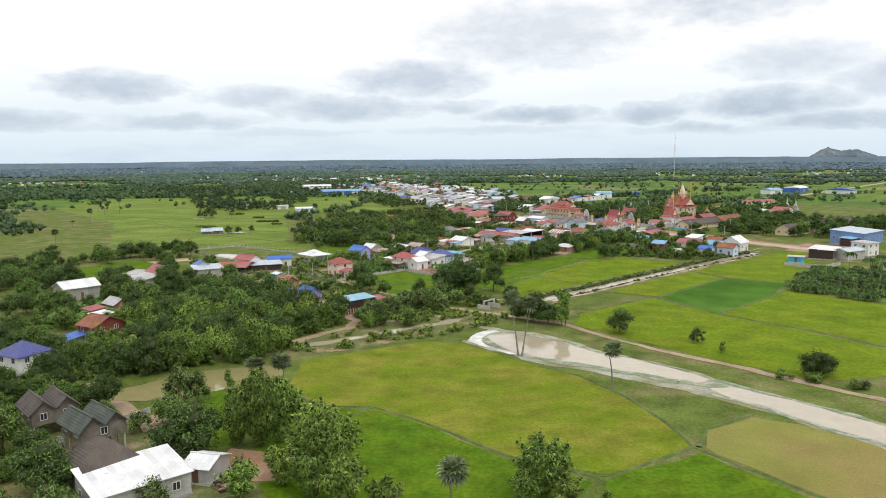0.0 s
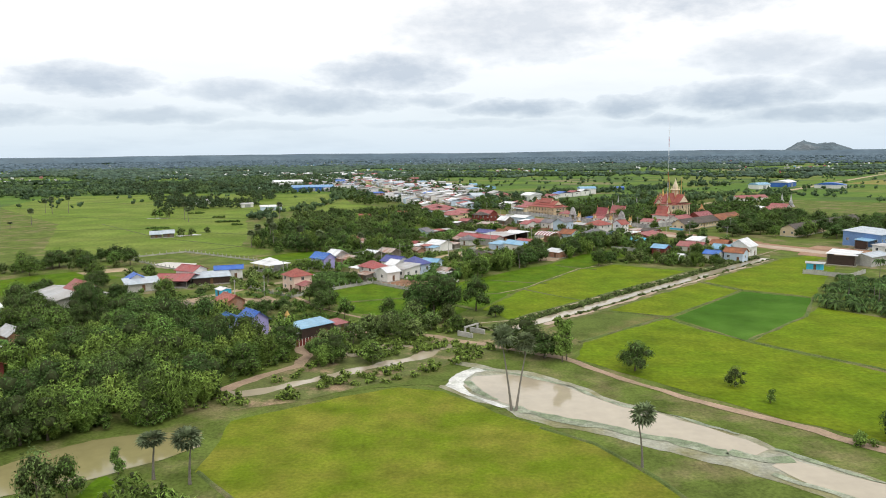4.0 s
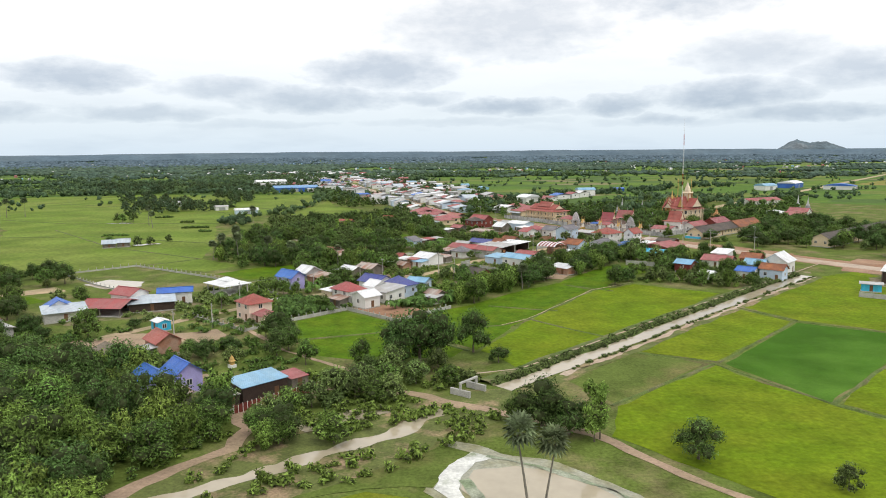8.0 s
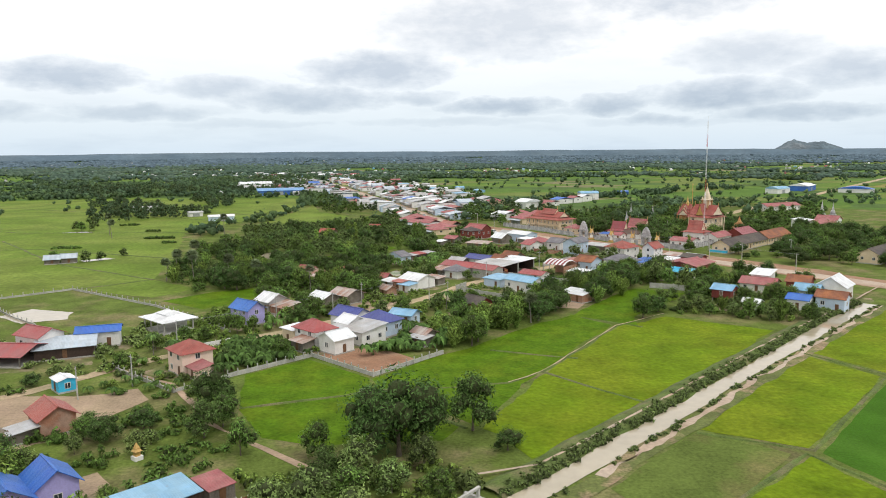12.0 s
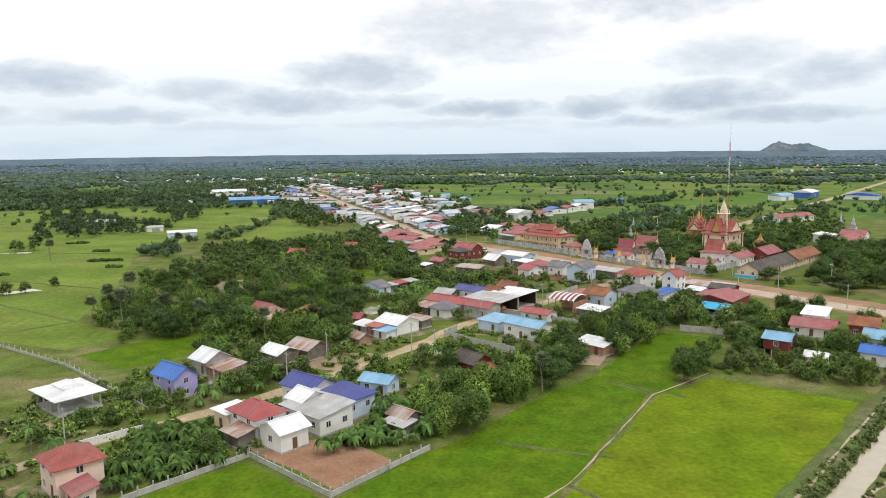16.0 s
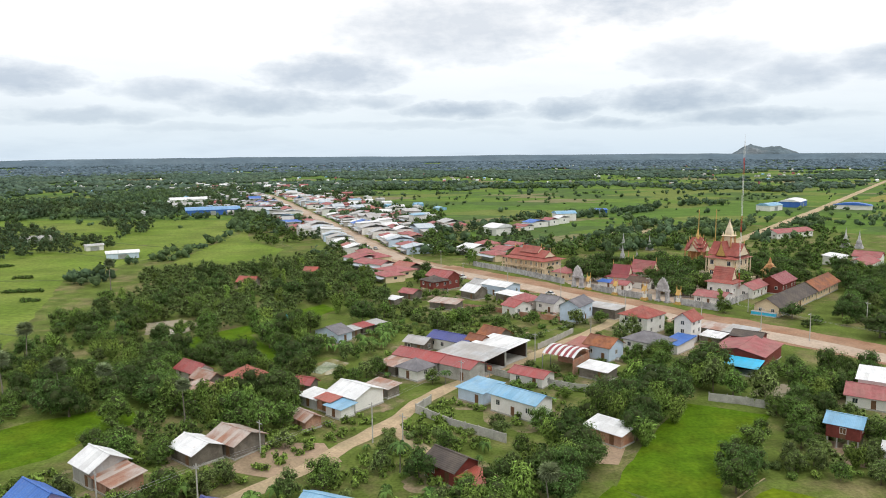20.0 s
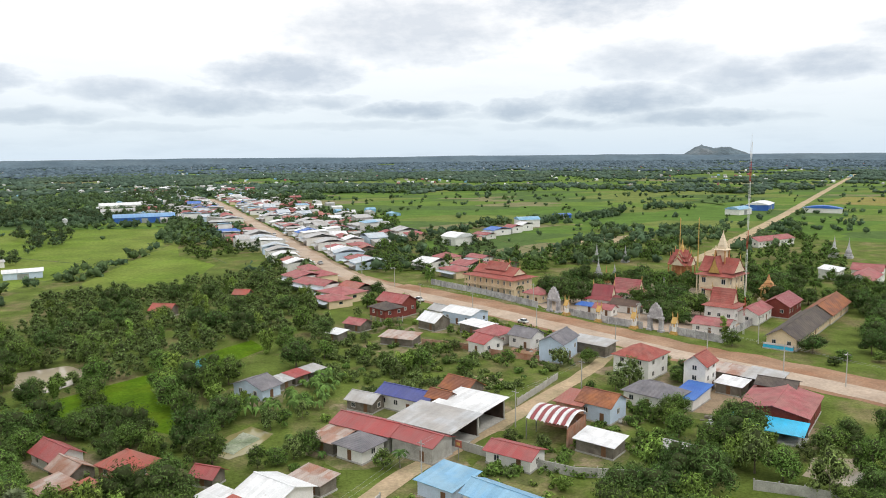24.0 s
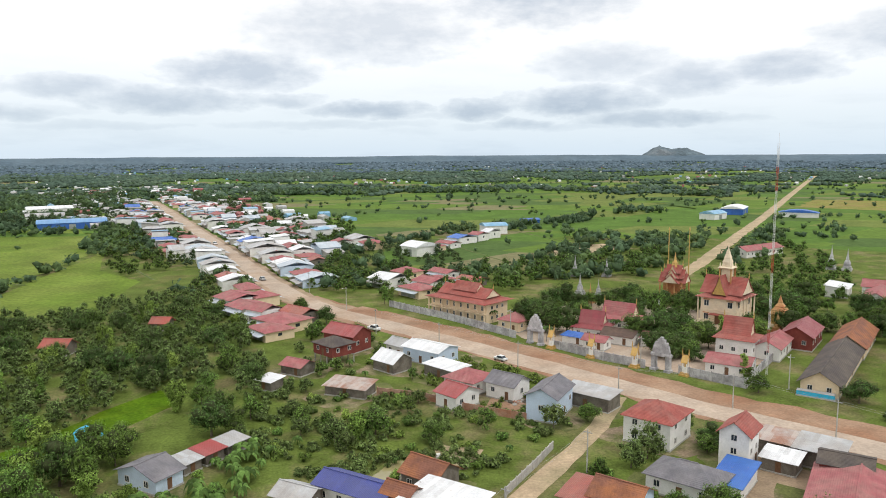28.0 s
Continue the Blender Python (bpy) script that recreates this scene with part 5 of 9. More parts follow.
house("field_hut", -145, 473, 18, 6, 5, 2.8, "gable", "r_pale", "wood", "field hut with a pale grey roof beside trees", wins=False)
house("long_school", 235, 461.5, 39, 88, 9, 4.2, "gable", "t_dark", "cream", "long pale school building with a dark roof", rh=2.4)
roof_on_posts("yard_canopy", 178, 341, 52, 17, 11, 4.4, "r_white", "open works canopy with a flat white sheet roof", rh=0.4)
house("grey_works", 186, 336, 30, 13, 8, 4.2, "gable", "r_pale", "concrete", "low concrete works with a pale sheet roof", rh=1.0, wins=False)
house("white_works", 200, 347, 30, 9, 8, 6.2, "shed", "r_grey", "white", "white two-storey works office with a flat roof", rh=0.4, storeys=2)
house("blue_works", 224, 397, 40, 26, 17, 6.4, "shed", "r_pale", "workblue", "large blue-walled works shed with a pale roof", rh=1.2)
roof_on_posts("blue_works_porch", 216, 386, 40, 20, 6, 4.2, "r_sky", "blue sheet porch on posts before the works", rh=0.5)
house("green_container", 157, 325, -32, 6, 3, 2.8, "shed", "r_grey", "r_cyan", "small green site hut behind a block wall", wins=False, rh=0.3)

# worn ground round the houses
for i, (x, y, q) in enumerate(YARDS):
    k = noise.noise((x * 0.3, y * 0.3, 5.0))
    sheet("worn_yard", [(x + (q * 0.75 + 2.5) * (1 + 0.3 * math.sin(2 * a + i)) * math.cos(a), y + (q * 0.75 + 2.0) * math.sin(a)) for a in (0, 0.8, 1.6, 2.4, 3.1, 3.9, 4.7, 5.5)],
          0.0032 + 0.00047 * i, "yard", "worn grassy yard with bare earth", "yard", 1.5, 1.6, 600 + i)


# ---- the open pavilion and the striped canopy ----
def pavilion():
    r = root("pavilion", -60, 341.5, 0, -45, "open pavilion with a bright white two-tier hipped roof", "pavilion")
    FOOT.append((-60, 341.5, 0.707, -0.707, 7, 5.5))
    part("floor_slab", box(-6, 6, -4.6, 4.6, 0, 0.4), "concrete", r)
    for px in (-5.6, -1.9, 1.9, 5.6):
        for py in (-4.2, 4.2):
            part("post", box(px - 0.16, px + 0.16, py - 0.16, py + 0.16, 0.4, 3.9), "concrete", r)
    part("back_wall", box(-3, 3, 3.6, 3.8, 0.4, 3.6), "white", r)
    hip_roof(r, 12, 9.2, 3.9, 1.3, 0.8, "r_white")
    hip_roof(r, 5, 3.2, 5.1, 0.7, 0.6, "r_white")


pavilion()


def striped_canopy():
    r = root("striped_canopy", 67, 420.5, 0, -42, "market canopy with red and white striped sheets", "canopy")
    FOOT.append((67, 420.5, 0.74, -0.67, 5, 7))
    w, d, h, n = 9.5, 10.0, 4.0, 11
    for px in (-w / 2 + 0.2, w / 2 - 0.2):
        for py in (-d / 2 + 0.2, 0, d / 2 - 0.2):
            part("post", box(px - 0.09, px + 0.09, py - 0.09, py + 0.09, 0, h + 0.3), "steel", r)
    # each stripe is a low vault from front to back
    for i in range(n):
        x0, x1 = -w / 2 + w * i / n, -w / 2 + w * (i + 1) / n
        verts, faces = [], []
        for j in range(9):
            v = j / 8
            for k in range(5):
                u = k / 4
                verts.append((x0 + (x1 - x0) * u, -d / 2 + d * v, h + 1.9 * math.sin(math.pi * (0.08 + 0.84 * v)) + 0.28 * math.sin(math.pi * u)))
        for j in range(8):
            for k in range(4):
                o = j * 5 + k
                faces.append((o, o + 1, o + 6, o + 5))
        put("roof_sheet", mesh("roof_sheet", verts, faces), "r_maroon" if i % 2 else "r_white", r, "dark red sheet" if i % 2 else "white sheet")
    part("back_wall", box(-w / 2, w / 2, d / 2 - 0.3, d / 2 - 0.1, 0, h), "brick", r)
    part("side_wall", box(w / 2 - 0.3, w / 2 - 0.1, -d / 2, d / 2 - 0.3, 0, h), "brick", r)


striped_canopy()


# ---- walls and fences ----
def block_wall(points, height, mat, label, name="boundary_wall", posts=4.0, rise=0.35):
    """A block wall with posts, panel by panel."""
    r = root(name, points[0][0], points[0][1], 0, 0, label, "wall")
    ox, oy = points[0]
    panels = {}
    for (ax, ay), (bx, by) in zip(points, points[1:]):
        ln = math.hypot(bx - ax, by - ay)
        n = max(1, round(ln / posts))
        step, ang = ln / n, math.atan2(by - ay, bx - ax)
        if round(step, 1) not in panels:
            bm = box(0.11, step - 0.11, -0.06, 0.06, 0, height)
            add_box(bm, 0.11, step - 0.11, -0.1, 0.1, height, height + 0.08)
            me = bpy.data.meshes.new("panel")
            bm.to_mesh(me)
            bm.free()
            bm = box(-0.1, 0.1, -0.1, 0.1, 0, height + rise)
            me2 = bpy.data.meshes.new("post")
            bm.to_mesh(me2)
            bm.free()
            panels[round(step, 1)] = me, me2
        me, me2 = panels[round(step, 1)]
        for i in range(n):
            t = i / n
            x, y = ax + (bx - ax) * t - ox, ay + (by - ay) * t - oy
            put("panel", me, mat, r, loc=(x, y, 0), rot=(0, 0, ang))
            put("post", me2, mat, r, loc=(x, y, 0), rot=(0, 0, ang))
    return r


block_wall([(-33, 295.5), (-16.5, 310.8), (-1, 293.8), (15.5, 311)], 0.9, "concrete", "low grey block wall with tall posts round a garden", rise=0.8, posts=2.6)
block_wall([(-61, 304), (-42, 286), (-33, 295.5)], 0.7, "concrete", "low grey block wall with posts round the pink house", rise=0.8, posts=2.6)
block_wall([(-136, 386), (-114, 405), (-74, 373), (-42, 337)], 0.6, "concrete", "long grey post fence on a low wall beside rice", "concrete_fence", 3.2, 1.0)
block_wall([(-134, 384), (-112, 360), (-100, 349)], 0.5, "concrete", "grey fence of posts on a low wall round the empty lot", "concrete_fence", 3.2, 0.9)
block_wall([(28, 397), (24, 391), (31, 381), (41, 371)], 1.9, "concrete", "weathered grey block wall beside the lane")
block_wall([(40, 424), (50, 413), (64, 401), (80, 396)], 1.8, "concrete", "grey block wall behind the canopy")
block_wall([(-39, 325), (-49, 317)], 1.4, "white", "short pale wall beside the lane")
block_wall([(64, 440), (74, 451), (80, 458)], 1.6, "concrete", "grey slotted fence beside the lane", "concrete_fence", 2.4)
block_wall([(50, 500), (60, 494), (68, 484), (80, 474)], 1.7, "brick", "pinkish brick wall behind roadside houses")
block_wall([(93, 390), (100, 386), (106, 381)], 1.8, "concrete", "grey wall at the end of the paddy")
block_wall([(-66, 127), (-59, 131), (-56, 136)], 1.2, "concrete", "low grey wall beside stilt houses")
block_wall([(148, 317), (160, 306), (172, 316)], 1.5, "concrete", "grey block wall of the site hut")


def picket_fence():
    r = root("red_fence", -25.5, 225, 0, 0, "dark red board fence with pale posts", "fence")
    pts = [(-30, 222), (-23, 229), (-16, 235), (-14, 239)]
    for (ax, ay), (bx, by) in zip(pts, pts[1:]):
        ln = math.hypot(bx - ax, by - ay)
        n, ang = round(ln / 1.0), math.atan2(by - ay, bx - ax)
        for i in range(n):
            t = (i + 0.5) / n
            part("board", box(-0.42, 0.42, -0.03, 0.03, 0.05, 1.7), "redwood", r, loc=(ax + (bx - ax) * t + 25.5, ay + (by - ay) * t - 225, 0), rot=(0, 0, ang))
            t = i / n
            part("post", box(-0.07, 0.07, -0.07, 0.07, 0, 1.85), "frame", r, loc=(ax + (bx - ax) * t + 25.5, ay + (by - ay) * t - 225, 0), rot=(0, 0, ang))


picket_fence()

# the temple's balustrade: pale panels on a plinth
for pts in ([(69, 603), (78, 588), (86, 575), (101, 544)], [(108, 531), (117, 514), (125, 504)], [(131, 497), (141, 482)], [(141, 482), (154, 494), (182, 517)]):
    block_wall(pts, 2.4, "stone", "pale grey temple balustrade beside the street", "temple_wall", 3.0)


# ---- the temple ----
def tier_roof(parent, w, d, z, rise, over, mat, gable="temple"):
    """A steep gabled tier with curled gable boards, the ridge along local x."""
    x, y = w / 2 + over, d / 2 + over
    for s in (-1, 1):
        bm = bmesh.new()
        cs = [(-x, s * y, z - 0.4), (x, s * y, z - 0.4), (x, s * y * 0.45, z + rise * 0.42), (-x, s * y * 0.45, z + rise * 0.42)]
        add_slab(bm, *(cs if s < 0 else cs[::-1]), 0.15)
        cs = [(-x, s * y * 0.45, z + rise * 0.42), (x, s * y * 0.45, z + rise * 0.42), (x, 0, z + rise), (-x, 0, z + rise)]
        add_slab(bm, *(cs if s < 0 else cs[::-1]), 0.15)
        part("roof_slope", bm, mat, parent)
    for e in (-1, 1):
        bm = bmesh.new()
        v = [bm.verts.new((e * (x - 0.25), py, pz)) for py, pz in ((-y * 0.9, z - 0.3), (y * 0.9, z - 0.3), (y * 0.42, z + rise * 0.4), (0, z + rise * 0.93), (-y * 0.42, z + rise * 0.4))]
        f = bm.faces.new(v)
        r = bmesh.ops.extrude_face_region(bm, geom=[f])
        bmesh.ops.translate(bm, verts=[g for g in r["geom"] if isinstance(g, bmesh.types.BMVert)], vec=(-e * 0.15, 0, 0))
        bmesh.ops.recalc_face_normals(bm, faces=bm.faces)
        part("gable", bm, gable, parent)
        bm = bmesh.new()
        add_turned(bm, [(0.16, 0), (0.2, 0.5), (0.1, 1.0), (0.12, 1.3), (0.02, 2.0)], 6)
        part("finial", bm, "gold", parent, loc=(e * x, 0, z + rise - 0.2))


def vihara():
    r = root("temple", 177, 545, 0, -55, "cream two-storey temple hall with red roofs and a tall pale spire", "temple", "temple buildings")
    FOOT.append((177, 545, 0.57, -0.82, 10, 11))
    part("terrace", box(-8.5, 8.5, -9.6, 9.6, 0, 1.2), "temple", r)
    part("wall", box(-6, 6, -7, 7, 1.2, 10.6), "temple", r)
    part("string_course", box(-6.15, 6.15, -7.15, 7.15, 5.7, 6.05), "temple", r)
    for z in (3.6, 8.2):
        for px in (-4.0, 4.0):
            window(r, px, -7, z, 0, 1.5, 1.9)
            part("window_hood", box(px - 1.1, px + 1.1, -7.35, -6.95, z + 1.15, z + 1.4), "temple_orange", r)
        for py in (-4.6, 0, 4.6):
            window(r, 6, py, z, 1, 1.4, 1.9)
            window(r, -6, py, z, 3, 1.4, 1.9)
    part("door", box(-1.0, 1.0, -7.08, -6.95, 1.2, 4.2), "door", r)
    part("porch_roof", box(-2.4, 2.4, -9.4, -7.0, 4.6, 4.9), "t_temple", r)
    for px in (-2.0, 2.0):
        part("porch_column", turned([(0.3, 1.2), (0.24, 1.6), (0.22, 4.3), (0.32, 4.6)], 8), "temple", r, loc=(px, -9.0, 0))
    for py in (-6.4, -3.2, 0, 3.2, 6.4):
        for px in (-7.2, 7.2):
            part("column", turned([(0.34, 1.2), (0.27, 1.8), (0.24, 9.6), (0.38, 10.4)], 8), "temple", r, loc=(px, py, 0))
    hip_roof(r, 14.4, 15.6, 10.4, 2.4, 0.4, "t_temple")
    tier_roof(r, 14, 10.5, 11.9, 5.0, 0.3, "t_temple")
    front = new("front_gable")
    front.parent = r
    front.location, front.rotation_euler = (0, -3.6, 0), (0, 0, math.pi / 2)
    tier_roof(front, 6.4, 4.6, 11.6, 6.2, 0.25, "t_temple", "gold")
    part("tower", box(-1.5, 1.5, -1.5, 1.5, 13.5, 19.6), "temple", r)
    for px in (-1.9, 1.9):
        for py in (-1.9, 1.9):
            part("tower_column", box(px - 0.22, px + 0.22, py - 0.22, py + 0.22, 14.5, 19.6), "temple_orange", r)
            part("corner_spike", turned([(0.28, 0), (0.2, 0.6), (0.24, 0.7), (0.03, 1.7)], 6), "temple", r, loc=(px, py, 20.1))
    part("tower_cornice", turned([(2.2, 19.6), (2.5, 19.9), (2.2, 20.2)], 4, True), "temple", r)
    part("spire", turned([(1.5, 20.2), (1.25, 21.6), (1.4, 21.7), (0.95, 23.1), (1.05, 23.2), (0.55, 24.7), (0.62, 24.8), (0.2, 26.2), (0.03, 27.6)], 4, True), "temple", r)


vihara()


def shrine_hall(x, y, yaw, w, d, h, label, mat="t_temple", tall=1.0, wall="temple"):
    r = root("shrine_hall", x, y, 0, yaw, label, "temple hall", "temple buildings")
    FOOT.append((x, y, math.cos(radians(yaw)), math.sin(radians(yaw)), w / 2 + 1, d / 2 + 1))
    part("wall", box(-w / 2, w / 2, -d / 2, d / 2, 0, h), wall, r)
    n = max(2, int(w / 3))
    for i in range(n):
        window(r, -w / 2 + w * (i + 0.5) / n, -d / 2, h * 0.5, 0)
        window(r, -w / 2 + w * (i + 0.5) / n, d / 2, h * 0.5, 2)
    for py in (-d / 4, d / 4):
        window(r, w / 2, py, h * 0.5, 1)
        window(r, -w / 2, py, h * 0.5, 3)
    hip_roof(r, w + 0.8, d + 0.8, h, d * 0.16, 0.6, mat)
    tier_roof(r, w * 0.78, d * 0.55, h + d * 0.12, d * 0.42 * tall, 0.2, mat)
    return r


shrine_hall(157, 509, -50, 10, 9, 6.2, "white two-tier hall with red tiled roofs", tall=1.2, wall="white")
shrine_hall(139, 548, -50, 14, 9, 4.4, "temple dwelling with dull red tiered roofs", "t_pink", wall="white")
shrine_hall(126, 541, -42, 10, 9, 3.8, "temple dwelling with a dark red roof", "r_maroon", wall="white")
house("temple_annex", 146, 496, -46, 11, 10, 3.4, "gable", "t_pink", "white", "low temple annex with a dull red roof", rh=1.4, group="temple buildings")
house("red_meeting_hall", 184, 516, 41, 17, 9, 4.6, "gable", "r_maroon", "redwood", "deep red meeting hall with a maroon roof", rh=2.6, group="temple buildings")
house("temple_shed", 168, 508, 41, 16, 7, 4.0, "gable", "t_pink", "white", "long temple shed with a dull red roof", rh=1.8, group="temple buildings")
house("dark_annex", 131, 531, -50, 10, 7, 3.2, "gable", "t_brown", "white", "low temple annex with a dark brown roof", rh=1.4, group="temple buildings")
house("pink_annex", 121, 527, -50, 7, 5, 3.0, "gable", "t_pink", "white", "small temple annex with a pink roof", rh=1.2, group="temple buildings")
house("school_hall", 170, 486, 41, 42, 8.5, 3.8, "gable", "t_dark", "cream", "long school hall with a dark tiled roof", rh=2.6, over=0.9, group="school")
house("school_hall_end", 196.5, 508.5, 41, 28, 8.5, 4.0, "gable", "t_orange", "cream", "end of the school hall with an orange tiled roof", rh=2.7, over=0.9, group="school")
house("painted_porch", 153, 472, -49, 8.4, 1.2, 1.4, "shed", "r_grey", "r_cyan", "green painted low porch of the school hall", rh=0.2, over=0.0, wins=False, door=False, group="school")
house("low_pink_hall", 140, 524, -50, 9, 6, 3.0, "gable", "t_pink", "white", "low temple hall with a pink sheet roof", rh=1.4, group="temple buildings")
house("blue_stall", 117, 534, -50, 7, 4, 2.6, "shed", "r_blue", "white", "small stall with a blue sheet roof", wins=False, group="temple buildings")
house("pink_villa", 250, 556, 41, 22, 10, 4.6, "gable", "t_pink", "white", "white villa with pink tiered roofs", rh=2.4)
house("pink_villa", 262, 568, -49, 12, 9, 5.6, "gable", "t_pink", "white", "white villa wing with a pink gable", rh=2.2)
house("long_red_hall", 294, 690, 20, 34, 10, 4.2, "gable", "t_pink", "white", "long low hall with a dull red roof", rh=2.0)
house("white_store", 252, 579, 41, 14, 8, 4.0, "shed", "r_white", "white", "store with a white sheet roof", wins=False)


def orange_pavilion(x, y):
    r = root("orange_pavilion", x, y, 0, -50, "ornate orange-red pavilion with stacked gables", "pavilion", "temple buildings")
    FOOT.append((x, y, 0.64, -0.77, 6, 6))
    part("terrace", box(-6, 6, -6, 6, 0, 1.2), "temple_orange", r)
    for px in (-4.4, -1.5, 1.5, 4.4):
        for py in (-4.4, 4.4):
            part("column", turned([(0.45, 1.2), (0.32, 1.8), (0.3, 7.0), (0.5, 7.6)], 8), "temple_orange", r, loc=(px, py, 0))
    part("cella", box(-3.4, 3.4, -3.4, 3.4, 1.2, 7.8), "temple_orange", r)
    for z, s, rise in ((7.6, 10.5, 3.2), (9.4, 8.2, 3.0), (11.2, 5.8, 2.8)):
        tier_roof(r, s, s * 0.6, z, rise, 0.3, "t_temple")
        cross = new("cross_gable")
        cross.parent = r
        cross.rotation_euler = (0, 0, math.pi / 2)
        tier_roof(cross, s, s * 0.6, z + 0.02, rise, 0.3, "t_temple")
    part("spire", turned([(1.2, 13.0), (0.9, 14.4), (1.0, 14.6), (0.4, 16.2), (0.45, 16.4), (0.04, 19.0)], 8), "gold", r)


orange_pavilion(183, 589)
orange_pavilion_small = root("gold_shrine", 193, 538, 0, -50, "small golden shrine with a stepped roof", "shrine", "temple buildings")
part("base", box(-3, 3, -3, 3, 0, 1.0), "temple", orange_pavilion_small)
part("body", box(-2.2, 2.2, -2.2, 2.2, 1.0, 4.6), "gold", orange_pavilion_small)
part("roof", turned([(3.0, 4.6), (2.2, 5.6), (2.3, 5.8), (1.4, 6.8), (1.5, 7.0), (0.6, 8.2), (0.65, 8.4), (0.05, 10.6)], 4, True), "temple_orange", orange_pavilion_small)


def residence():
    r = root("monks_residence", 94.5, 579, 0, -55, "cream two-storey residence with three-tier red roofs", "residence", "temple buildings")
    FOOT.append((94.5, 579, 0.57, -0.82, 16, 9))
    part("wall", box(-13, 13, -6, 6, 0, 7.4), "cream", r)
    part("gallery_floor", box(-13.6, 13.6, -7.6, -6, 3.5, 3.75), "cream", r)
    for i in range(9):
        px = -13 + 26 * i / 8
        part("gallery_column", box(px - 0.18, px + 0.18, -7.5, -7.14, 0, 7.4), "cream", r)
    part("gallery_rail", box(-13.4, 13.4, -7.5, -7.38, 4.3, 4.45), "cream", r)
    for z in (1.9, 5.4):
        for i in range(8):
            px = -13 + 26 * (i + 0.5) / 8
            window(r, px, -6, z, 0, 1.1, 1.6)
            window(r, px, 6, z, 2, 1.1, 1.6)
        for py in (-3, 0, 3):
            window(r, 13, py, z, 1)
            window(r, -13, py, z, 3)
    hip_roof(r, 27, 15, 7.4, 1.7, 0.8, "t_temple")
    tier_roof(r, 22, 8.5, 8.8, 2.6, 0.3, "t_temple")
    tier_roof(r, 11, 5.4, 10.4, 2.6, 0.2, "t_temple")


residence()
house("gate_house", 104.5, 556, -52, 8, 8, 4.0, "hip", "t_pink", "cream", "small cream house with a dull red hipped roof", rh=2.0, group="temple buildings")


def temple_gate(x, y):
    r = root("temple_gate", x, y, 0, -58, "grey carved stone gateway with a pointed crown", "gate", "temple gates")
    for s in (-1, 1):
        part("pillar", turned([(0.9, 0), (0.9, 0.6), (0.65, 0.8), (0.6, 4.0), (0.8, 4.3), (0.8, 4.7)], 4, True), "stone", r, loc=(s * 2.1, 0, 0))
        part("side_spire", turned([(0.7, 4.7), (0.5, 5.4), (0.55, 5.6), (0.25, 6.6), (0.04, 7.6)], 8), "stone", r, loc=(s * 2.1, 0, 0))
    part("lintel", box(-2.8, 2.8, -0.7, 0.7, 4.2, 5.0), "stone", r)
    bm = bmesh.new()
    prof = [(2.5, 5.0), (2.4, 6.0), (2.0, 7.0), (1.4, 8.0), (0.7, 8.8), (0.0, 9.4)]
    for a, b in zip(prof, prof[1:]):
        add_box(bm, -(a[0] + b[0]) / 2, (a[0] + b[0]) / 2, -0.55, 0.55, a[1], b[1])
        for i in range(int(a[0] * 2)):
            q = -(a[0]) + (i + 0.5) * 2 * a[0] / int(a[0] * 2)
            add_turned(bm, [(0.2, a[1]), (0.24, a[1] + 0.6), (0.03, b[1] + 0.35)], 5, q, -0.4)
    part("crown", bm, "stone", r)


temple_gate(104.5, 536)
temple_gate(128, 501)


def lion_shrine(x, y):
    r = root("roadside_shrine", x, y, 0, -58, "white and gold roadside shrine on a stepped base", "shrine", "roadside shrines")
    part("step", turned([(1.3, 0), (1.3, 0.5), (1.0, 0.5), (1.0, 1.0)], 4, True), "gold", r)
    part("pedestal", box(-0.6, 0.6, -0.6, 0.6, 1.0, 2.4), "white", r)
    for px in (-0.5, 0.5):
        for py in (-0.5, 0.5):
            part("post", box(px - 0.1, px + 0.1, py - 0.1, py + 0.1, 2.4, 4.0), "white", r)
    part("idol_block", turned([(0.3, 2.4), (0.22, 3.2), (0.05, 3.7)], 6), "gold", r)
    tier_roof(r, 1.4, 1.5, 4.1, 1.6, 0.2, "gold")


for x, y in ((107.5, 530), (115, 517.5), (122.5, 505.5), (132, 495.5)):
    lion_shrine(x, y)


def stupa(x, y, h, mat, label="grey stone stupa with a slender spire"):
    r = root("stupa", x, y, 0, -50, label, "stupa", "stupas")
    k = h / 10
    part("base", turned([(2.0 * k, 0), (2.0 * k, 1.0 * k), (1.6 * k, 1.0 * k), (1.6 * k, 2.0 * k)], 4, True), mat, r)
    part("bell", turned([(1.4 * k, 2.0 * k), (1.5 * k, 3.0 * k), (1.1 * k, 4.4 * k), (0.6 * k, 5.0 * k), (0.7 * k, 5.3 * k), (0.25 * k, 7.6 * k), (0.03 * k, 10 * k)], 10), mat, r)


for x, y, h, m in ((150, 607, 9, "stone"), (156, 602, 7, "stone"), (166, 650, 10, "stone"), (180, 645, 9, "stone"), (297, 636, 12, "stone"), (302, 631, 11, "stone"), (164, 522, 8, "temple_orange"), (187, 531, 8, "temple_orange"), (147, 590, 8, "temple_orange"), (160, 560, 7, "stone")):
    stupa(x, y, h, m)
for x, y in ((199, 622), (208, 620)):
    r = root("flag_pole", x, y, 0, 0, "tall golden flag pole of the temple", "pole", "flag poles")
    part("pole", turned([(0.35, 0), (0.28, 8), (0.18, 24)], 8), "gold", r)
    part("tip", turned([(0.3, 24), (0.4, 24.3), (0.05, 25.4)], 8), "gold", r)


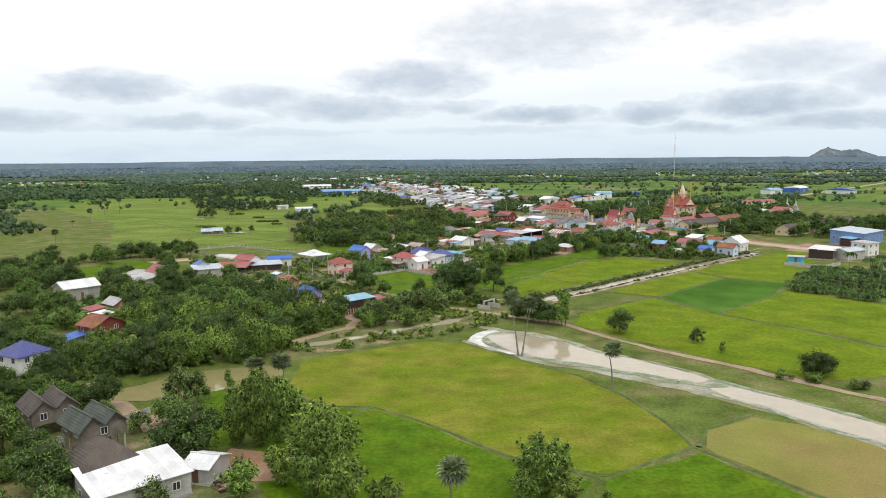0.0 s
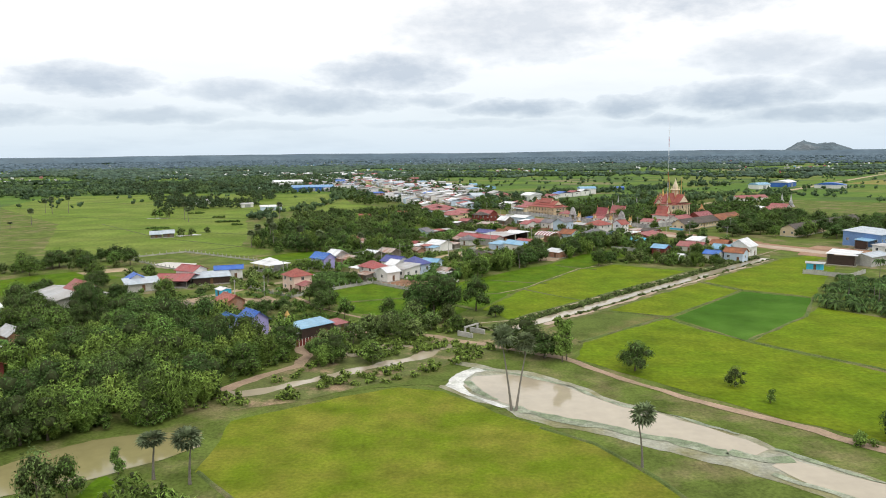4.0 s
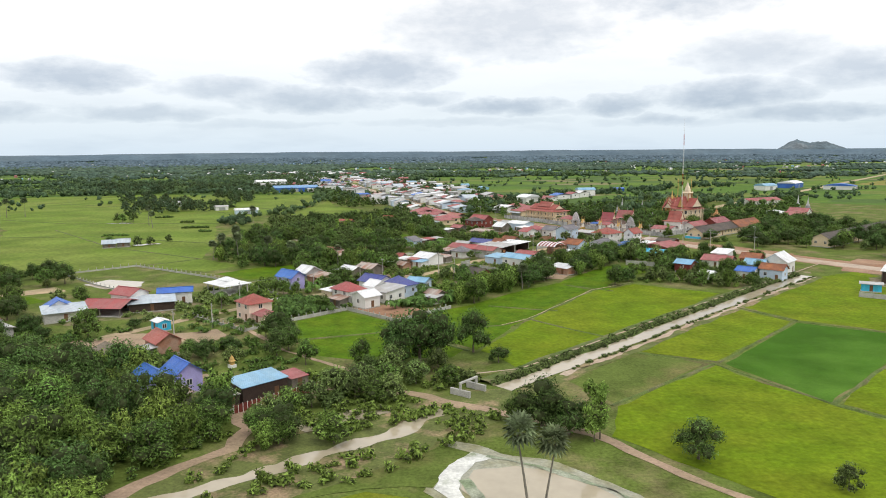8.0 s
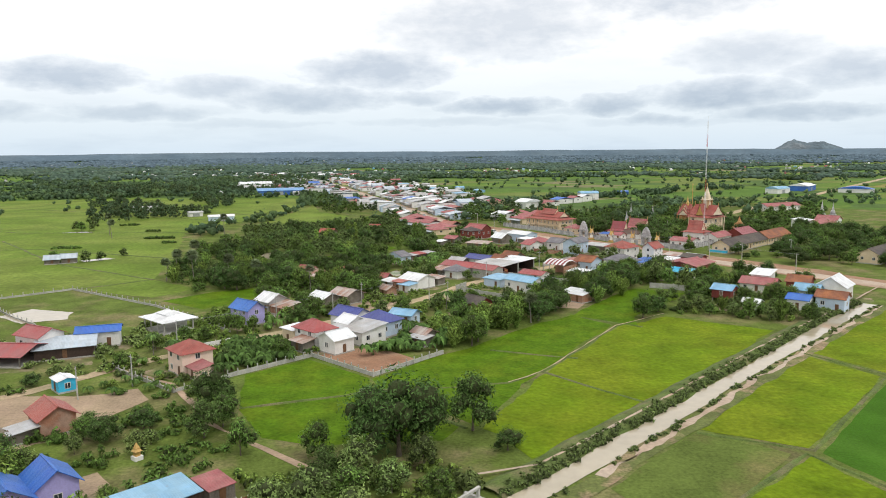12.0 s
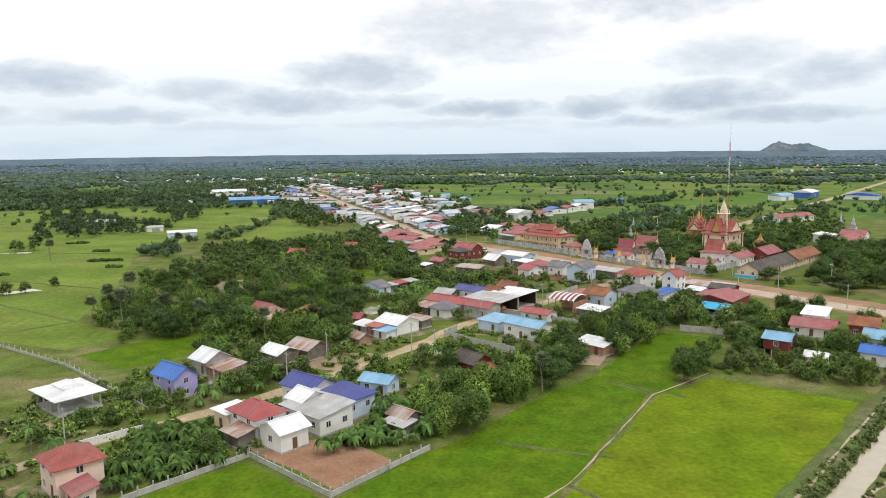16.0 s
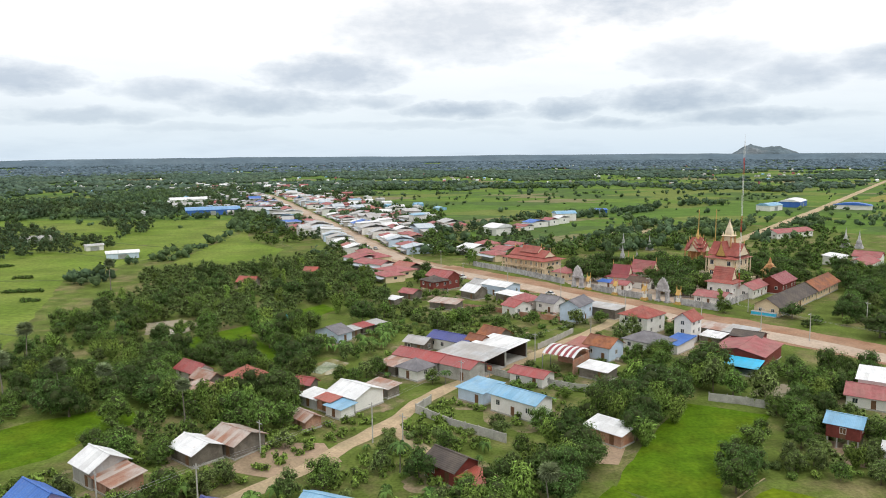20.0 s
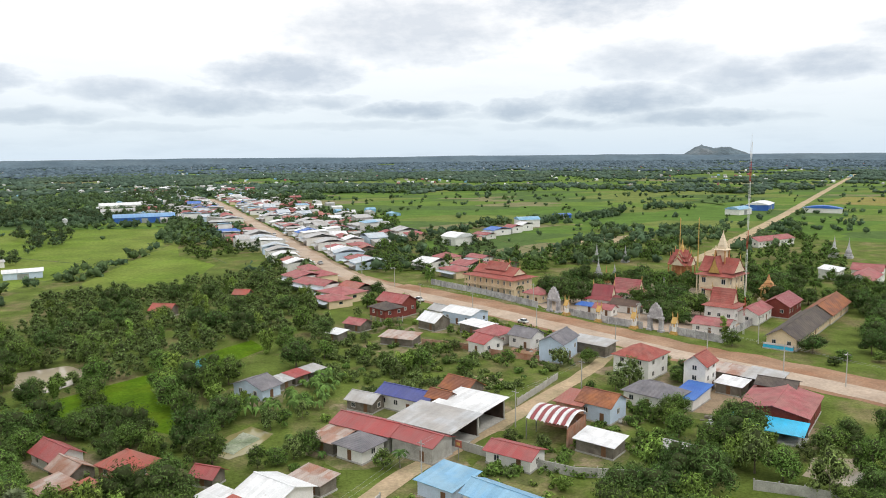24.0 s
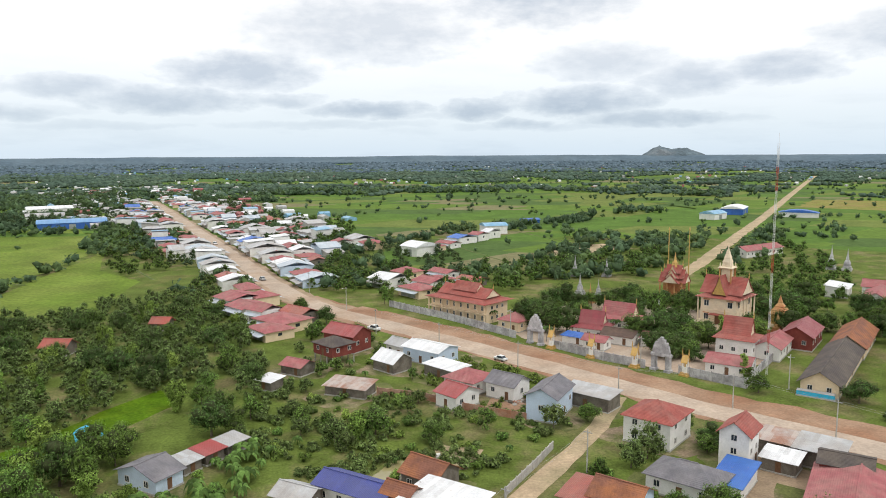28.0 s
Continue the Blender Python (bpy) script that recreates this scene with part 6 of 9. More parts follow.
# ---- mast, poles and wires ----
def mast(x, y, h):
    r = root("radio_mast", x, y, 0, 20, "slender red and white lattice radio mast", "mast")
    n = int(h / 3)
    legs = [(0.26 * math.cos(a), 0.26 * math.sin(a)) for a in (0.5, 2.6, 4.7)]
    for i in range(n):
        bm = bmesh.new()
        z0, z1 = h * i / n, h * (i + 1) / n
        for k in range(3):
            (ax, ay), (bx, by) = legs[k], legs[(k + 1) % 3]
            add_prism(bm, [(ax - 0.032, ay - 0.032), (ax + 0.032, ay - 0.032), (ax + 0.032, ay + 0.032), (ax - 0.032, ay + 0.032)], z0, z1)
            v = [bm.verts.new(p) for p in ((ax, ay, z0), (ax, ay, z0 + 0.04), (bx, by, z1), (bx, by, z1 - 0.04))]
            bm.faces.new(v)
        part("section", bm, "steel_red" if i % 7 in (2, 3) else "steel_white", r)
    part("antenna", turned([(0.05, h), (0.04, h + 2.5)], 6), "steel_white", r)


mast(153.5, 491, 61.5)


def utility_pole(x, y, h=8.0, lamp=False):
    r = root("utility_pole", x, y, 0, -50, "grey concrete utility pole with a cross-arm", "pole", "utility poles")
    part("pole", turned([(0.16, 0), (0.1, h)], 8), "concrete", r)
    part("cross_arm", box(-0.9, 0.9, -0.05, 0.05, h - 0.7, h - 0.58), "steel", r)
    if lamp:
        part("lamp_arm", box(-0.05, 0.05, -1.8, 0, h - 0.3, h - 0.22), "steel", r)
        part("lamp_head", box(-0.12, 0.12, -2.2, -1.6, h - 0.34, h - 0.2), "steel_white", r)


POLES = [(82, 446), (60, 427), (36, 403), (14, 375), (-15, 349), (-50, 316)]
STREET = [(58, 561), (74, 537), (90, 510), (106, 482), (129, 470), (139, 449), (158, 412)]
for x, y in POLES:
    utility_pole(x, y, 8.5)
for x, y in STREET:
    utility_pole(x, y, 8.5)
for x, y in ((124, 505), (151, 479), (148, 437), (176, 450), (100, 547), (40, 640), (26, 700), (8, 790), (52, 600)):
    utility_pole(x, y, 9.0, True)
for x, y in ((-52, 291), (-60, 283), (-32, 352), (-8, 372), (20, 372)):
    utility_pole(x, y, 7.0)


def wires(points, h, offs):
    for o in offs:
        cu = bpy.data.curves.new("wire", "CURVE")
        cu.dimensions, cu.bevel_depth, cu.bevel_resolution = "3D", 0.015, 0
        sp = cu.splines.new("POLY")
        pts = []
        for (ax, ay), (bx, by) in zip(points, points[1:]):
            for k in range(6):
                t = k / 6
                pts.append((ax + (bx - ax) * t + o, ay + (by - ay) * t, h - 0.5 - 1.6 * t * (1 - t)))
        pts.append((points[-1][0] + o, points[-1][1], h - 0.5))
        sp.points.add(len(pts) - 1)
        for p, q in zip(sp.points, pts):
            p.co = (*q, 1)
        cu.materials.append(M["steel"])
        tagged(new("power_line", cu), "thin sagging power line between poles", "power line", "power lines")


wires(POLES, 8.5, (-0.7, 0.7))
wires(STREET, 8.5, (-0.7, 0.7))


# ---- parked vehicles ----
def car(x, y, yaw, mat, label, big=1.0):
    r = root("car", x, y, 0.18, yaw, label, "car", "parked vehicles")
    L2, W2 = 2.1 * big, 0.85 * big
    bm = bmesh.new()
    add_box(bm, -L2, L2, -W2, W2, 0.3, 0.85 * big)
    bmesh.ops.bevel(bm, geom=bm.edges[:], offset=0.14, segments=2, affect="EDGES")
    part("body", bm, mat, r)
    bm = bmesh.new()
    v = [bm.verts.new(p) for p in ((-1.4, -W2 * 0.92, 0.83 * big), (1.1, -W2 * 0.92, 0.83 * big), (1.1, W2 * 0.92, 0.83 * big), (-1.4, W2 * 0.92, 0.83 * big), (-1.0, -W2 * 0.75, 1.4 * big), (0.5, -W2 * 0.75, 1.4 * big), (0.5, W2 * 0.75, 1.4 * big), (-1.0, W2 * 0.75, 1.4 * big))]
    for f in ((0, 1, 5, 4), (1, 2, 6, 5), (2, 3, 7, 6), (3, 0, 4, 7)):
        bm.faces.new([v[i] for i in f])
    part("glazing", bm, "glass", r)
    part("roof", box(-1.02, 0.52, -W2 * 0.76, W2 * 0.76, 1.39 * big, 1.45 * big), mat, r)
    for px in (-1.3 * big, 1.3 * big):
        for py in (-W2, W2):
            w = new("wheel", bpy.data.meshes.new("wheel"))
            bm = turned([(0.2, -0.1), (0.32, -0.09), (0.32, 0.09), (0.2, 0.1)], 12)
            bm.to_mesh(w.data)
            bm.free()
            w.data.materials.append(M["dark"])
            w.parent, w.location, w.rotation_euler = r, (px, py, 0.15), (math.pi / 2, 0, 0)
    return r


car(88.5, 521, 122, "steel_white", "white saloon car parked on the dirt street")
car(58, 566, 122, "steel_white", "white van parked on the dirt street", 1.25)
car(-12, 824, 104, "steel_white", "white van on the far street", 1.3)
car(20, 676, 104, "r_grey", "grey pickup on the far street", 1.2)

# ---- canal sluice and a golden spirit house ----
sl = root("sluice", 14.5, 231.5, 0, 48, "old grey concrete sluice frame at the canal head", "sluice")
for px in (-2.6, 2.6):
    part("side_wall", box(px - 0.25, px + 0.25, -2.4, 2.4, 0, 1.3), "concrete", sl)
    part("post", box(px - 0.2, px + 0.2, -0.2, 0.2, 1.3, 2.6), "concrete", sl)
part("beam", box(-2.9, 2.9, -0.2, 0.2, 2.4, 2.75), "concrete", sl)
sp = root("spirit_house", -37.5, 252.5, 0, -40, "small golden spirit house on a white plinth", "shrine")
part("plinth", box(-0.7, 0.7, -0.7, 0.7, 0, 0.7), "white", sp)
part("body", box(-0.4, 0.4, -0.4, 0.4, 0.7, 1.5), "gold", sp)
part("roof", turned([(0.65, 1.5), (0.35, 1.9), (0.4, 2.0), (0.05, 2.9)], 4, True), "gold", sp)

# ---- the town along the street ----
trng = np.random.default_rng(5)


def town_template(roof, mat, wall, w, d, h, label):
    r = root("shop_house", 0, 0, 0, 0, label, "shop house", "shop houses along the street")
    rh = 0.13 * d if roof == "gable" else 0.18 * d if roof == "hip" else 0.06 * d
    bm = bmesh.new()
    add_box(bm, -w / 2, w / 2, -d / 2, d / 2, 0, h)
    part("wall", bm, wall, r)
    {"gable": gable_roof, "hip": hip_roof, "shed": shed_roof}[roof](r, w, d, h + 0.02, rh, 0.5, mat)
    bm = bmesh.new()
    add_slab(bm, (-w / 2, -d / 2 - 2.4, 2.7), (w / 2, -d / 2 - 2.4, 2.7), (w / 2, -d / 2, 3.3), (-w / 2, -d / 2, 3.3), 0.08)
    part("awning", bm, "r_pale" if trng.random() < 0.5 else "r_grey", r)
    part("shutter", box(-w * 0.35, w * 0.35, -d / 2 - 0.05, -d / 2 + 0.02, 0.1, 2.6), "steel", r)
    part("window", box(w / 2 - 0.02, w / 2 + 0.05, -0.7, 0.7, h * 0.6 - 0.6, h * 0.6 + 0.6), "glass", r)
    return r


SHOPS = [town_template(*a) for a in (
    ("gable", "r_white", "white", 9, 14, 4.4, "shop house with a white sheet roof"), ("gable", "r_grey", "white", 10, 16, 4.8, "shop house with a grey sheet roof"),
    ("gable", "r_pale", "paleblue", 9, 15, 4.6, "shop house with a pale grey-blue roof"), ("hip", "t_pink", "cream", 10, 10, 4.2, "house with a dull red hipped roof"),
    ("shed", "r_white", "white", 8, 13, 6.4, "two-storey shop house with a flat white roof"), ("gable", "r_blue", "white", 10, 14, 4.6, "shop house with a bright blue roof"),
    ("gable", "t_pink", "white", 9, 11, 4.2, "house with a faded red gable"), ("shed", "r_grey", "concrete", 9, 15, 5.2, "shop house with a pale grey sheet roof"),
    ("gable", "r_brick", "wood", 8, 10, 3.6, "wooden house with a rusty red roof"), ("shed", "r_sky", "white", 10, 12, 7.4, "tall shop house with a pale blue roof"))]


def street_point(dist):
    for (ax, ay), (bx, by) in zip(MAIN[6:], MAIN[7:]):
        ln = math.hypot(bx - ax, by - ay)
        if dist < ln:
            t = dist / ln
            return ax + (bx - ax) * t, ay + (by - ay) * t, math.atan2(by - ay, bx - ax)
        dist -= ln
    return None


def shop(x, y, yaw, pick=None):
    k = int(trng.integers(len(SHOPS))) if pick is None else pick
    m = pose(x, y, 0, 0, 0, yaw)
    if SHOPS[k].matrix_world.translation.length < 1 and SHOPS[k].name not in USED:
        USED.add(SHOPS[k].name)
        SHOPS[k].matrix_world = m
    else:
        copy_thing(SHOPS[k], m @ Matrix.Diagonal((float(trng.uniform(0.8, 1.6)), float(trng.uniform(0.8, 1.35)), float(trng.uniform(0.7, 1.2)), 1)))
    FOOT.append((x, y, math.cos(radians(yaw)), math.sin(radians(yaw)), 5.5, 9))


USED = set()
for side, rows in ((1, ((17, 62, 900), (32, 190, 880), (47, 420, 560))), (-1, ((17, 55, 920), (34, 150, 860), (50, 175, 640), (66, 190, 520), (82, 200, 380)))):
    for off, begin, stop in rows:
        s = begin
        while s < stop:
            p = street_point(s)
            if p is None:
                break
            x, y, a = p
            s += trng.uniform(13.5, 21)
            if trng.random() < (0.16 if off < 40 else 0.45):
                continue
            # side 1 lies left of the way out, -1 right of it
            px, py = x - math.sin(a) * off * side, y + math.cos(a) * off * side
            weights = [1.5, 3.2, 2.4, 2.6, 1.0, 0.6, 2.6, 3.0, 2.2, 1.0]
            k = int(trng.choice(10, p=np.array(weights) / sum(weights)))
            shop(px, py, math.degrees(a) + (0 if side > 0 else 180) + (0 if off < 25 else 90 * int(trng.integers(2))) + trng.uniform(-5, 5), k)
for x, y, k in ((22, 590, 6), (28, 577, 3), (16, 602, 6), (34, 585, 8), (12, 618, 6), (24, 566, 3), (84, 622, 3), (92, 632, 6), (98, 645, 3), (76, 648, 0), (86, 660, 3), (104, 660, 6), (112, 640, 8), (132, 770, 6), (146, 790, 5), (160, 800, 6), (120, 760, 3), (172, 812, 0)):
    shop(x, y, -58 + trng.uniform(-8, 8), k)


def warehouse(x, y, yaw, w, d, h, mat, wall, label, vault=True):
    r = root("warehouse", x, y, 0, yaw, label, "warehouse", "warehouses")
    FOOT.append((x, y, math.cos(radians(yaw)), math.sin(radians(yaw)), w / 2 + 1, d / 2 + 1))
    part("wall", box(-w / 2, w / 2, -d / 2, d / 2, 0, h), wall, r)
    bm = bmesh.new()
    n = 10
    ring = [(-(d / 2 + 0.6) + (d + 1.2) * j / n, h + 0.05 + min(d * 0.17, 2.4) * math.sin(math.pi * j / n)) for j in range(n + 1)]
    lo = [bm.verts.new((-w / 2 - 0.6, a, b)) for a, b in ring]
    hi = [bm.verts.new((w / 2 + 0.6, a, b)) for a, b in ring]
    for j in range(n):
        bm.faces.new((lo[j], hi[j], hi[j + 1], lo[j + 1]))
    bm.faces.new(lo)
    bm.faces.new(hi[::-1])
    bmesh.ops.recalc_face_normals(bm, faces=bm.faces)
    part("roof", bm, mat, r)
    part("gate", box(-2.5, 2.5, -d / 2 - 0.06, -d / 2, 0, min(4, h * 0.8)), "steel", r)


warehouse(-133, 970, 14, 50, 24, 5.0, "r_mid", "r_blue", "large warehouse with a vaulted blue roof")
warehouse(108, 742, -60, 14, 16, 5.5, "r_white", "white", "hall with a blue and white vaulted roof")
warehouse(182, 838, 5, 17, 12, 6.0, "r_sky", "white", "white box-shaped store alone in the fields")
warehouse(448, 938, 48, 36, 20, 5.5, "r_white", "r_blue", "long white and blue roadside depot")
warehouse(480, 890, 48, 12, 32, 4.2, "r_blue", "white", "long blue-roofed roadside store")
warehouse(398, 895, 30, 22, 14, 5.0, "r_sky", "white", "pale blue-roofed roadside store")
warehouse(-124, 665, 20, 17, 8, 3.2, "r_white", "paleblue", "lonely pale farm shed on the rice plain")
warehouse(-153, 704, 30, 10, 6, 3.0, "r_grey", "white", "small pale farm shed among trees")
warehouse(-190, 1120, 20, 40, 22, 6.0, "r_white", "white", "broad white-roofed store behind the street")
warehouse(-172, 1040, 14, 30, 14, 5.0, "r_grey", "white", "long grey-roofed store behind the street")
warehouse(-206, 751, 12, 18, 9, 3.4, "r_grey", "white", "pale farm shed among trees")
warehouse(232, 900, 10, 14, 8, 3.2, "r_blue", "r_blue", "low blue store in the fields")


# ---- loose things in the yards ----
def water_jar(x, y, s=1.0):
    r = root("water_jar", x, y, 0, 0, "large round clay water jar beside a house", "jar", "water jars")
    part("jar_body", turned([(0.28 * s, 0), (0.5 * s, 0.3 * s), (0.56 * s, 0.6 * s), (0.42 * s, 0.9 * s), (0.3 * s, 0.98 * s), (0.36 * s, 1.05 * s)], 12), "concrete", r)
    part("lid", turned([(0.38 * s, 1.05 * s), (0.36 * s, 1.1 * s), (0.06 * s, 1.16 * s)], 12), "steel", r)


for x, y in ((-36.2, 294), (-35.4, 293.2), (-15, 317.5), (-14.3, 316.6), (-33, 352.5), (2, 340), (29.5, 414.5), (-66, 121.5), (-65.2, 120.7), (-54.5, 113.5), (-40.5, 228), (83, 424.6), (100, 452), (24.6, 441.5), (-62, 263)):
    water_jar(x, y)


def scrap_heap(x, y, mats, label, seed, n=16, spread=2.6):
    """Old boards, sheets and tubs thrown together on the ground."""
    q = random.Random(seed)
    r = root("scrap_heap", x, y, 0, 0, label, "scrap", "scrap heaps")
    for i in range(n):
        a, d = q.uniform(0, 6.28), q.uniform(0, spread)
        w, l, t = q.uniform(0.3, 0.9), q.uniform(0.4, 1.6), q.uniform(0.15, 0.7)
        part("scrap_piece", box(-w / 2, w / 2, -l / 2, l / 2, 0, t), q.choice(mats), r, loc=(d * math.cos(a), d * math.sin(a), 0), rot=(0, 0, q.uniform(0, 3)))


scrap_heap(104.5, 421.5, ("steel", "wood", "r_rust", "r_grey"), "heap of grey scrap and boards behind the shop", 1, 26, 3.4)
scrap_heap(108.5, 420, ("steel_red", "steel_red", "frame"), "stack of bright red tubs beside scrap", 2, 9, 1.2)
scrap_heap(82, 486, ("brick", "concrete", "wood"), "rubble and boards in a house yard", 3, 20, 3.0)
scrap_heap(57, 457, ("concrete", "dirt", "frame"), "pale heaps of sand and blocks", 4, 14, 2.6)
scrap_heap(-62, 258, ("wood", "r_rust", "frame"), "boards and tin leaning by the barn", 5, 12, 1.8)
scrap_heap(-33, 104, ("wood", "r_rust", "dark"), "old boards and netting beside the shed", 6, 14, 2.2)
scrap_heap(-12, 318.8, ("wood", "frame", "brick"), "household things stacked by the porch", 7, 10, 1.4)


def tarp_tent(x, y):
    r = root("tarp_tent", x, y, 0, 20, "bright blue tarpaulin shelter beside the paddy", "shelter")
    for px in (-2.2, 2.2):
        for py in (-1.8, 1.8):
            part("pole", box(px - 0.05, px + 0.05, py - 0.05, py + 0.05, 0, 2.0), "wood", r)
    n, verts, faces = 9, [], []
    for i in range(n):
        for j in range(n):
            u, v = i / (n - 1) - 0.5, j / (n - 1) - 0.5
            verts.append((u * 5.4, v * 4.6, 2.0 + 1.5 * (1 - 3.2 * (u * u + v * v)) + 0.18 * noise.noise((u * 7, v * 7, 1.0))))
    for i in range(n - 1):
        for j in range(n - 1):
            o = i * n + j
            faces.append((o, o + n, o + n + 1, o + 1))
    put("tarpaulin", mesh("tarpaulin", verts, faces), "r_cyan", r)


tarp_tent(-13, 484.5)


def shop_sign(x, y, yaw):
    r = root("shop_sign", x, y, 0, yaw, "small square orange sign board on a post", "sign")
    part("post", box(-0.06, 0.06, -0.06, 0.06, 0, 2.6), "steel", r)
    b = part("board", box(-0.7, 0.7, -0.08, 0.08, 2.6, 4.0), "r_brick", r, "orange board")
    part("mark", box(-0.4, 0.4, -0.1, -0.08, 3.0, 3.6), "gold", b)


shop_sign(44.6, 412.4, -46)


# ---- trees and plants ----
rng = np.random.default_rng(7)


def ico(level=1):
    bm = bmesh.new()
    bmesh.ops.create_icosphere(bm, subdivisions=level, radius=1.0)
    v = np.array([p.co[:] for p in bm.verts])
    f = np.array([[p.index for p in q.verts] for q in bm.faces])
    bm.free()
    return v, f


ICO1 = ico(1)


def numbered(tris, base, kind=None):
    """Triangles moved on by base corners. The fourth column, where there is one, says leaves (0) or the dark core that
    paints the crown's inner shade (1).
    """
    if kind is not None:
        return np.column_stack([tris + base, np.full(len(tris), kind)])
    return tris + np.array([base, base, base, 0])[:tris.shape[1]]


def leaf_cloud(lobes, count, size, droop=0.0, core=0.57, seed=1, stretch=1.0):
    """A crown: an uneven inner mass for each lobe and many small leaf sprays over it."""
    r = np.random.default_rng(seed)
    verts, faces, base = [], [], 0
    iv, jf = ICO1
    for c in lobes:
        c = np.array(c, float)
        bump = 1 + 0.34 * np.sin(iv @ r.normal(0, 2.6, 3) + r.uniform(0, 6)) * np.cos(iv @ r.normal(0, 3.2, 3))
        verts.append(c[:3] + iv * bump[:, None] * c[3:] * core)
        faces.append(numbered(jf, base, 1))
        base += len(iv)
    lob = np.array(lobes, float)
    area = (lob[:, 3] * lob[:, 5]) ** 0.8
    pick = r.choice(len(lob), count, p=area / area.sum())
    d = r.normal(size=(count, 3))
    d[:, 2] += 0.25
    d /= np.linalg.norm(d, axis=1)[:, None]
    pos = lob[pick, :3] + d * lob[pick, 3:] * r.uniform(0.6, 1.15, count)[:, None]
    nrm = d + r.normal(0, 0.42, (count, 3))
    nrm[:, 2] += 0.35
    nrm /= np.linalg.norm(nrm, axis=1)[:, None]
    t = np.cross(nrm, r.normal(size=(count, 3)))
    t /= np.linalg.norm(t, axis=1)[:, None]
    t[:, 2] -= droop
    b = np.cross(nrm, t)
    s = size * r.uniform(0.55, 1.25, count)[:, None]
    spray = np.stack([pos - t * s * 0.8 * stretch - b * s * 0.5, pos - t * s * 0.8 * stretch + b * s * 0.5, pos + t * s * 1.1 * stretch - nrm * s * 0.2], 1)
    verts.append(spray.reshape(-1, 3))
    faces.append(numbered(np.arange(count * 3).reshape(-1, 3), base, 0))
    return np.concatenate(verts), np.concatenate(faces)


def bamboo_plumes(culms, height, spread, count, size, seed):
    """A bamboo clump: arching culms, each a plume of narrow drooping leaves round a thin inner mass."""
    r = np.random.default_rng(seed)
    verts, faces, base = [], [], 0
    iv, jf = ICO1
    ang, lean, tall = r.uniform(0, 6.28, culms), r.uniform(0.1, 1.0, culms), r.uniform(0.62, 1.05, culms)

    def along(k, u):
        out = 0.25 + spread * lean[k] * u ** 1.7
        return np.stack([np.cos(ang[k]) * out, np.sin(ang[k]) * out, height * tall[k] * (u - 0.3 * lean[k] * u ** 3)], -1)

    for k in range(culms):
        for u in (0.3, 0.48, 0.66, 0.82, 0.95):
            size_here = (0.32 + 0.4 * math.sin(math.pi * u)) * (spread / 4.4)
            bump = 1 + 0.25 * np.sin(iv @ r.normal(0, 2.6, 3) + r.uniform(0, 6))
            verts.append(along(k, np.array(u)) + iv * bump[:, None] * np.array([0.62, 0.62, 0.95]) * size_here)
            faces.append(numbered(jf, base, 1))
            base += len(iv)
    k = r.integers(0, culms, count)
    u = np.clip(r.beta(2.2, 1.5, count), 0.12, 1.0)
    d = r.normal(size=(count, 3))
    d /= np.linalg.norm(d, axis=1)[:, None]
    wide = (0.55 + 0.85 * np.sin(np.pi * u))[:, None] * (spread / 4.4)
    pos = along(k, u) + d * wide * r.uniform(0.55, 1.15, count)[:, None]
    pos[:, 2] = np.maximum(pos[:, 2], 0.3)
    nrm = d + r.normal(0, 0.4, (count, 3)) + np.array([0, 0, 0.5])
    nrm /= np.linalg.norm(nrm, axis=1)[:, None]
    t = np.stack([np.cos(ang[k]), np.sin(ang[k]), np.full(count, -0.6)], 1) + r.normal(0, 0.6, (count, 3))
    t -= nrm * (t * nrm).sum(1)[:, None]
    t /= np.linalg.norm(t, axis=1)[:, None]
    b = np.cross(nrm, t)
    s = size * r.uniform(0.6, 1.3, count)[:, None]
    spray = np.stack([pos - t * s * 0.9 - b * s * 0.42, pos - t * s * 0.9 + b * s * 0.42, pos + t * s * 1.6 - nrm * s * 0.3], 1)
    verts.append(spray.reshape(-1, 3))
    faces.append(numbered(np.arange(count * 3).reshape(-1, 3), base, 0))
    return np.concatenate(verts), np.concatenate(faces)


def fast_mesh(name, verts, tris, mat):
    tris = np.asarray(tris, np.int32)
    me = bpy.data.meshes.new(name)
    me.vertices.add(len(verts))
    me.vertices.foreach_set("co", np.asarray(verts, np.float32).ravel())
    me.loops.add(len(tris) * 3)
    me.loops.foreach_set("vertex_index", np.ascontiguousarray(tris[:, :3]).ravel())
    me.polygons.add(len(tris))
    me.polygons.foreach_set("loop_start", np.arange(0, len(tris) * 3, 3, dtype=np.int32))
    me.materials.append(M[mat])
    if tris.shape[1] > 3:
        # second slot: the dark core whose colour stands for shade inside the crown
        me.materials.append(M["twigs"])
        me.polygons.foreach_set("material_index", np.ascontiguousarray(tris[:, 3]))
    me.update(calc_edges=True)
    return me


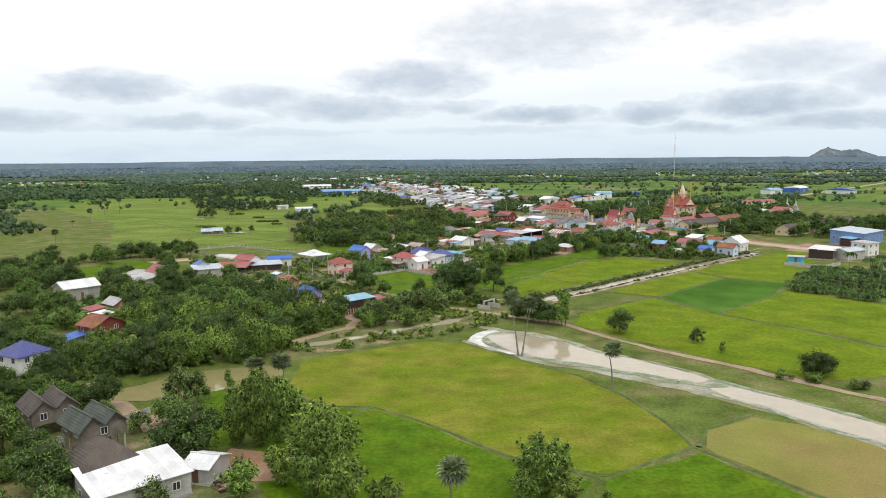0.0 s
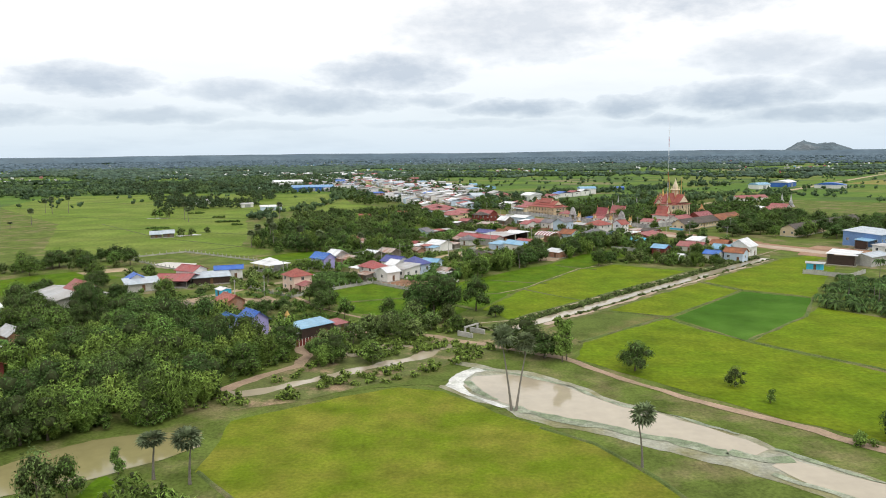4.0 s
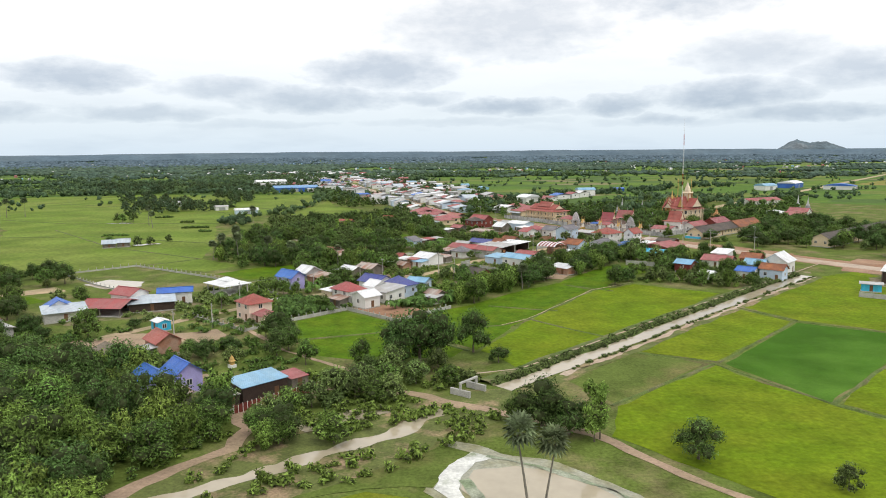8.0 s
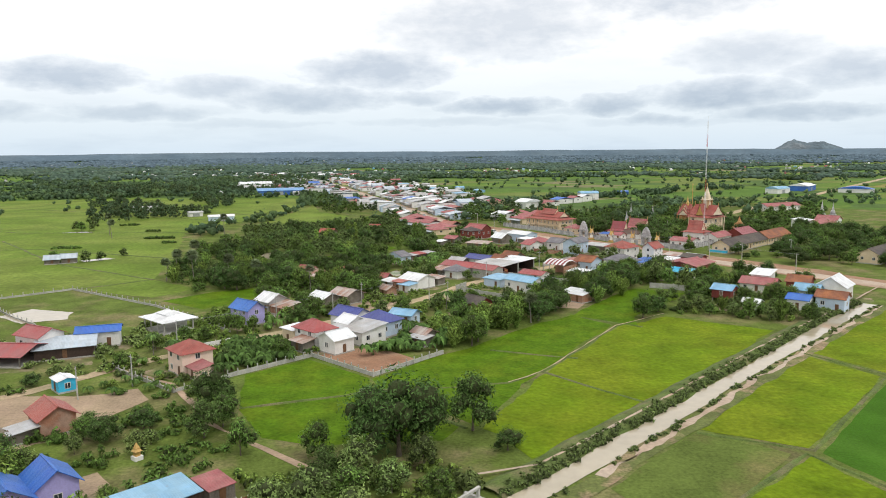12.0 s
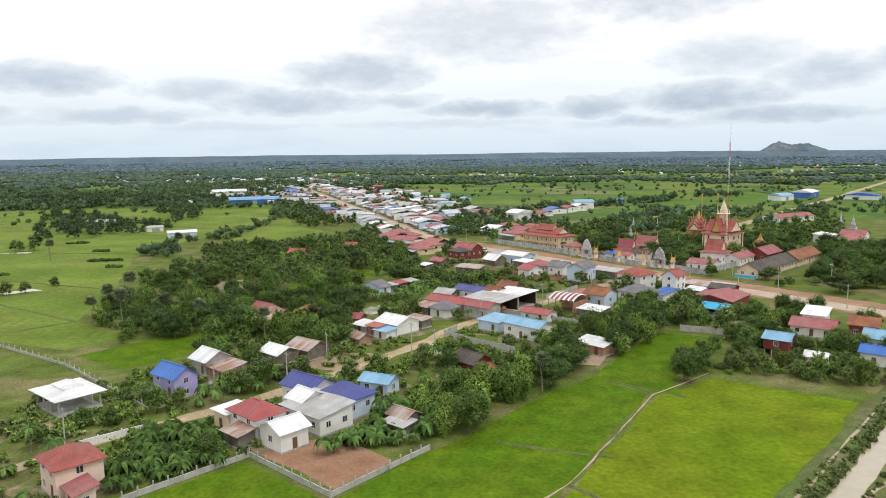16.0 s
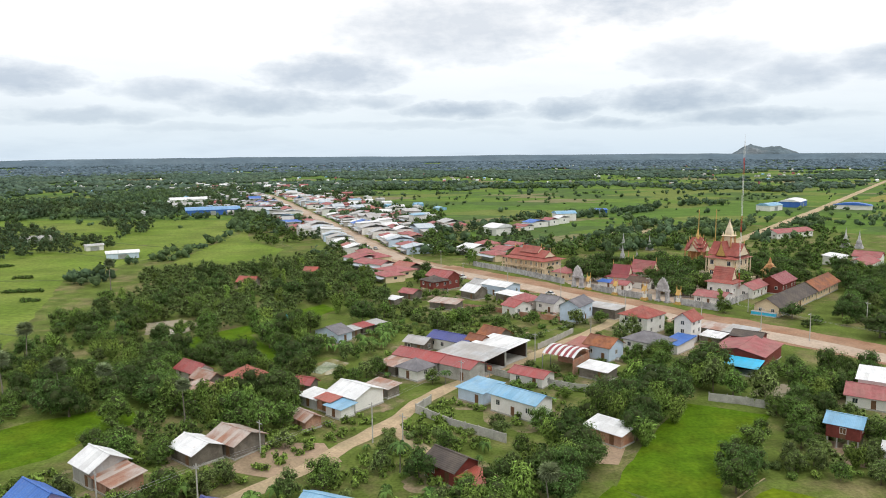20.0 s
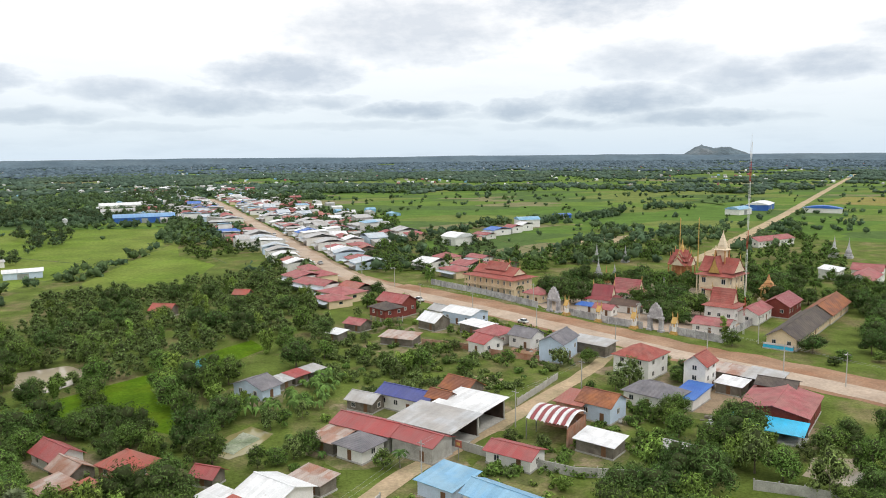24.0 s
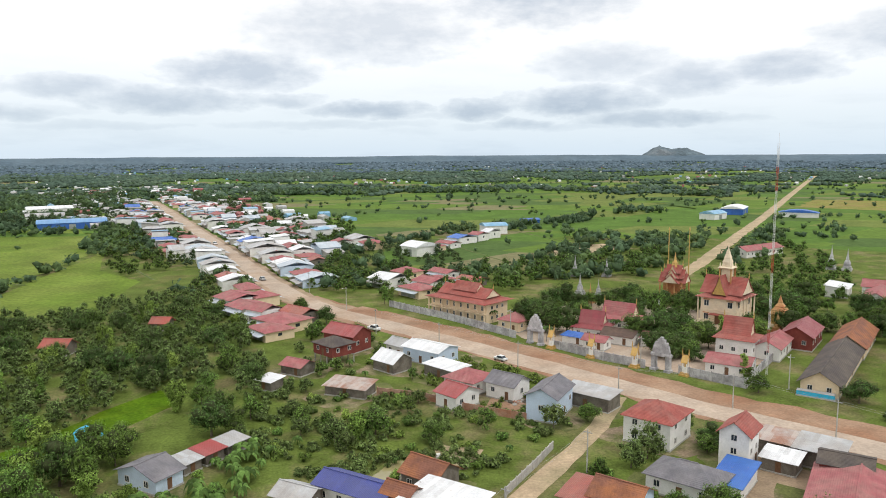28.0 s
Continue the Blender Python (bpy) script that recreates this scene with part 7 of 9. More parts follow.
def trunk_mesh(height, radius, limbs, seed, mat="bark", lean=0.0):
    """A tapered trunk that bends a little, with limbs into the crown."""
    r = np.random.default_rng(seed)
    verts, faces = [], []

    def tube(pts, rads, sides=6):
        o = sum(len(v) for v in verts)
        ring = []
        for p, q in zip(pts, rads):
            for k in range(sides):
                a = 2 * math.pi * k / sides
                ring.append((p[0] + q * math.cos(a), p[1] + q * math.sin(a), p[2]))
        verts.append(np.array(ring))
        for i in range(len(pts) - 1):
            for k in range(sides):
                a, b = o + i * sides + k, o + i * sides + (k + 1) % sides
                faces.extend(((a, b, b + sides), (a, b + sides, a + sides)))

    bend = r.normal(0, 0.05, 2) * height + np.array([lean, 0])
    pts = [np.array([bend[0] * (k / 5) ** 2, bend[1] * (k / 5) ** 2, height * k / 5 - 0.1]) for k in range(6)]
    tube(pts, [radius * (1.25 if k == 0 else 1 - 0.13 * k) for k in range(6)])
    for _ in range(limbs):
        a, k = r.uniform(0, 6.28), r.integers(2, 5)
        ln = height * r.uniform(0.3, 0.55)
        p0 = pts[k]
        tip = p0 + np.array([math.cos(a) * ln * 0.7, math.sin(a) * ln * 0.7, ln * 0.75])
        tube([p0, (p0 + tip) / 2 + np.array([0, 0, 0.1 * ln]), tip], [radius * 0.5, radius * 0.32, radius * 0.1], 5)
    return fast_mesh("trunk", np.concatenate(verts), np.array(faces), mat)


TREES = {}


def tree_kind(key, name, trunk, crown, label, category="tree", group="village trees"):
    TREES.setdefault(key, []).append((name, trunk, crown, label, category, group))


def crown_lobes(r, n, height, radius, low=0.35, flat=0.75):
    out = [(0, 0, height * 0.72, radius * 0.6, radius * 0.6, height * 0.24)]
    for i in range(n):
        a, q = 2.4 * i + r.uniform(-0.5, 0.5), radius * math.sqrt((i + 0.6) / n) * 0.78
        z = height * (low + (0.86 - low) * r.uniform(0.05, 1.0) * (1 - 0.45 * q / radius))
        s = radius * r.uniform(0.3, 0.5)
        out.append((q * math.cos(a), q * math.sin(a), z, s, s * r.uniform(0.8, 1.1), s * flat * r.uniform(0.8, 1.15)))
    return out


def make_trees():
    r = np.random.default_rng(11)
    for k in range(4):
        tree_kind("broad", "broadleaf_tree", trunk_mesh(6.0, 0.24, 5, 20 + k),
                  fast_mesh("crown", *leaf_cloud(crown_lobes(r, 18, 10.0, 4.6, 0.25, 0.95), 2800, 0.29, seed=30 + k), "leaf_dark" if k == 1 else "leaf"), "broadleaf tree with a full uneven green crown")
    for k in range(3):
        tree_kind("dark", "shade_tree", trunk_mesh(6.5, 0.32, 6, 40 + k),
                  fast_mesh("crown", *leaf_cloud(crown_lobes(r, 22, 11.0, 5.2, 0.2, 0.95), 3300, 0.30, seed=50 + k), "leaf_dark"), "large dark green shade tree with dense foliage")
    for k in range(4):
        tree_kind("bamboo", "bamboo_clump", trunk_mesh(6.5, 0.12, 5, 60 + k, "leaf_olive"),
                  fast_mesh("crown", *bamboo_plumes(24, 9.6, 3.8, 3000, 0.3, 70 + k), "leaf_light"), "feathery light green bamboo clump")
    for k in range(3):
        tree_kind("big_bamboo", "bamboo_clump", trunk_mesh(8.0, 0.1, 5, 66 + k, "leaf_olive"),
                  fast_mesh("crown", *bamboo_plumes(46, 12.0, 4.8, 12000, 0.25, 77 + k), "leaf_light"), "tall feathery light green bamboo clump")
    for k in range(3):
        tree_kind("olive", "scrub_tree", trunk_mesh(3.6, 0.14, 4, 80 + k),
                  fast_mesh("crown", *leaf_cloud(crown_lobes(r, 12, 6.2, 2.9, 0.2, 0.95), 1300, 0.24, seed=90 + k), "leaf_olive" if k else "leaf"), "small olive-green scrub tree")
    for k in range(2):
        lobes = [(r.normal(0, 0.5), r.normal(0, 0.5), z, 1.0 + 0.5 * (z < 8), 1.0 + 0.5 * (z < 8), 1.4) for z in (3.2, 4.8, 6.4, 8.0, 9.4, 10.6)]
        tree_kind("slim", "slim_tree", trunk_mesh(9.0, 0.16, 5, 110 + k),
                  fast_mesh("crown", *leaf_cloud(lobes, 950, 0.36, 0.3, 0.5, 120 + k), "leaf_light" if k else "leaf"), "slim upright tree with light foliage")
    for k in range(3):
        lobes = [(r.uniform(-1.3, 1.3), r.uniform(-1.3, 1.3), r.uniform(0.5, 1.6), r.uniform(0.7, 1.3), r.uniform(0.7, 1.3), r.uniform(0.6, 1.1)) for _ in range(6)]
        tree_kind("bush", "bush", trunk_mesh(1.2, 0.08, 3, 130 + k),
                  fast_mesh("foliage", *leaf_cloud(lobes, 520, 0.3, seed=140 + k), ("leaf", "leaf_olive", "leaf_light")[k]), "low leafy green garden bush", "bush", "bushes")
    # fan palms with round heads
    for k in range(2):
        h = (12.5, 9.5)[k]
        vs, fs, base = [], [], 0
        for i in range(40):
            a, up = 2.4 * i, math.sin(-0.9 + 2.3 * i / 40)
            out = Vector((math.cos(a) * math.sqrt(1 - up * up), math.sin(a) * math.sqrt(1 - up * up), up))
            c = Vector((0, 0, h + 0.2)) + out * (1.0 + 0.35 * ((i * 7) % 5) / 5)
            side = out.cross(Vector((0, 0, 1))).normalized()
            top = side.cross(out)
            vs += [Vector((0, 0, h)), Vector((0, 0, h)) + side * 0.06, c]
            fs.append((base, base + 1, base + 2))
            for j in range(15):
                t = -2.0 + 4.0 * j / 14
                vs.append(c + (out * math.cos(t) + side * math.sin(t)) * (1.5 if j % 2 == 0 else 0.7) + top * (0.1 * (j % 2) - 0.35 * abs(t) / 2) - Vector((0, 0, 0.25 * (j % 2 == 0))))
            for j in range(14):
                fs.append((base + 2, base + 3 + j, base + 4 + j))
            base += 18
        tree_kind("palm", "fan_palm", trunk_mesh(h, 0.24, 0, 150 + k, "palm_bark"), fast_mesh("palm_head", np.array([v[:] for v in vs]), np.array(fs), "leaf_palm"),
                  "tall sugar palm with a round head of fan leaves", "palm", "palms")
    # coconut palms and bananas: arching blades
    def blades(h, n, length, width, rise, mat, seed, name):
        q = np.random.default_rng(seed)
        vs, fs, base = [], [], 0
        for i in range(n):
            a, up = 2.4 * i + q.uniform(-0.2, 0.2), rise * q.uniform(0.5, 1.2)
            d = Vector((math.cos(a), math.sin(a), 0))
            s = Vector((-d.y, d.x, 0))
            for j in range(6):
                u = j / 5
                p = Vector((0, 0, h)) + d * length * u * (1 - 0.15 * u) + Vector((0, 0, length * (up * u - (up + 0.35) * u * u)))
                w = width * math.sin(math.pi * min(0.97, 0.12 + 0.85 * u))
                vs += [p + s * w - Vector((0, 0, w * 0.5)), p, p - s * w - Vector((0, 0, w * 0.5))]
            for j in range(5):
                for e in (0, 1):
                    o = base + j * 3 + e
                    fs += [(o, o + 1, o + 4), (o, o + 4, o + 3)]
            base += 18
        return fast_mesh(name, np.array([v[:] for v in vs]), np.array(fs), mat)

    tree_kind("coconut", "coconut_palm", trunk_mesh(6.5, 0.17, 0, 160, "palm_bark", 0.6), blades(6.4, 20, 3.4, 0.34, 0.9, "leaf_frond", 161, "palm_head"), "coconut palm with drooping feathery fronds", "palm", "palms")
    tree_kind("low_palm", "young_palm", trunk_mesh(1.5, 0.2, 0, 162, "palm_bark"), blades(1.4, 22, 3.0, 0.3, 1.3, "leaf_frond", 163, "palm_head"), "young palm with spreading fronds", "palm", "palm grove")
    tree_kind("banana", "banana_plant", trunk_mesh(1.8, 0.14, 0, 164, "leaf_banana"), blades(1.7, 11, 2.1, 0.42, 1.4, "leaf_banana", 165, "leaves"), "banana plant with broad ragged leaves", "banana", "banana plants")


make_trees()
PLACED = []


def thicket(name, poly, spacing, label, mat, lo=0.6, hi=1.0, gap=0.8, keep=0.9, seed=1, crops=True, kinds=None, category="thicket"):
    """Scrub and orchard trees too many to count: leafy crowns joined into one mesh."""
    r = np.random.default_rng(seed)
    kinds = kinds or [leaf_cloud(crown_lobes(r, 9, 6.6, 3.0, 0.15), 380, 0.36, seed=400 + seed * 7 + k) for k in range(5)]
    xs, ys = [p[0] for p in poly], [p[1] for p in poly]
    vs, fs, base = [], [], 0
    y = min(ys)
    while y < max(ys):
        x = min(xs)
        while x < max(xs):
            px, py = x + r.uniform(-0.45, 0.45) * spacing, y + r.uniform(-0.45, 0.45) * spacing
            x += spacing
            if r.random() > keep or not inside(px, py, poly) or not free(px, py, gap, crops):
                continue
            v, f = kinds[int(r.integers(len(kinds)))]
            a, s = r.uniform(0, 6.28), r.uniform(lo, hi)
            c, q = math.cos(a) * s, math.sin(a) * s
            vs.append(v @ np.array([[c, q, 0], [-q, c, 0], [0, 0, s * r.uniform(0.8, 1.25)]]) + np.array([px, py, 0]))
            fs.append(numbered(f, base))
            base += len(v)
        y += spacing
    return tagged(new(name, fast_mesh(name, np.concatenate(vs), np.concatenate(fs), mat)), label, category, kind="stuff")


def arrays(me):
    """The corners and triangles of a mesh made by fast_mesh."""
    v, f = np.empty(len(me.vertices) * 3, np.float32), np.empty(len(me.loops), np.int32)
    me.vertices.foreach_get("co", v)
    me.loops.foreach_get("vertex_index", f)
    return v.reshape(-1, 3), f.reshape(-1, 3)


def tree(key, x, y, scale=1.0, tall=1.0, which=None, tilt=(0, 0)):
    name, trunk, crown, label, category, group = TREES[key][int(rng.integers(len(TREES[key]))) if which is None else which]
    ob = new(name, trunk)
    ob.matrix_world = pose(x, y, 0, *tilt, 0) @ pose(0, 0, 0, 0, 0, float(rng.uniform(0, 360))) @ Matrix.Diagonal((scale, scale, scale * tall, 1))
    tagged(ob, label, category, group)
    c = new(crown.name.split(".")[0], crown)
    c.parent = ob
    PLACED.append((x, y))
    return ob


def inside(x, y, poly):
    hit, n = False, len(poly)
    for i in range(n):
        (ax, ay), (bx, by) = poly[i], poly[i - 1]
        if (ay > y) != (by > y) and x < (bx - ax) * (y - ay) / (by - ay) + ax:
            hit = not hit
    return hit


def line_gap(x, y, line):
    best = 1e9
    for (ax, ay), (bx, by) in zip(line, line[1:]):
        dx, dy = bx - ax, by - ay
        t = max(0.0, min(1.0, ((x - ax) * dx + (y - ay) * dy) / (dx * dx + dy * dy)))
        best = min(best, math.hypot(x - ax - t * dx, y - ay - t * dy))
    return best


WAYS = ((MAIN, 9.5), (LANE, 3.6), (TRACK, 2.6), (CANAL, 5.5), (ROAD2, 8), ([(-40, 189), (-33, 199), (-27, 206), (-26, 214), (-29, 222), (-26, 229), (-14, 236), (2, 232), (16, 222)], 2.6),
        ([(-76, 156), (-66, 143), (-58, 134), (-49, 125), (-44, 116), (-38, 110), (-28, 108)], 3.0))
WET = [POND, STREAM, [(-70, 150), (-62, 157), (-55, 164), (-44, 167), (-37, 166), (-35, 160), (-43, 153), (-50, 146), (-60, 142), (-70, 144)], [(-118, 362), (-113, 373), (-97, 367), (-95, 357), (-106, 352)],
       [(-64, 492), (-59, 475), (-48, 472), (-43, 488), (-53, 497)], [(105, 393), (112, 400), (119, 398), (118, 392), (110, 388)], [(-3, 431), (2, 438), (9, 434), (8, 426), (1, 424)]]


# open spots in front of houses that no tree may cover
CLEAR = ((-45, 228, 7), (-38, 232, 5), (-27, 226, 5), (-88, 186, 8), (-95, 184, 6), (-126, 249, 7), (-111, 276, 7), (103, 426, 6), (110, 407, 6), (-72, 122, 5), (-60, 114, 6), (-72, 268, 9), (-62, 275, 10), (-72, 280, 7), (-50, 280, 5), (-43, 243, 6), (-30, 419, 6), (-18, 411, 5), (111, 433, 7), (-13, 480, 4), (-88, 292, 7), (62, 364, 5), (56, 370, 5), (-30, 362, 6), (-21, 366, 4), (-13, 369, 5))


def free(x, y, gap=1.0, crops=True):
    if any(abs(x - cx) < cr and abs(y - cy) < cr for cx, cy, cr in CLEAR):
        return False
    for fx, fy, c, s, hw, hd in FOOT:
        dx, dy = x - fx, y - fy
        if abs(dx) < 60 and abs(dy) < 60 and abs(dx * c + dy * s) < hw + gap and abs(-dx * s + dy * c) < hd + gap:
            return False
    if any(line_gap(x, y, ln) < w + gap * 0.5 for ln, w in WAYS):
        return False
    return not crops or not any(inside(x, y, p) for p in FIELDS + WET)


def grove(poly, spacing, kinds, lo=0.75, hi=1.2, gap=1.0, keep=1.0, limit=400):
    """Trees on a loose grid over a stretch of the plan, off the houses, ways, fields and water."""
    xs, ys = [p[0] for p in poly], [p[1] for p in poly]
    names, weights = list(kinds), np.array(list(kinds.values()), float)
    made = 0
    y = min(ys)
    while y < max(ys):
        x = min(xs) + rng.uniform(0, spacing)
        while x < max(xs):
            px, py = x + rng.uniform(-0.4, 0.4) * spacing, y + rng.uniform(-0.4, 0.4) * spacing
            if rng.random() < keep and inside(px, py, poly) and free(px, py, gap) and made < limit:
                tree(str(rng.choice(names, p=weights / weights.sum())), px, py, float(rng.uniform(lo, hi)), float(rng.uniform(0.85, 1.15)))
                made += 1
            x += spacing
        y += spacing


def belt(line, width, spacing, kinds, lo=0.75, hi=1.2, gap=0.6):
    poly = []
    for s in (-1, 1):
        row = []
        for i, (x, y) in enumerate(line):
            ax, ay = line[max(i - 1, 0)]
            bx, by = line[min(i + 1, len(line) - 1)]
            d = math.hypot(bx - ax, by - ay)
            row.append((x - s * (by - ay) / d * width / 2, y + s * (bx - ax) / d * width / 2))
        poly += row if s < 0 else row[::-1]
    grove(poly, spacing, kinds, lo, hi, gap)


# single trees that stand out
for key, x, y, s, t in (
    ("palm", 34.8, 148, 0.88, 1.0), ("palm", 1, 89, 0.95, 0.95), ("palm", -33, 146, 1.05, 0.7), ("palm", -39, 148, 1.0, 0.5),
    ("palm", -84, 430, 0.95, 1.0), ("palm", -79, 437, 1.0, 0.95), ("palm", -71, 406, 1.0, 0.95), ("palm", -57.6, 404, 0.95, 0.9), ("palm", -85.5, 420.5, 0.9, 0.85), ("palm", -97, 561, 1.0, 0.95), ("palm", -162, 566, 1.0, 0.95), ("palm", 42, 341, 0.85, 0.9), ("palm", -1, 268, 0.8, 0.65),
    ("olive", -138, 474, 1.0, 1.0), ("olive", -133, 478, 0.9, 0.9), ("olive", -153, 476, 1.0, 0.9), ("olive", -128, 492, 0.8, 0.9), ("olive", -196, 606, 1.1, 1.0), ("olive", -190, 610, 1.2, 1.0), ("olive", -201, 611, 1.1, 1.0), ("dark", -137.5, 379, 0.75, 1.0), ("palm", -170, 583, 0.95, 0.95), ("dark", 172, 438, 1.1, 0.7), ("dark", 160, 466, 0.75, 0.8), ("broad", 181, 446, 0.9, 0.8), ("palm", -206, 390, 0.9, 0.9), ("palm", -268, 560, 1, 1), ("palm", -300, 655, 1, 1), ("palm", -290, 662, 1, 1), ("palm", -312, 668, 1, 1), ("palm", -268, 533, 0.8, 0.4),
    ("dark", -41, 116, 1.0, 0.95), ("dark", -44, 114, 0.8, 0.9), ("broad", -50, 130, 0.75, 0.85), ("dark", 5, 251, 1.3, 1.1), ("dark", 1, 254, 1.05, 1.05), ("dark", 9, 255, 0.95, 1.0), ("broad", 18, 261, 1.0, 1.15), ("dark", 23, 252, 0.5, 0.8),
    ("broad", -29, 261, 0.75, 1.0), ("dark", -30, 274, 0.8, 1.1), ("broad", -27, 266, 0.7, 1.0), ("olive", 9, 246, 1.0, 1.0), ("olive", -8, 250, 1.0, 1.2), ("olive", -2, 236, 1.0, 0.9), ("olive", 4, 238, 1.1, 0.8), ("olive", -7, 234, 1.2, 0.95), ("olive", 11, 236, 0.9, 0.9), ("bush", 15, 239, 1.3, 1.0),
    ("olive", -12, 229, 1.2, 1.0), ("olive", -1, 228, 1.1, 0.9), ("dark", 26, 212, 1.0, 0.9), ("dark", 30, 208.5, 0.8, 0.8), ("broad", 22, 215, 0.6, 0.8), ("slim", 33.5, 205, 0.95, 0.95), ("slim", 34.7, 206, 0.85, 0.95),
    ("broad", 48, 197, 0.85, 0.85), ("dark", 81, 156, 0.72, 0.8), ("dark", 83, 157, 0.62, 0.75), ("olive", 65, 185, 0.75, 1.0), ("slim", 67.5, 175, 0.5, 0.5), ("bush", 78, 151, 1.1, 1.0), ("bush", 73, 154, 0.9, 1.1), ("bush", 85, 147, 1.0, 1.0),
    ("olive", -10, 207, 1.1, 0.8), ("bamboo", -21, 205, 0.75, 0.8), ("broad", -19, 207, 0.6, 0.9), ("big_bamboo", -58, 168, 0.85, 0.85), ("big_bamboo", -50, 171, 0.8, 0.85), ("big_bamboo", -66, 170, 0.9, 0.8), ("bamboo", -44, 174, 1.0, 1.0), ("bamboo", -73, 166, 1.0, 1.0), ("big_bamboo", -41, 182, 0.75, 0.8), ("bamboo", -62, 165, 0.9, 0.8), ("dark", -86, 138, 0.7, 0.9), ("broad", -80, 143, 0.7, 0.9), ("dark", -74, 139, 0.55, 0.8), ("broad", -66, 107, 0.55, 0.7), ("dark", -77, 116, 0.6, 0.8), ("broad", -64, 134, 0.5, 0.7), ("olive", -54, 126, 0.8, 0.9), ("olive", -21, 253, 1.0, 1.1), ("broad", -35, 279, 0.6, 0.9), ("olive", -52, 140, 1.1, 1.3), ("olive", -49, 142, 0.95, 1.2), ("slim", -45, 150, 0.6, 0.6),
    ("big_bamboo", -31, 119, 1.15, 1.1), ("big_bamboo", -28, 121, 1.0, 1.05), ("big_bamboo", -35, 120, 0.85, 1.0), ("big_bamboo", -20, 113, 1.0, 0.95), ("big_bamboo", -17, 109, 0.95, 0.9), ("bamboo", -24, 116, 0.7, 0.8), ("big_bamboo", -19, 100, 0.8, 0.75), ("big_bamboo", -21, 110, 0.85, 0.85), ("big_bamboo", -14, 96, 0.85, 0.9),
    ("bamboo", -24, 104, 0.9, 0.8), ("bamboo", -8, 95, 0.8, 0.75), ("big_bamboo", 14, 100, 0.95, 0.9), ("bamboo", 11, 98, 0.8, 0.8), ("bamboo", 17, 97, 0.75, 0.7), ("broad", 5, 93, 0.5, 0.6), ("slim", 22, 96, 0.5, 0.45), ("bamboo", -29, 99, 0.9, 0.8),
    ("dark", -204, 643, 0.8, 0.8), ("dark", -206, 386, 0.6, 0.7), ("broad", 142, 527, 1.2, 1.0), ("broad", 136, 531, 1.1, 0.9), ("dark", 113, 549, 1.15, 1.0), ("dark", 119, 546, 1.0, 1.0), ("dark", 110, 556, 0.9, 1.0), ("broad", 150, 520, 1.0, 0.9), ("dark", 152, 532, 1.0, 0.9),
    ("dark", 204, 551, 1.2, 0.8), ("dark", 210, 547, 1.0, 0.8), ("broad", 142, 478.5, 0.7, 0.8), ("dark", 150, 560, 1.0, 0.9), ("broad", 160, 575, 1.0, 0.95), ("slim", 143, 484, 0.7, 0.6), ("coconut", 109, 538, 0.8, 0.9), ("coconut", 134, 541, 0.8, 0.9), ("coconut", 100, 567, 0.8, 0.8),
    ("dark", -30, 438, 0.8, 0.9), ("broad", -33, 440, 0.7, 0.9), ("dark", -21, 432, 0.7, 0.9), ("bamboo", -18, 461, 0.9, 1.0), ("broad", -20, 464, 0.8, 1.0), ("bamboo", -19, 477, 0.9, 1.0), ("broad", -9, 474, 0.85, 1.0), ("dark", -3, 440, 0.8, 0.9), ("bamboo", -1, 444, 0.8, 0.9), ("dark", 12, 481, 0.85, 1.0), ("broad", 16, 482, 0.7, 0.9),
    ("dark", -14, 425, 0.55, 0.8), ("dark", -42, 434, 0.9, 1.0), ("broad", -38, 414, 0.9, 1.0), ("dark", -41, 421, 0.8, 1.0), ("broad", 10, 417, 0.55, 0.7), ("olive", 13, 419, 0.9, 0.9), ("bamboo", 3, 498, 0.9, 1.0), ("broad", 20, 513, 0.8, 0.9), ("bamboo", 42, 472, 0.8, 0.9), ("broad", 46, 474, 0.75, 0.9), ("olive", 37, 470, 1.1, 1.0), ("broad", -52, 470, 0.6, 0.9), ("broad", -67, 504, 0.8, 1.0),
    ("broad", 57, 467, 0.6, 0.8), ("olive", 84, 468, 1.0, 1.0), ("broad", 93, 470, 0.6, 0.8), ("broad", 110, 460, 0.6, 0.9), ("olive", 96, 449, 1.2, 1.1), ("olive", 91, 446, 1.0, 1.0), ("bamboo", 60, 396, 0.6, 0.6), ("dark", -74, 293, 0.4, 0.7), ("dark", -46, 261, 0.6, 0.8), ("broad", -50, 262, 0.55, 0.8), ("dark", -41, 266, 0.5, 0.8),
    ("dark", -19, 209, 0.75, 0.9), ("broad", -23, 211, 0.6, 0.9), ("bamboo", -11, 208.5, 0.8, 0.8), ("olive", -22, 215, 1.1, 1.0), ("broad", -4, 227, 0.7, 0.8), ("olive", -8, 229, 1.2, 1.0), ("broad", -6, 243, 0.65, 0.8), ("broad", 4, 239, 0.6, 0.8), ("olive", -1, 241, 1.2, 1.1), ("olive", -16, 225, 1.1, 0.9), ("olive", -20, 222, 1.0, 0.9), ("bush", -12, 226, 1.3, 1.0), ("bush", -25, 220, 1.2, 1.0),
    ("broad", 176, 462, 0.8, 0.9), ("dark", 184, 470, 0.9, 0.9), ("broad", 190, 478, 0.9, 0.9), ("dark", 198, 484, 1.0, 0.9), ("dark", 207, 492, 1.0, 0.9), ("broad", 164, 458, 0.5, 0.7), ("broad", 172, 454, 0.5, 0.7), ("dark", 158, 454, 0.4, 0.7), ("broad", 216, 500, 0.9, 0.9),
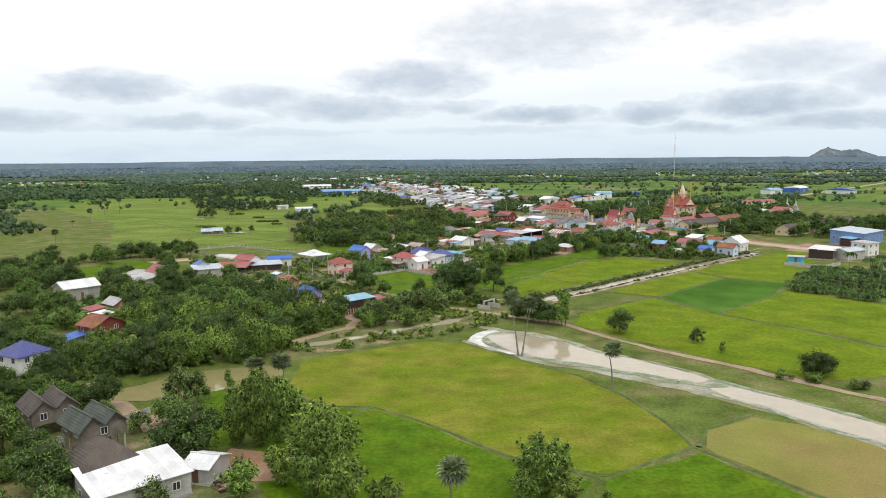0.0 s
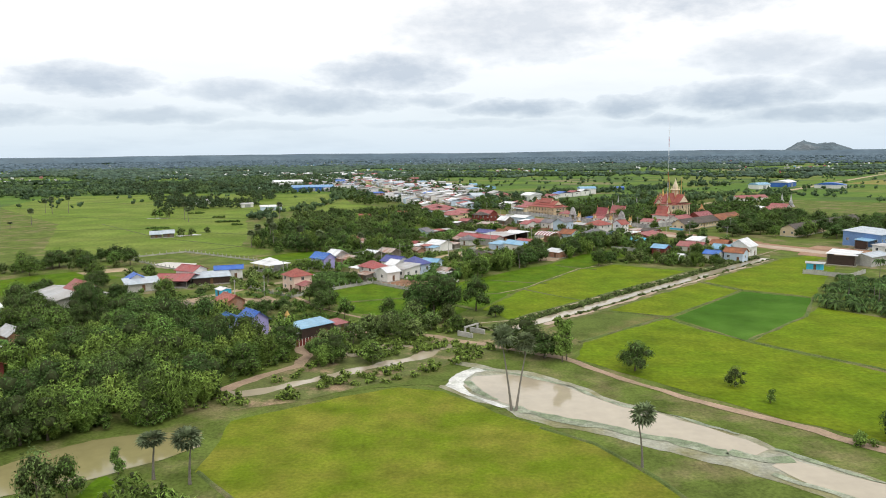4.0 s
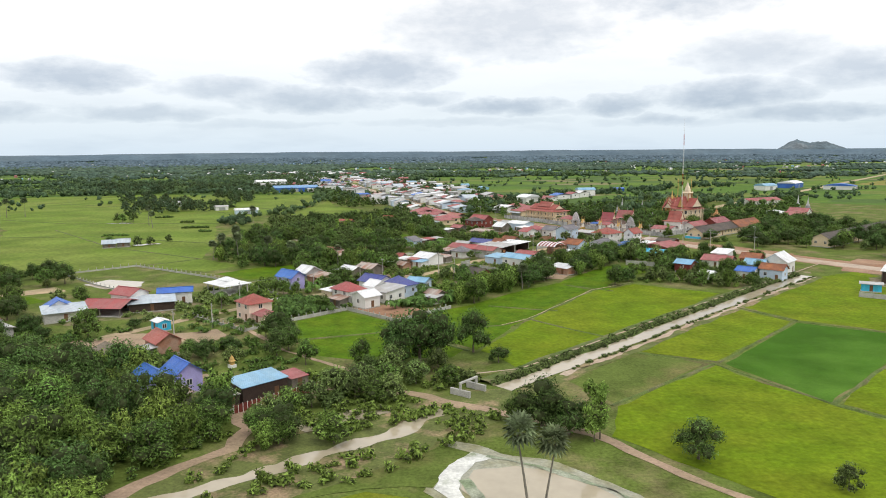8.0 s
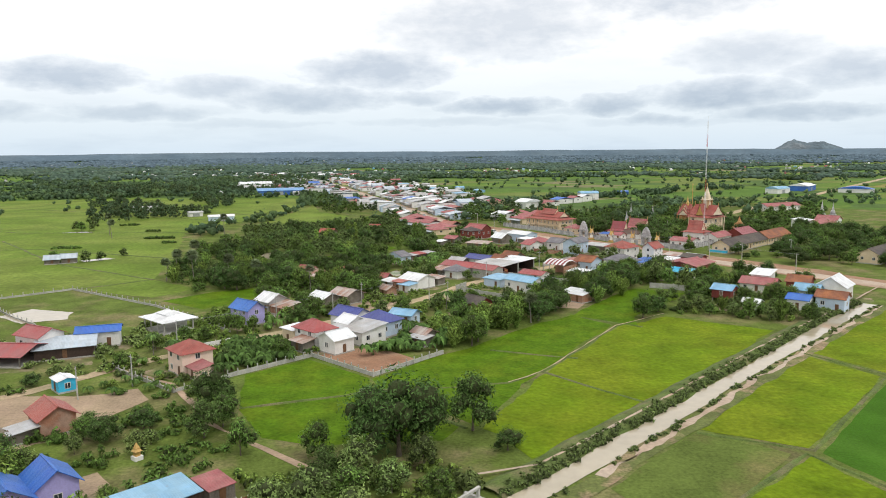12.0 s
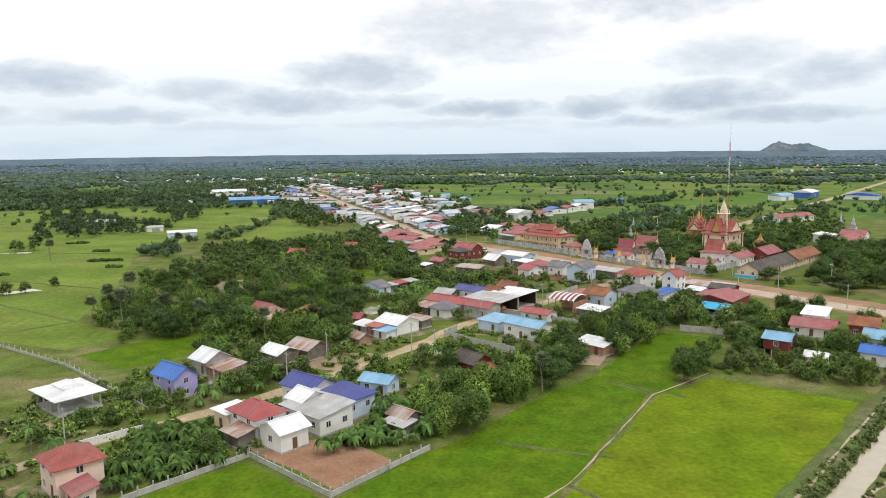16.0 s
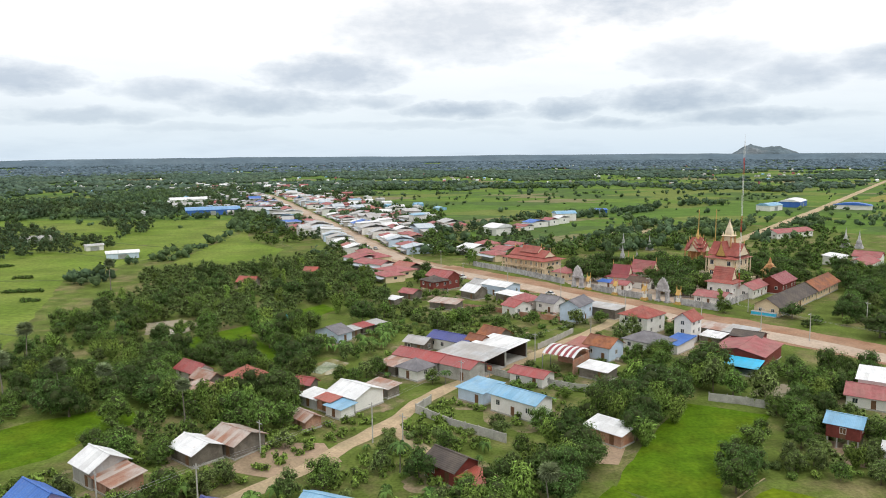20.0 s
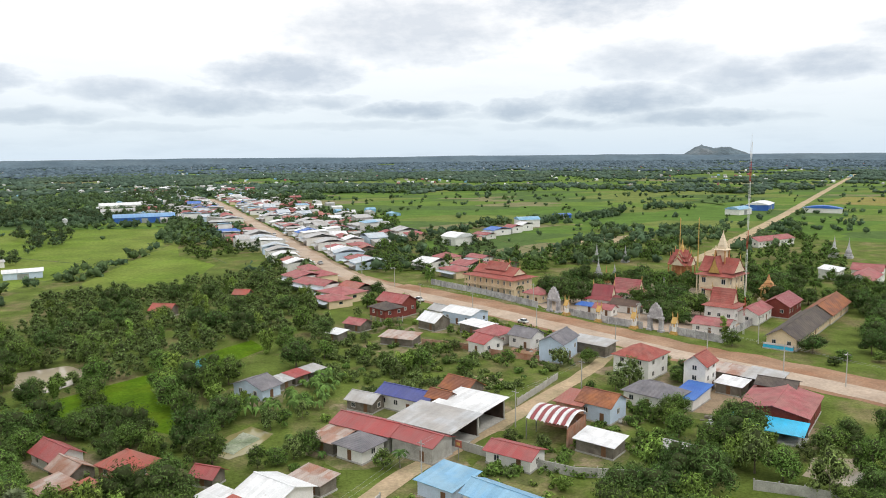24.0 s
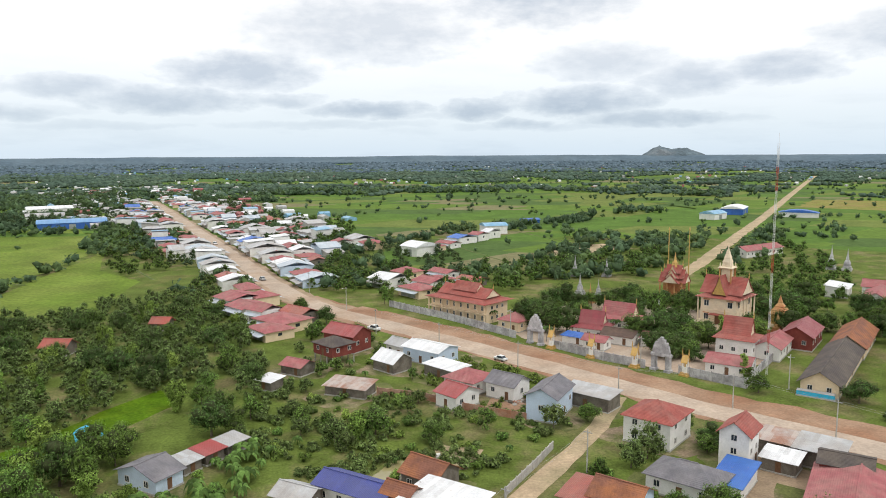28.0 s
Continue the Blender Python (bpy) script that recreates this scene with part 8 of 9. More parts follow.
    ("dark", 134, 516, 0.85, 0.9), ("dark", 138, 511, 0.8, 0.9), ("broad", 142, 507, 0.6, 0.8), ("dark", 112, 563, 0.9, 1.0), ("slim", 146, 489.5, 0.7, 0.8), ("broad", 169, 560, 0.9, 1.0), ("dark", 200, 545, 1.0, 0.9),
    ("dark", -54, 399, 0.8, 1.0), ("broad", -41, 391, 0.85, 1.0), ("dark", -44, 411, 0.9, 1.0), ("broad", -63, 421, 0.9, 1.0), ("dark", -59, 402, 0.9, 1.0), ("bamboo", -53, 405, 0.9, 1.0), ("dark", -46, 406, 0.8, 1.0), ("broad", -35, 373, 0.75, 0.8), ("broad", -27, 370, 0.6, 0.7), ("dark", -36, 403, 0.85, 1.0), ("broad", -31, 400, 0.9, 1.0), ("bamboo", -24, 398, 0.9, 1.0), ("bamboo", -20, 387, 0.9, 1.0), ("broad", -15, 388, 0.9, 1.0), ("broad", -9, 383, 0.85, 1.0), ("dark", -7, 401, 0.9, 1.0), ("dark", -14, 402, 0.9, 1.0), ("bamboo", -18, 396, 0.9, 1.1), ("broad", -5, 386, 0.7, 0.9),
    ("palm", -48.6, 407, 0.95, 0.9), ("palm", -27, 392, 0.8, 0.85), ("olive", 104, 385, 1.3, 1.2), ("broad", 110, 382, 0.7, 0.9), ("broad", 100, 392, 0.8, 0.9), ("bamboo", 117, 386, 0.8, 0.9), ("broad", 124, 391, 0.7, 0.9), ("dark", 122, 402, 0.6, 0.8), ("olive", 97, 396, 1.3, 1.2), ("broad", 104, 373, 0.8, 0.9), ("broad", 98, 361, 0.7, 0.8),
    ("bamboo", 77, 383, 0.9, 1.0), ("bamboo", 79, 377, 0.8, 0.9), ("bamboo", 68, 366, 0.8, 0.9),
    ("dark", -13, 463, 0.85, 1.1), ("broad", -16, 453, 0.85, 1.1), ("bamboo", -8, 459, 0.9, 1.1), ("broad", -5, 470, 0.8, 1.05), ("broad", -12, 447, 0.7, 1.0),
    ("dark", 112, 452, 0.62, 0.8), ("broad", -34, 456, 0.7, 0.9), ("broad", -36, 462, 0.75, 1.0), ("bamboo", -15, 474, 0.8, 0.9), ("broad", -25, 485, 0.7, 1.0), ("bamboo", -3, 447, 0.7, 0.8), ("bamboo", -7, 456, 0.75, 0.85), ("broad", -10, 466, 0.7, 0.9), ("bamboo", 0, 452, 0.6, 0.8), ("broad", 8, 503, 0.7, 0.8), ("broad", 13, 494, 0.75, 0.9), ("broad", -5, 478, 0.7, 0.9), ("broad", 109, 449, 0.5, 0.8), ("coconut", 33, 411, 0.7, 0.7), ("broad", 35, 604, 0.7, 0.8), ("slim", 70, 604, 0.8, 0.8), ("slim", 68, 609, 0.8, 0.8),
):
    tree(key, x, y, s, t)
tree("palm", 18.0, 174.0, 1.0, 1.1, 0, (-10, -5))
tree("palm", 18.8, 173.6, 0.95, 1.06, 0, (-11, 9))
GARDENS = [
    [(-62, 302), (-28, 303), (-16, 314), (16, 316), (38, 342), (62, 374), (60, 400), (30, 402), (6, 388), (-40, 376), (-62, 350)],
    [(14, 472), (40, 446), (60, 446), (78, 462), (94, 474), (66, 484), (60, 500), (36, 498), (28, 520)],
    [(46, 404), (96, 396), (104, 420), (84, 446), (58, 424)], [(-40, 178), (-18, 184), (0, 196), (20, 214), (27, 232), (10, 248), (-20, 242), (-31, 222), (-42, 200)],
    [(-88, 300), (-60, 300), (-44, 330), (-60, 350), (-100, 330)], [(-62, 238), (-36, 232), (-20, 246), (-30, 262), (-42, 284), (-56, 284)], [(70, 486), (92, 476), (104, 484), (76, 530), (58, 520)], [(98, 352), (118, 345), (128, 344), (150, 380), (128, 400), (104, 386)],
    [(-125, 200), (-128, 262), (-98, 300), (-60, 282), (-60, 236), (-82, 240), (-90, 216)], [(-115, 98), (-118, 190), (-97, 196), (-76, 158), (-62, 138), (-66, 122), (-50, 96), (-56, 84)],
]


def garden(poly, seed):
    """Low shrubs and weeds between the houses, joined."""
    r = np.random.default_rng(seed)
    kinds = [leaf_cloud([(r.normal(0, 0.5), r.normal(0, 0.5), 0.5, 0.7, 0.7, 0.55), (r.normal(0, 0.6), r.normal(0, 0.6), 0.8, 0.6, 0.6, 0.6), (0.4, 0, 0.4, 0.8, 0.6, 0.4)], 80, 0.32, seed=500 + seed * 5 + k) for k in range(4)]
    xs, ys = [p[0] for p in poly], [p[1] for p in poly]
    vs, fs, base = [], [], 0
    for _ in range(int((max(xs) - min(xs)) * (max(ys) - min(ys)) / 6)):
        x, y = r.uniform(min(xs), max(xs)), r.uniform(min(ys), max(ys))
        if noise.noise((x * 0.09, y * 0.09, seed)) < -0.12 or not inside(x, y, poly) or not free(x, y, 0.2):
            continue
        v, f = kinds[int(r.integers(4))]
        a, s = r.uniform(0, 6.28), r.uniform(0.6, 1.5)
        c, q = math.cos(a) * s, math.sin(a) * s
        vs.append(v @ np.array([[c, q, 0], [-q, c, 0], [0, 0, s * r.uniform(0.7, 1.3)]]) + np.array([x, y, 0]))
        fs.append(numbered(f, base))
        base += len(v)
    tagged(new("garden_shrubs", fast_mesh("garden_shrubs", np.concatenate(vs), np.concatenate(fs), ("leaf", "leaf_light", "leaf_olive")[seed % 3])), "low garden shrubs and weeds between houses", "shrubs", kind="stuff")


for i, poly in enumerate(GARDENS):
    garden(poly, i + 1)
# stands, belts and gardens
grove([(-75, 157), (-97, 198), (-90, 216), (-82, 240), (-62, 250), (-40, 234), (-33, 227), (-30, 206), (-41, 190), (-42, 178), (-46, 170), (-56, 168), (-64, 161)], 5.4, dict(bamboo=4, broad=3, dark=3), 0.7, 1.05, 0.5)
grove([(-125, 200), (-128, 262), (-98, 300), (-60, 262), (-62, 250), (-82, 240), (-90, 216), (-97, 198)], 8.5, dict(broad=3, dark=2, olive=2, banana=1), 0.55, 0.95, 1.2)
grove([(-115, 98), (-118, 190), (-97, 196), (-76, 158), (-62, 138), (-66, 122), (-50, 96), (-56, 84), (-90, 84)], 6.5, dict(broad=3, dark=2, bamboo=1, olive=2, banana=1), 0.5, 0.9, 1.0)
grove([(-60, 84), (-38, 84), (-32, 97), (-42, 96), (-58, 97)], 5, dict(olive=2, bush=3, banana=2), 0.6, 0.9)
grove([(-160, 200), (-190, 300), (-178, 338), (-130, 380), (-100, 330), (-130, 270), (-118, 196)], 12, dict(broad=2, olive=3, dark=2), 0.6, 0.95, 1.5)
belt([(-165, 262), (-182, 335), (-160, 356), (-136, 384)], 12, 6, dict(dark=2, olive=3, broad=1), 0.6, 0.9)
grove([(-84, 411), (-66, 392), (-52, 396), (-44, 412), (-24, 388), (-5, 391), (1, 408), (-3, 440), (-16, 446), (-26, 470), (-45, 480), (-70, 520), (-92, 500), (-90, 455)], 6.8, dict(broad=4, dark=2, olive=4, bamboo=2.5, coconut=0.3), 0.5, 0.82, 0.6, limit=200)
thicket("scrub_wood", [(-92, 500), (-70, 520), (-45, 482), (-28, 476), (-18, 498), (-4, 512), (14, 512), (20, 500), (26, 520), (18, 545), (32, 570), (22, 600), (4, 650), (-36, 648), (-57, 624), (-98, 604), (-82, 550)], 5.0, "dense olive-green scrub and orchard trees", "leaf_olive", 0.5, 0.95, 0.6, 0.85, 1)
grove([(-92, 500), (-70, 520), (-45, 482), (-28, 476), (-18, 498), (-4, 512), (14, 512), (20, 500), (26, 520), (18, 545), (32, 570), (22, 600), (0, 620), (-40, 600), (-80, 580)], 13, dict(broad=4, dark=3, bamboo=3, slim=1), 0.55, 0.85, 1.0, limit=70)
thicket("scrub_wood", [(-58, 622), (-36, 648), (4, 652), (6, 700), (-30, 760), (-60, 880), (-80, 860), (-64, 740), (-40, 690), (-44, 630)], 6.5, "green trees behind the main street", "leaf", 0.7, 1.2, 1.0, 0.42, 2)
thicket("undergrowth", [(-84, 411), (-66, 392), (-52, 396), (-44, 412), (-24, 388), (-5, 391), (1, 408), (-3, 440), (-16, 446), (-26, 470), (-45, 480), (-70, 520), (-92, 500), (-90, 455)], 4.2, "green undergrowth between the trees", "leaf", 0.25, 0.5, 0.5, 0.7, 3)
thicket("undergrowth", [(-75, 157), (-97, 198), (-90, 216), (-82, 240), (-62, 250), (-40, 234), (-33, 227), (-30, 206), (-41, 190), (-42, 178), (-46, 170), (-56, 168), (-64, 161)], 4.0, "green undergrowth below the bamboo", "leaf", 0.35, 0.6, 0.4, 0.8, 4)
thicket("town_trees", [(40, 640), (110, 600), (150, 640), (230, 640), (250, 700), (200, 700), (110, 665), (70, 690), (60, 760), (90, 900), (40, 1000), (60, 860), (45, 760)], 9, "trees between the shop houses", "leaf", 0.8, 1.3, 1.5, 0.8, 5)
thicket("town_trees", [(-80, 860), (-60, 880), (-60, 1000), (-120, 1250), (-200, 1500), (-260, 1450), (-170, 1050), (-120, 990)], 9, "trees behind the shop houses", "woods", 0.8, 1.3, 1.5, 0.5, 6)
belt([(13, 317), (28, 331), (43, 349), (66, 376), (86, 400), (106, 408)], 13, 5.2, dict(dark=2, broad=3, bamboo=4, coconut=0.4), 0.65, 0.95)
belt([(72, 334), (80, 349), (97, 378)], 5, 4.2, dict(broad=2, olive=2, dark=1), 0.5, 0.75, 0.0)
belt([(87, 352), (100, 349), (110, 341), (124, 338), (140, 352)], 7, 3.2, dict(olive=4, bush=2, bamboo=0.6, broad=0.5), 0.55, 0.85)
belt([(90, 420), (103, 409), (122, 396), (142, 400)], 13, 5.0, dict(broad=3, olive=4, bamboo=1), 0.5, 0.75)
grove([(98, 352), (118, 345), (128, 344), (150, 380), (128, 400), (104, 386)], 5.5, dict(broad=2, olive=4, bush=2, bamboo=0.6), 0.5, 0.85, 0.6)
grove([(-62, 302), (-28, 303), (-16, 314), (16, 316), (38, 342), (62, 374), (60, 400), (30, 402), (6, 388), (-40, 376), (-62, 350)], 6.4, dict(olive=3, banana=4, bush=4, broad=1.5, coconut=0.6), 0.55, 0.9, 0.9, limit=110)
grove([(20, 402), (40, 412), (20, 436), (14, 470), (6, 450), (2, 420)], 7, dict(olive=3, banana=2, bush=3, broad=1), 0.5, 0.8, 0.8)
grove([(46, 404), (96, 396), (104, 420), (84, 446), (58, 424)], 6.5, dict(olive=3, banana=2, bush=4, broad=1), 0.5, 0.8, 0.8)
grove([(14, 472), (40, 446), (60, 446), (78, 462), (94, 474), (66, 484), (60, 500), (36, 498), (28, 520)], 6.2, dict(bush=6, olive=3, banana=1), 0.5, 0.9, 0.8, limit=85)
grove([(28, 522), (60, 502), (74, 520), (52, 562), (34, 600), (22, 596), (34, 566)], 7.5, dict(olive=3, bush=3, banana=1, broad=1), 0.5, 0.8, 0.8)
grove([(-60, 236), (-36, 232), (-36, 260), (-44, 284), (-60, 282)], 7, dict(olive=2, bush=4, banana=2, broad=1), 0.5, 0.8, 0.8)
grove([(-60, 282), (-40, 286), (-40, 300), (-58, 302)], 4, dict(banana=4, bush=2), 0.6, 0.9, 0.5)
grove([(-38, 299), (-20, 308), (-22, 320), (-38, 324)], 3.4, dict(banana=5, coconut=0.4), 0.7, 1.0, 0.5)
grove([(-4, 310), (16, 316), (14, 326), (4, 324)], 3.4, dict(banana=5, coconut=1), 0.7, 1.0, 0.5)
grove([(-34, 226), (-20, 240), (-10, 248), (6, 246), (-2, 228), (-14, 226), (-24, 222)], 5.5, dict(bush=4, olive=2), 0.6, 0.9, 0.8)
grove([(121, 258), (138, 236), (200, 262), (176, 298), (156, 306)], 4.2, dict(low_palm=5, coconut=0.6), 0.8, 1.15, 0.6, limit=170)
grove([(104, 556), (124, 528), (142, 490), (186, 512), (224, 546), (240, 600), (190, 640), (130, 620)], 9.5, dict(dark=3, broad=3, coconut=0.6, slim=0.5), 0.6, 0.95, 2.0, limit=64)
grove([(190, 470), (220, 500), (260, 520), (300, 470), (240, 420), (200, 420), (170, 452)], 8.5, dict(dark=3, broad=3, olive=2), 0.6, 1.0, 1.0, limit=85)
grove([(196, 512), (226, 548), (260, 540), (240, 500), (214, 490)], 7, dict(dark=3, broad=3), 0.6, 0.9, 1.5)
BANANAS = [arrays(TREES["banana"][0][2])]
for i, (poly, gap) in enumerate((([(-40, 300), (-33, 298), (-14, 312), (-20, 322), (-38, 326)], 2.3), ([(-4, 310), (16, 314), (18, 330), (8, 336), (4, 324)], 2.3),
                                 ([(-120, 210), (-104, 205), (-100, 240), (-116, 246)], 2.8), ([(-30, 330), (-10, 342), (-2, 352), (-20, 360), (-34, 344)], 3.0), ([(-4, 440), (18, 446), (28, 470), (14, 478)], 3.2))):
    thicket("banana_grove", poly, gap, "dense broad-leaved banana plants beside the houses", "leaf_banana", 0.7, 1.25, 0.4, 0.8, 20 + i, kinds=BANANAS, category="banana grove")
thicket("undergrowth", [(-47, 404), (-41, 402), (-36, 393), (-43, 385), (-40, 376), (-28, 374), (-16, 380), (-5, 388), (0, 404), (-20, 412), (-36, 409)], 4.0, "green undergrowth around the huts", "leaf", 0.45, 0.85, 0.4, 0.85, 8)
thicket("undergrowth", [(-115, 98), (-118, 190), (-97, 196), (-78, 160), (-66, 140), (-74, 118), (-64, 100), (-56, 84), (-90, 84)], 5.0, "green undergrowth around the stilt houses", "leaf", 0.35, 0.65, 0.4, 0.8, 9)
WEEDS = [leaf_cloud([(0, 0, 0.35, 0.8, 0.6, 0.45), (0.5, 0.2, 0.3, 0.6, 0.7, 0.4), (-0.4, 0.3, 0.5, 0.5, 0.5, 0.5)], 70, 0.26, seed=820 + k) for k in range(3)]
thicket("bank_weeds", [(x - 1.7, y + 1.7) for x, y in CANAL] + [(x - 3.6, y + 3.6) for x, y in CANAL[::-1]], 1.0, "rough green weeds along the canal bank", "leaf_olive", 0.7, 1.4, -7.0, 0.85, 31, False, WEEDS, "weeds")
thicket("bank_weeds", [(x + 1.6, y - 1.6) for x, y in CANAL] + [(x + 2.3, y - 2.3) for x, y in CANAL[::-1]], 1.2, "rough green weeds along the canal bank", "leaf_olive", 0.4, 1.0, -7.0, 0.6, 32, False, WEEDS, "weeds")
for i, (x, y, w) in enumerate(((-168, 523, 8), (-134, 562, 9), (-122, 540, 4), (-150, 600, 5), (-178, 640, 6))):
    thicket("scrub_mound", [(x - w, y - 2.5), (x + w, y - 1.5), (x + w * 0.8, y + 2.5), (x - w * 0.8, y + 2)], 1.5, "low dark scrub on a mound in the rice", "leaf", 0.9, 1.8, -9.0, 0.85, 33 + i, False, WEEDS, "scrub")
thicket("temple_trees", [(196, 600), (262, 656), (330, 738), (352, 716), (300, 640), (276, 600), (240, 560)], 7.5, "leafy green trees behind the temple", "leaf", 0.7, 1.2, 2.0, 0.5, 40, False)
thicket("plain_trees", [(-215, 668), (-182, 663), (-172, 682), (-150, 688), (-142, 700), (-153, 738), (-200, 775), (-255, 850), (-300, 900), (-270, 790)], 8.5, "dense trees round a farmstead on the plain", "woods", 0.9, 1.5, 1.0, 0.6, 11, False)
thicket("plain_trees", [(-200, 850), (-172, 815), (-158, 750), (-146, 760), (-150, 830), (-160, 868), (-190, 870)], 8.5, "trees in the middle of the rice plain", "woods", 0.9, 1.5, 1.0, 0.55, 12, False)
thicket("plain_trees", [(-335, 934), (-240, 962), (-150, 985), (-150, 1040), (-240, 1060), (-336, 1100), (-420, 1100)], 9.5, "woods behind the rice plain", "woods", 1.0, 1.6, 1.0, 0.7, 13, False)
thicket("town_trees", [(54, 640), (110, 640), (130, 720), (90, 800), (60, 900), (10, 1100), (-60, 1350), (-100, 1340), (-40, 1100), (0, 920), (26, 790), (36, 700)], 8.0, "trees between the shop houses", "woods", 0.6, 1.15, 0.3, 0.6, 14, False)
thicket("town_trees", [(10, 620), (16, 690), (-6, 770), (-40, 900), (-92, 1120), (-180, 1490), (-220, 1480), (-140, 1120), (-70, 890), (-40, 760), (-20, 680)], 8.0, "trees behind the shop houses", "woods", 0.6, 1.1, 0.3, 0.32, 15)


# ---- distant woods, hamlets, the hill ----
def lumps(name, count_goal, r0, r1, size0, size1, keep, template, label, seed, half=52.0, mat="woods", tall=1.0):
    """Tree crowns too far to tell apart, joined: uneven lumps wherever the woods' pattern is thick enough."""
    r = np.random.default_rng(seed)
    iv, jf = template[0]
    count_kind = len(template)
    vs, fs, base, made, tries = [], [], 0, 0, 0
    while made < count_goal and tries < count_goal * 8:
        tries += 1
        a = radians(r.uniform(-half, half) - 2)
        d = math.sqrt(r.uniform(r0 * r0, r1 * r1))
        x, y = 10 + d * math.sin(a), 150 + d * math.cos(a)
        single = keep < -5
        if single and r.random() < 0.7:
            # hedgerows: most field trees keep to the edges of the plots
            c, q = math.cos(radians(41)), math.sin(radians(41))
            u, v = c * x + q * y, -q * x + c * y
            if r.random() < 0.6:
                v = round(v / 78) * 78 + r.normal(0, 3)
                row = (round(v / 78), int(u // 55))
            else:
                u = round(u / 120) * 120 + r.normal(0, 3)
                row = (round(u / 120) + 500, int(v // 45))
            if noise.noise((row[0] * 7.31, row[1] * 3.17, 2.0)) < 0.02:
                continue
            x, y = c * u - q * v, q * u + c * v
        wood = noise.noise((x * 0.0045, y * 0.0032, 3.1)) + 0.45 * noise.noise((x * 0.013, y * 0.011, 8.7))
        if wood < keep + (0.18 if d < 1500 and x > 0.08 * d else 0) or not single and any(inside(x, y, p) for p in FIELDS) or any(line_gap(x, y, ln) < w + 3 for ln, w in WAYS[:1] + WAYS[4:5]):
            continue
        if d < 1100 and not free(x, y, 1.5, not single):
            continue
        if d < 640 and (single or any(abs(x - px) < 4 and abs(y - py) < 4 for px, py in PLACED) or -105 < x < 235 and y < 640):
            continue
        s = r.uniform(size0, size1) * (0.75 + 0.25 * d / r1)
        iv, jf = template[int(r.integers(count_kind))]
        bump = 1 + 0.3 * np.sin(iv @ r.normal(0, 3, 3) + r.uniform(0, 6))
        t = r.uniform(0, 6.28)
        v = (iv @ np.array([[math.cos(t), math.sin(t), 0], [-math.sin(t), math.cos(t), 0], [0, 0, 1]])) * bump[:, None] * np.array([s, s * r.uniform(0.8, 1.2), s * tall * r.uniform(0.85, 1.3)])
        v[:, 2] += s * 0.85 * tall
        vs.append(v + np.array([x, y, 0]))
        fs.append(numbered(jf, base))
        base += len(iv)
        made += 1
    ob = new(name, fast_mesh(name, np.concatenate(vs), np.concatenate(fs), mat))
    return tagged(ob, label, "woods", kind="stuff")


lrng = np.random.default_rng(9)
LEAFY = [leaf_cloud([(lrng.normal(0, 0.35), lrng.normal(0, 0.35), lrng.uniform(-0.3, 0.3), 0.75, 0.75, 0.7), (lrng.normal(0, 0.4), lrng.normal(0, 0.4), lrng.uniform(-0.2, 0.4), 0.6, 0.6, 0.55)], 60, 0.24, core=0.85, seed=700 + k) for k in range(6)]
LEAFY = [(v, f[:, :3]) for v, f in LEAFY]
lumps("scattered_trees", 2000, 620, 1700, 1.4, 3.6, -9.0, LEAFY, "single trees scattered over the farmland", 300, mat="woods")
lumps("middle_woods", 6500, 430, 1300, 2.2, 4.8, -0.08, LEAFY, "dark green woods and orchards around the town", 301)
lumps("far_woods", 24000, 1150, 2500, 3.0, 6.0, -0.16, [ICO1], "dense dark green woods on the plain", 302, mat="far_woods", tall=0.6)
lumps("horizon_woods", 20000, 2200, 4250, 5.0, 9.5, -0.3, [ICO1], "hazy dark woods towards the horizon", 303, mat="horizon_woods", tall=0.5)


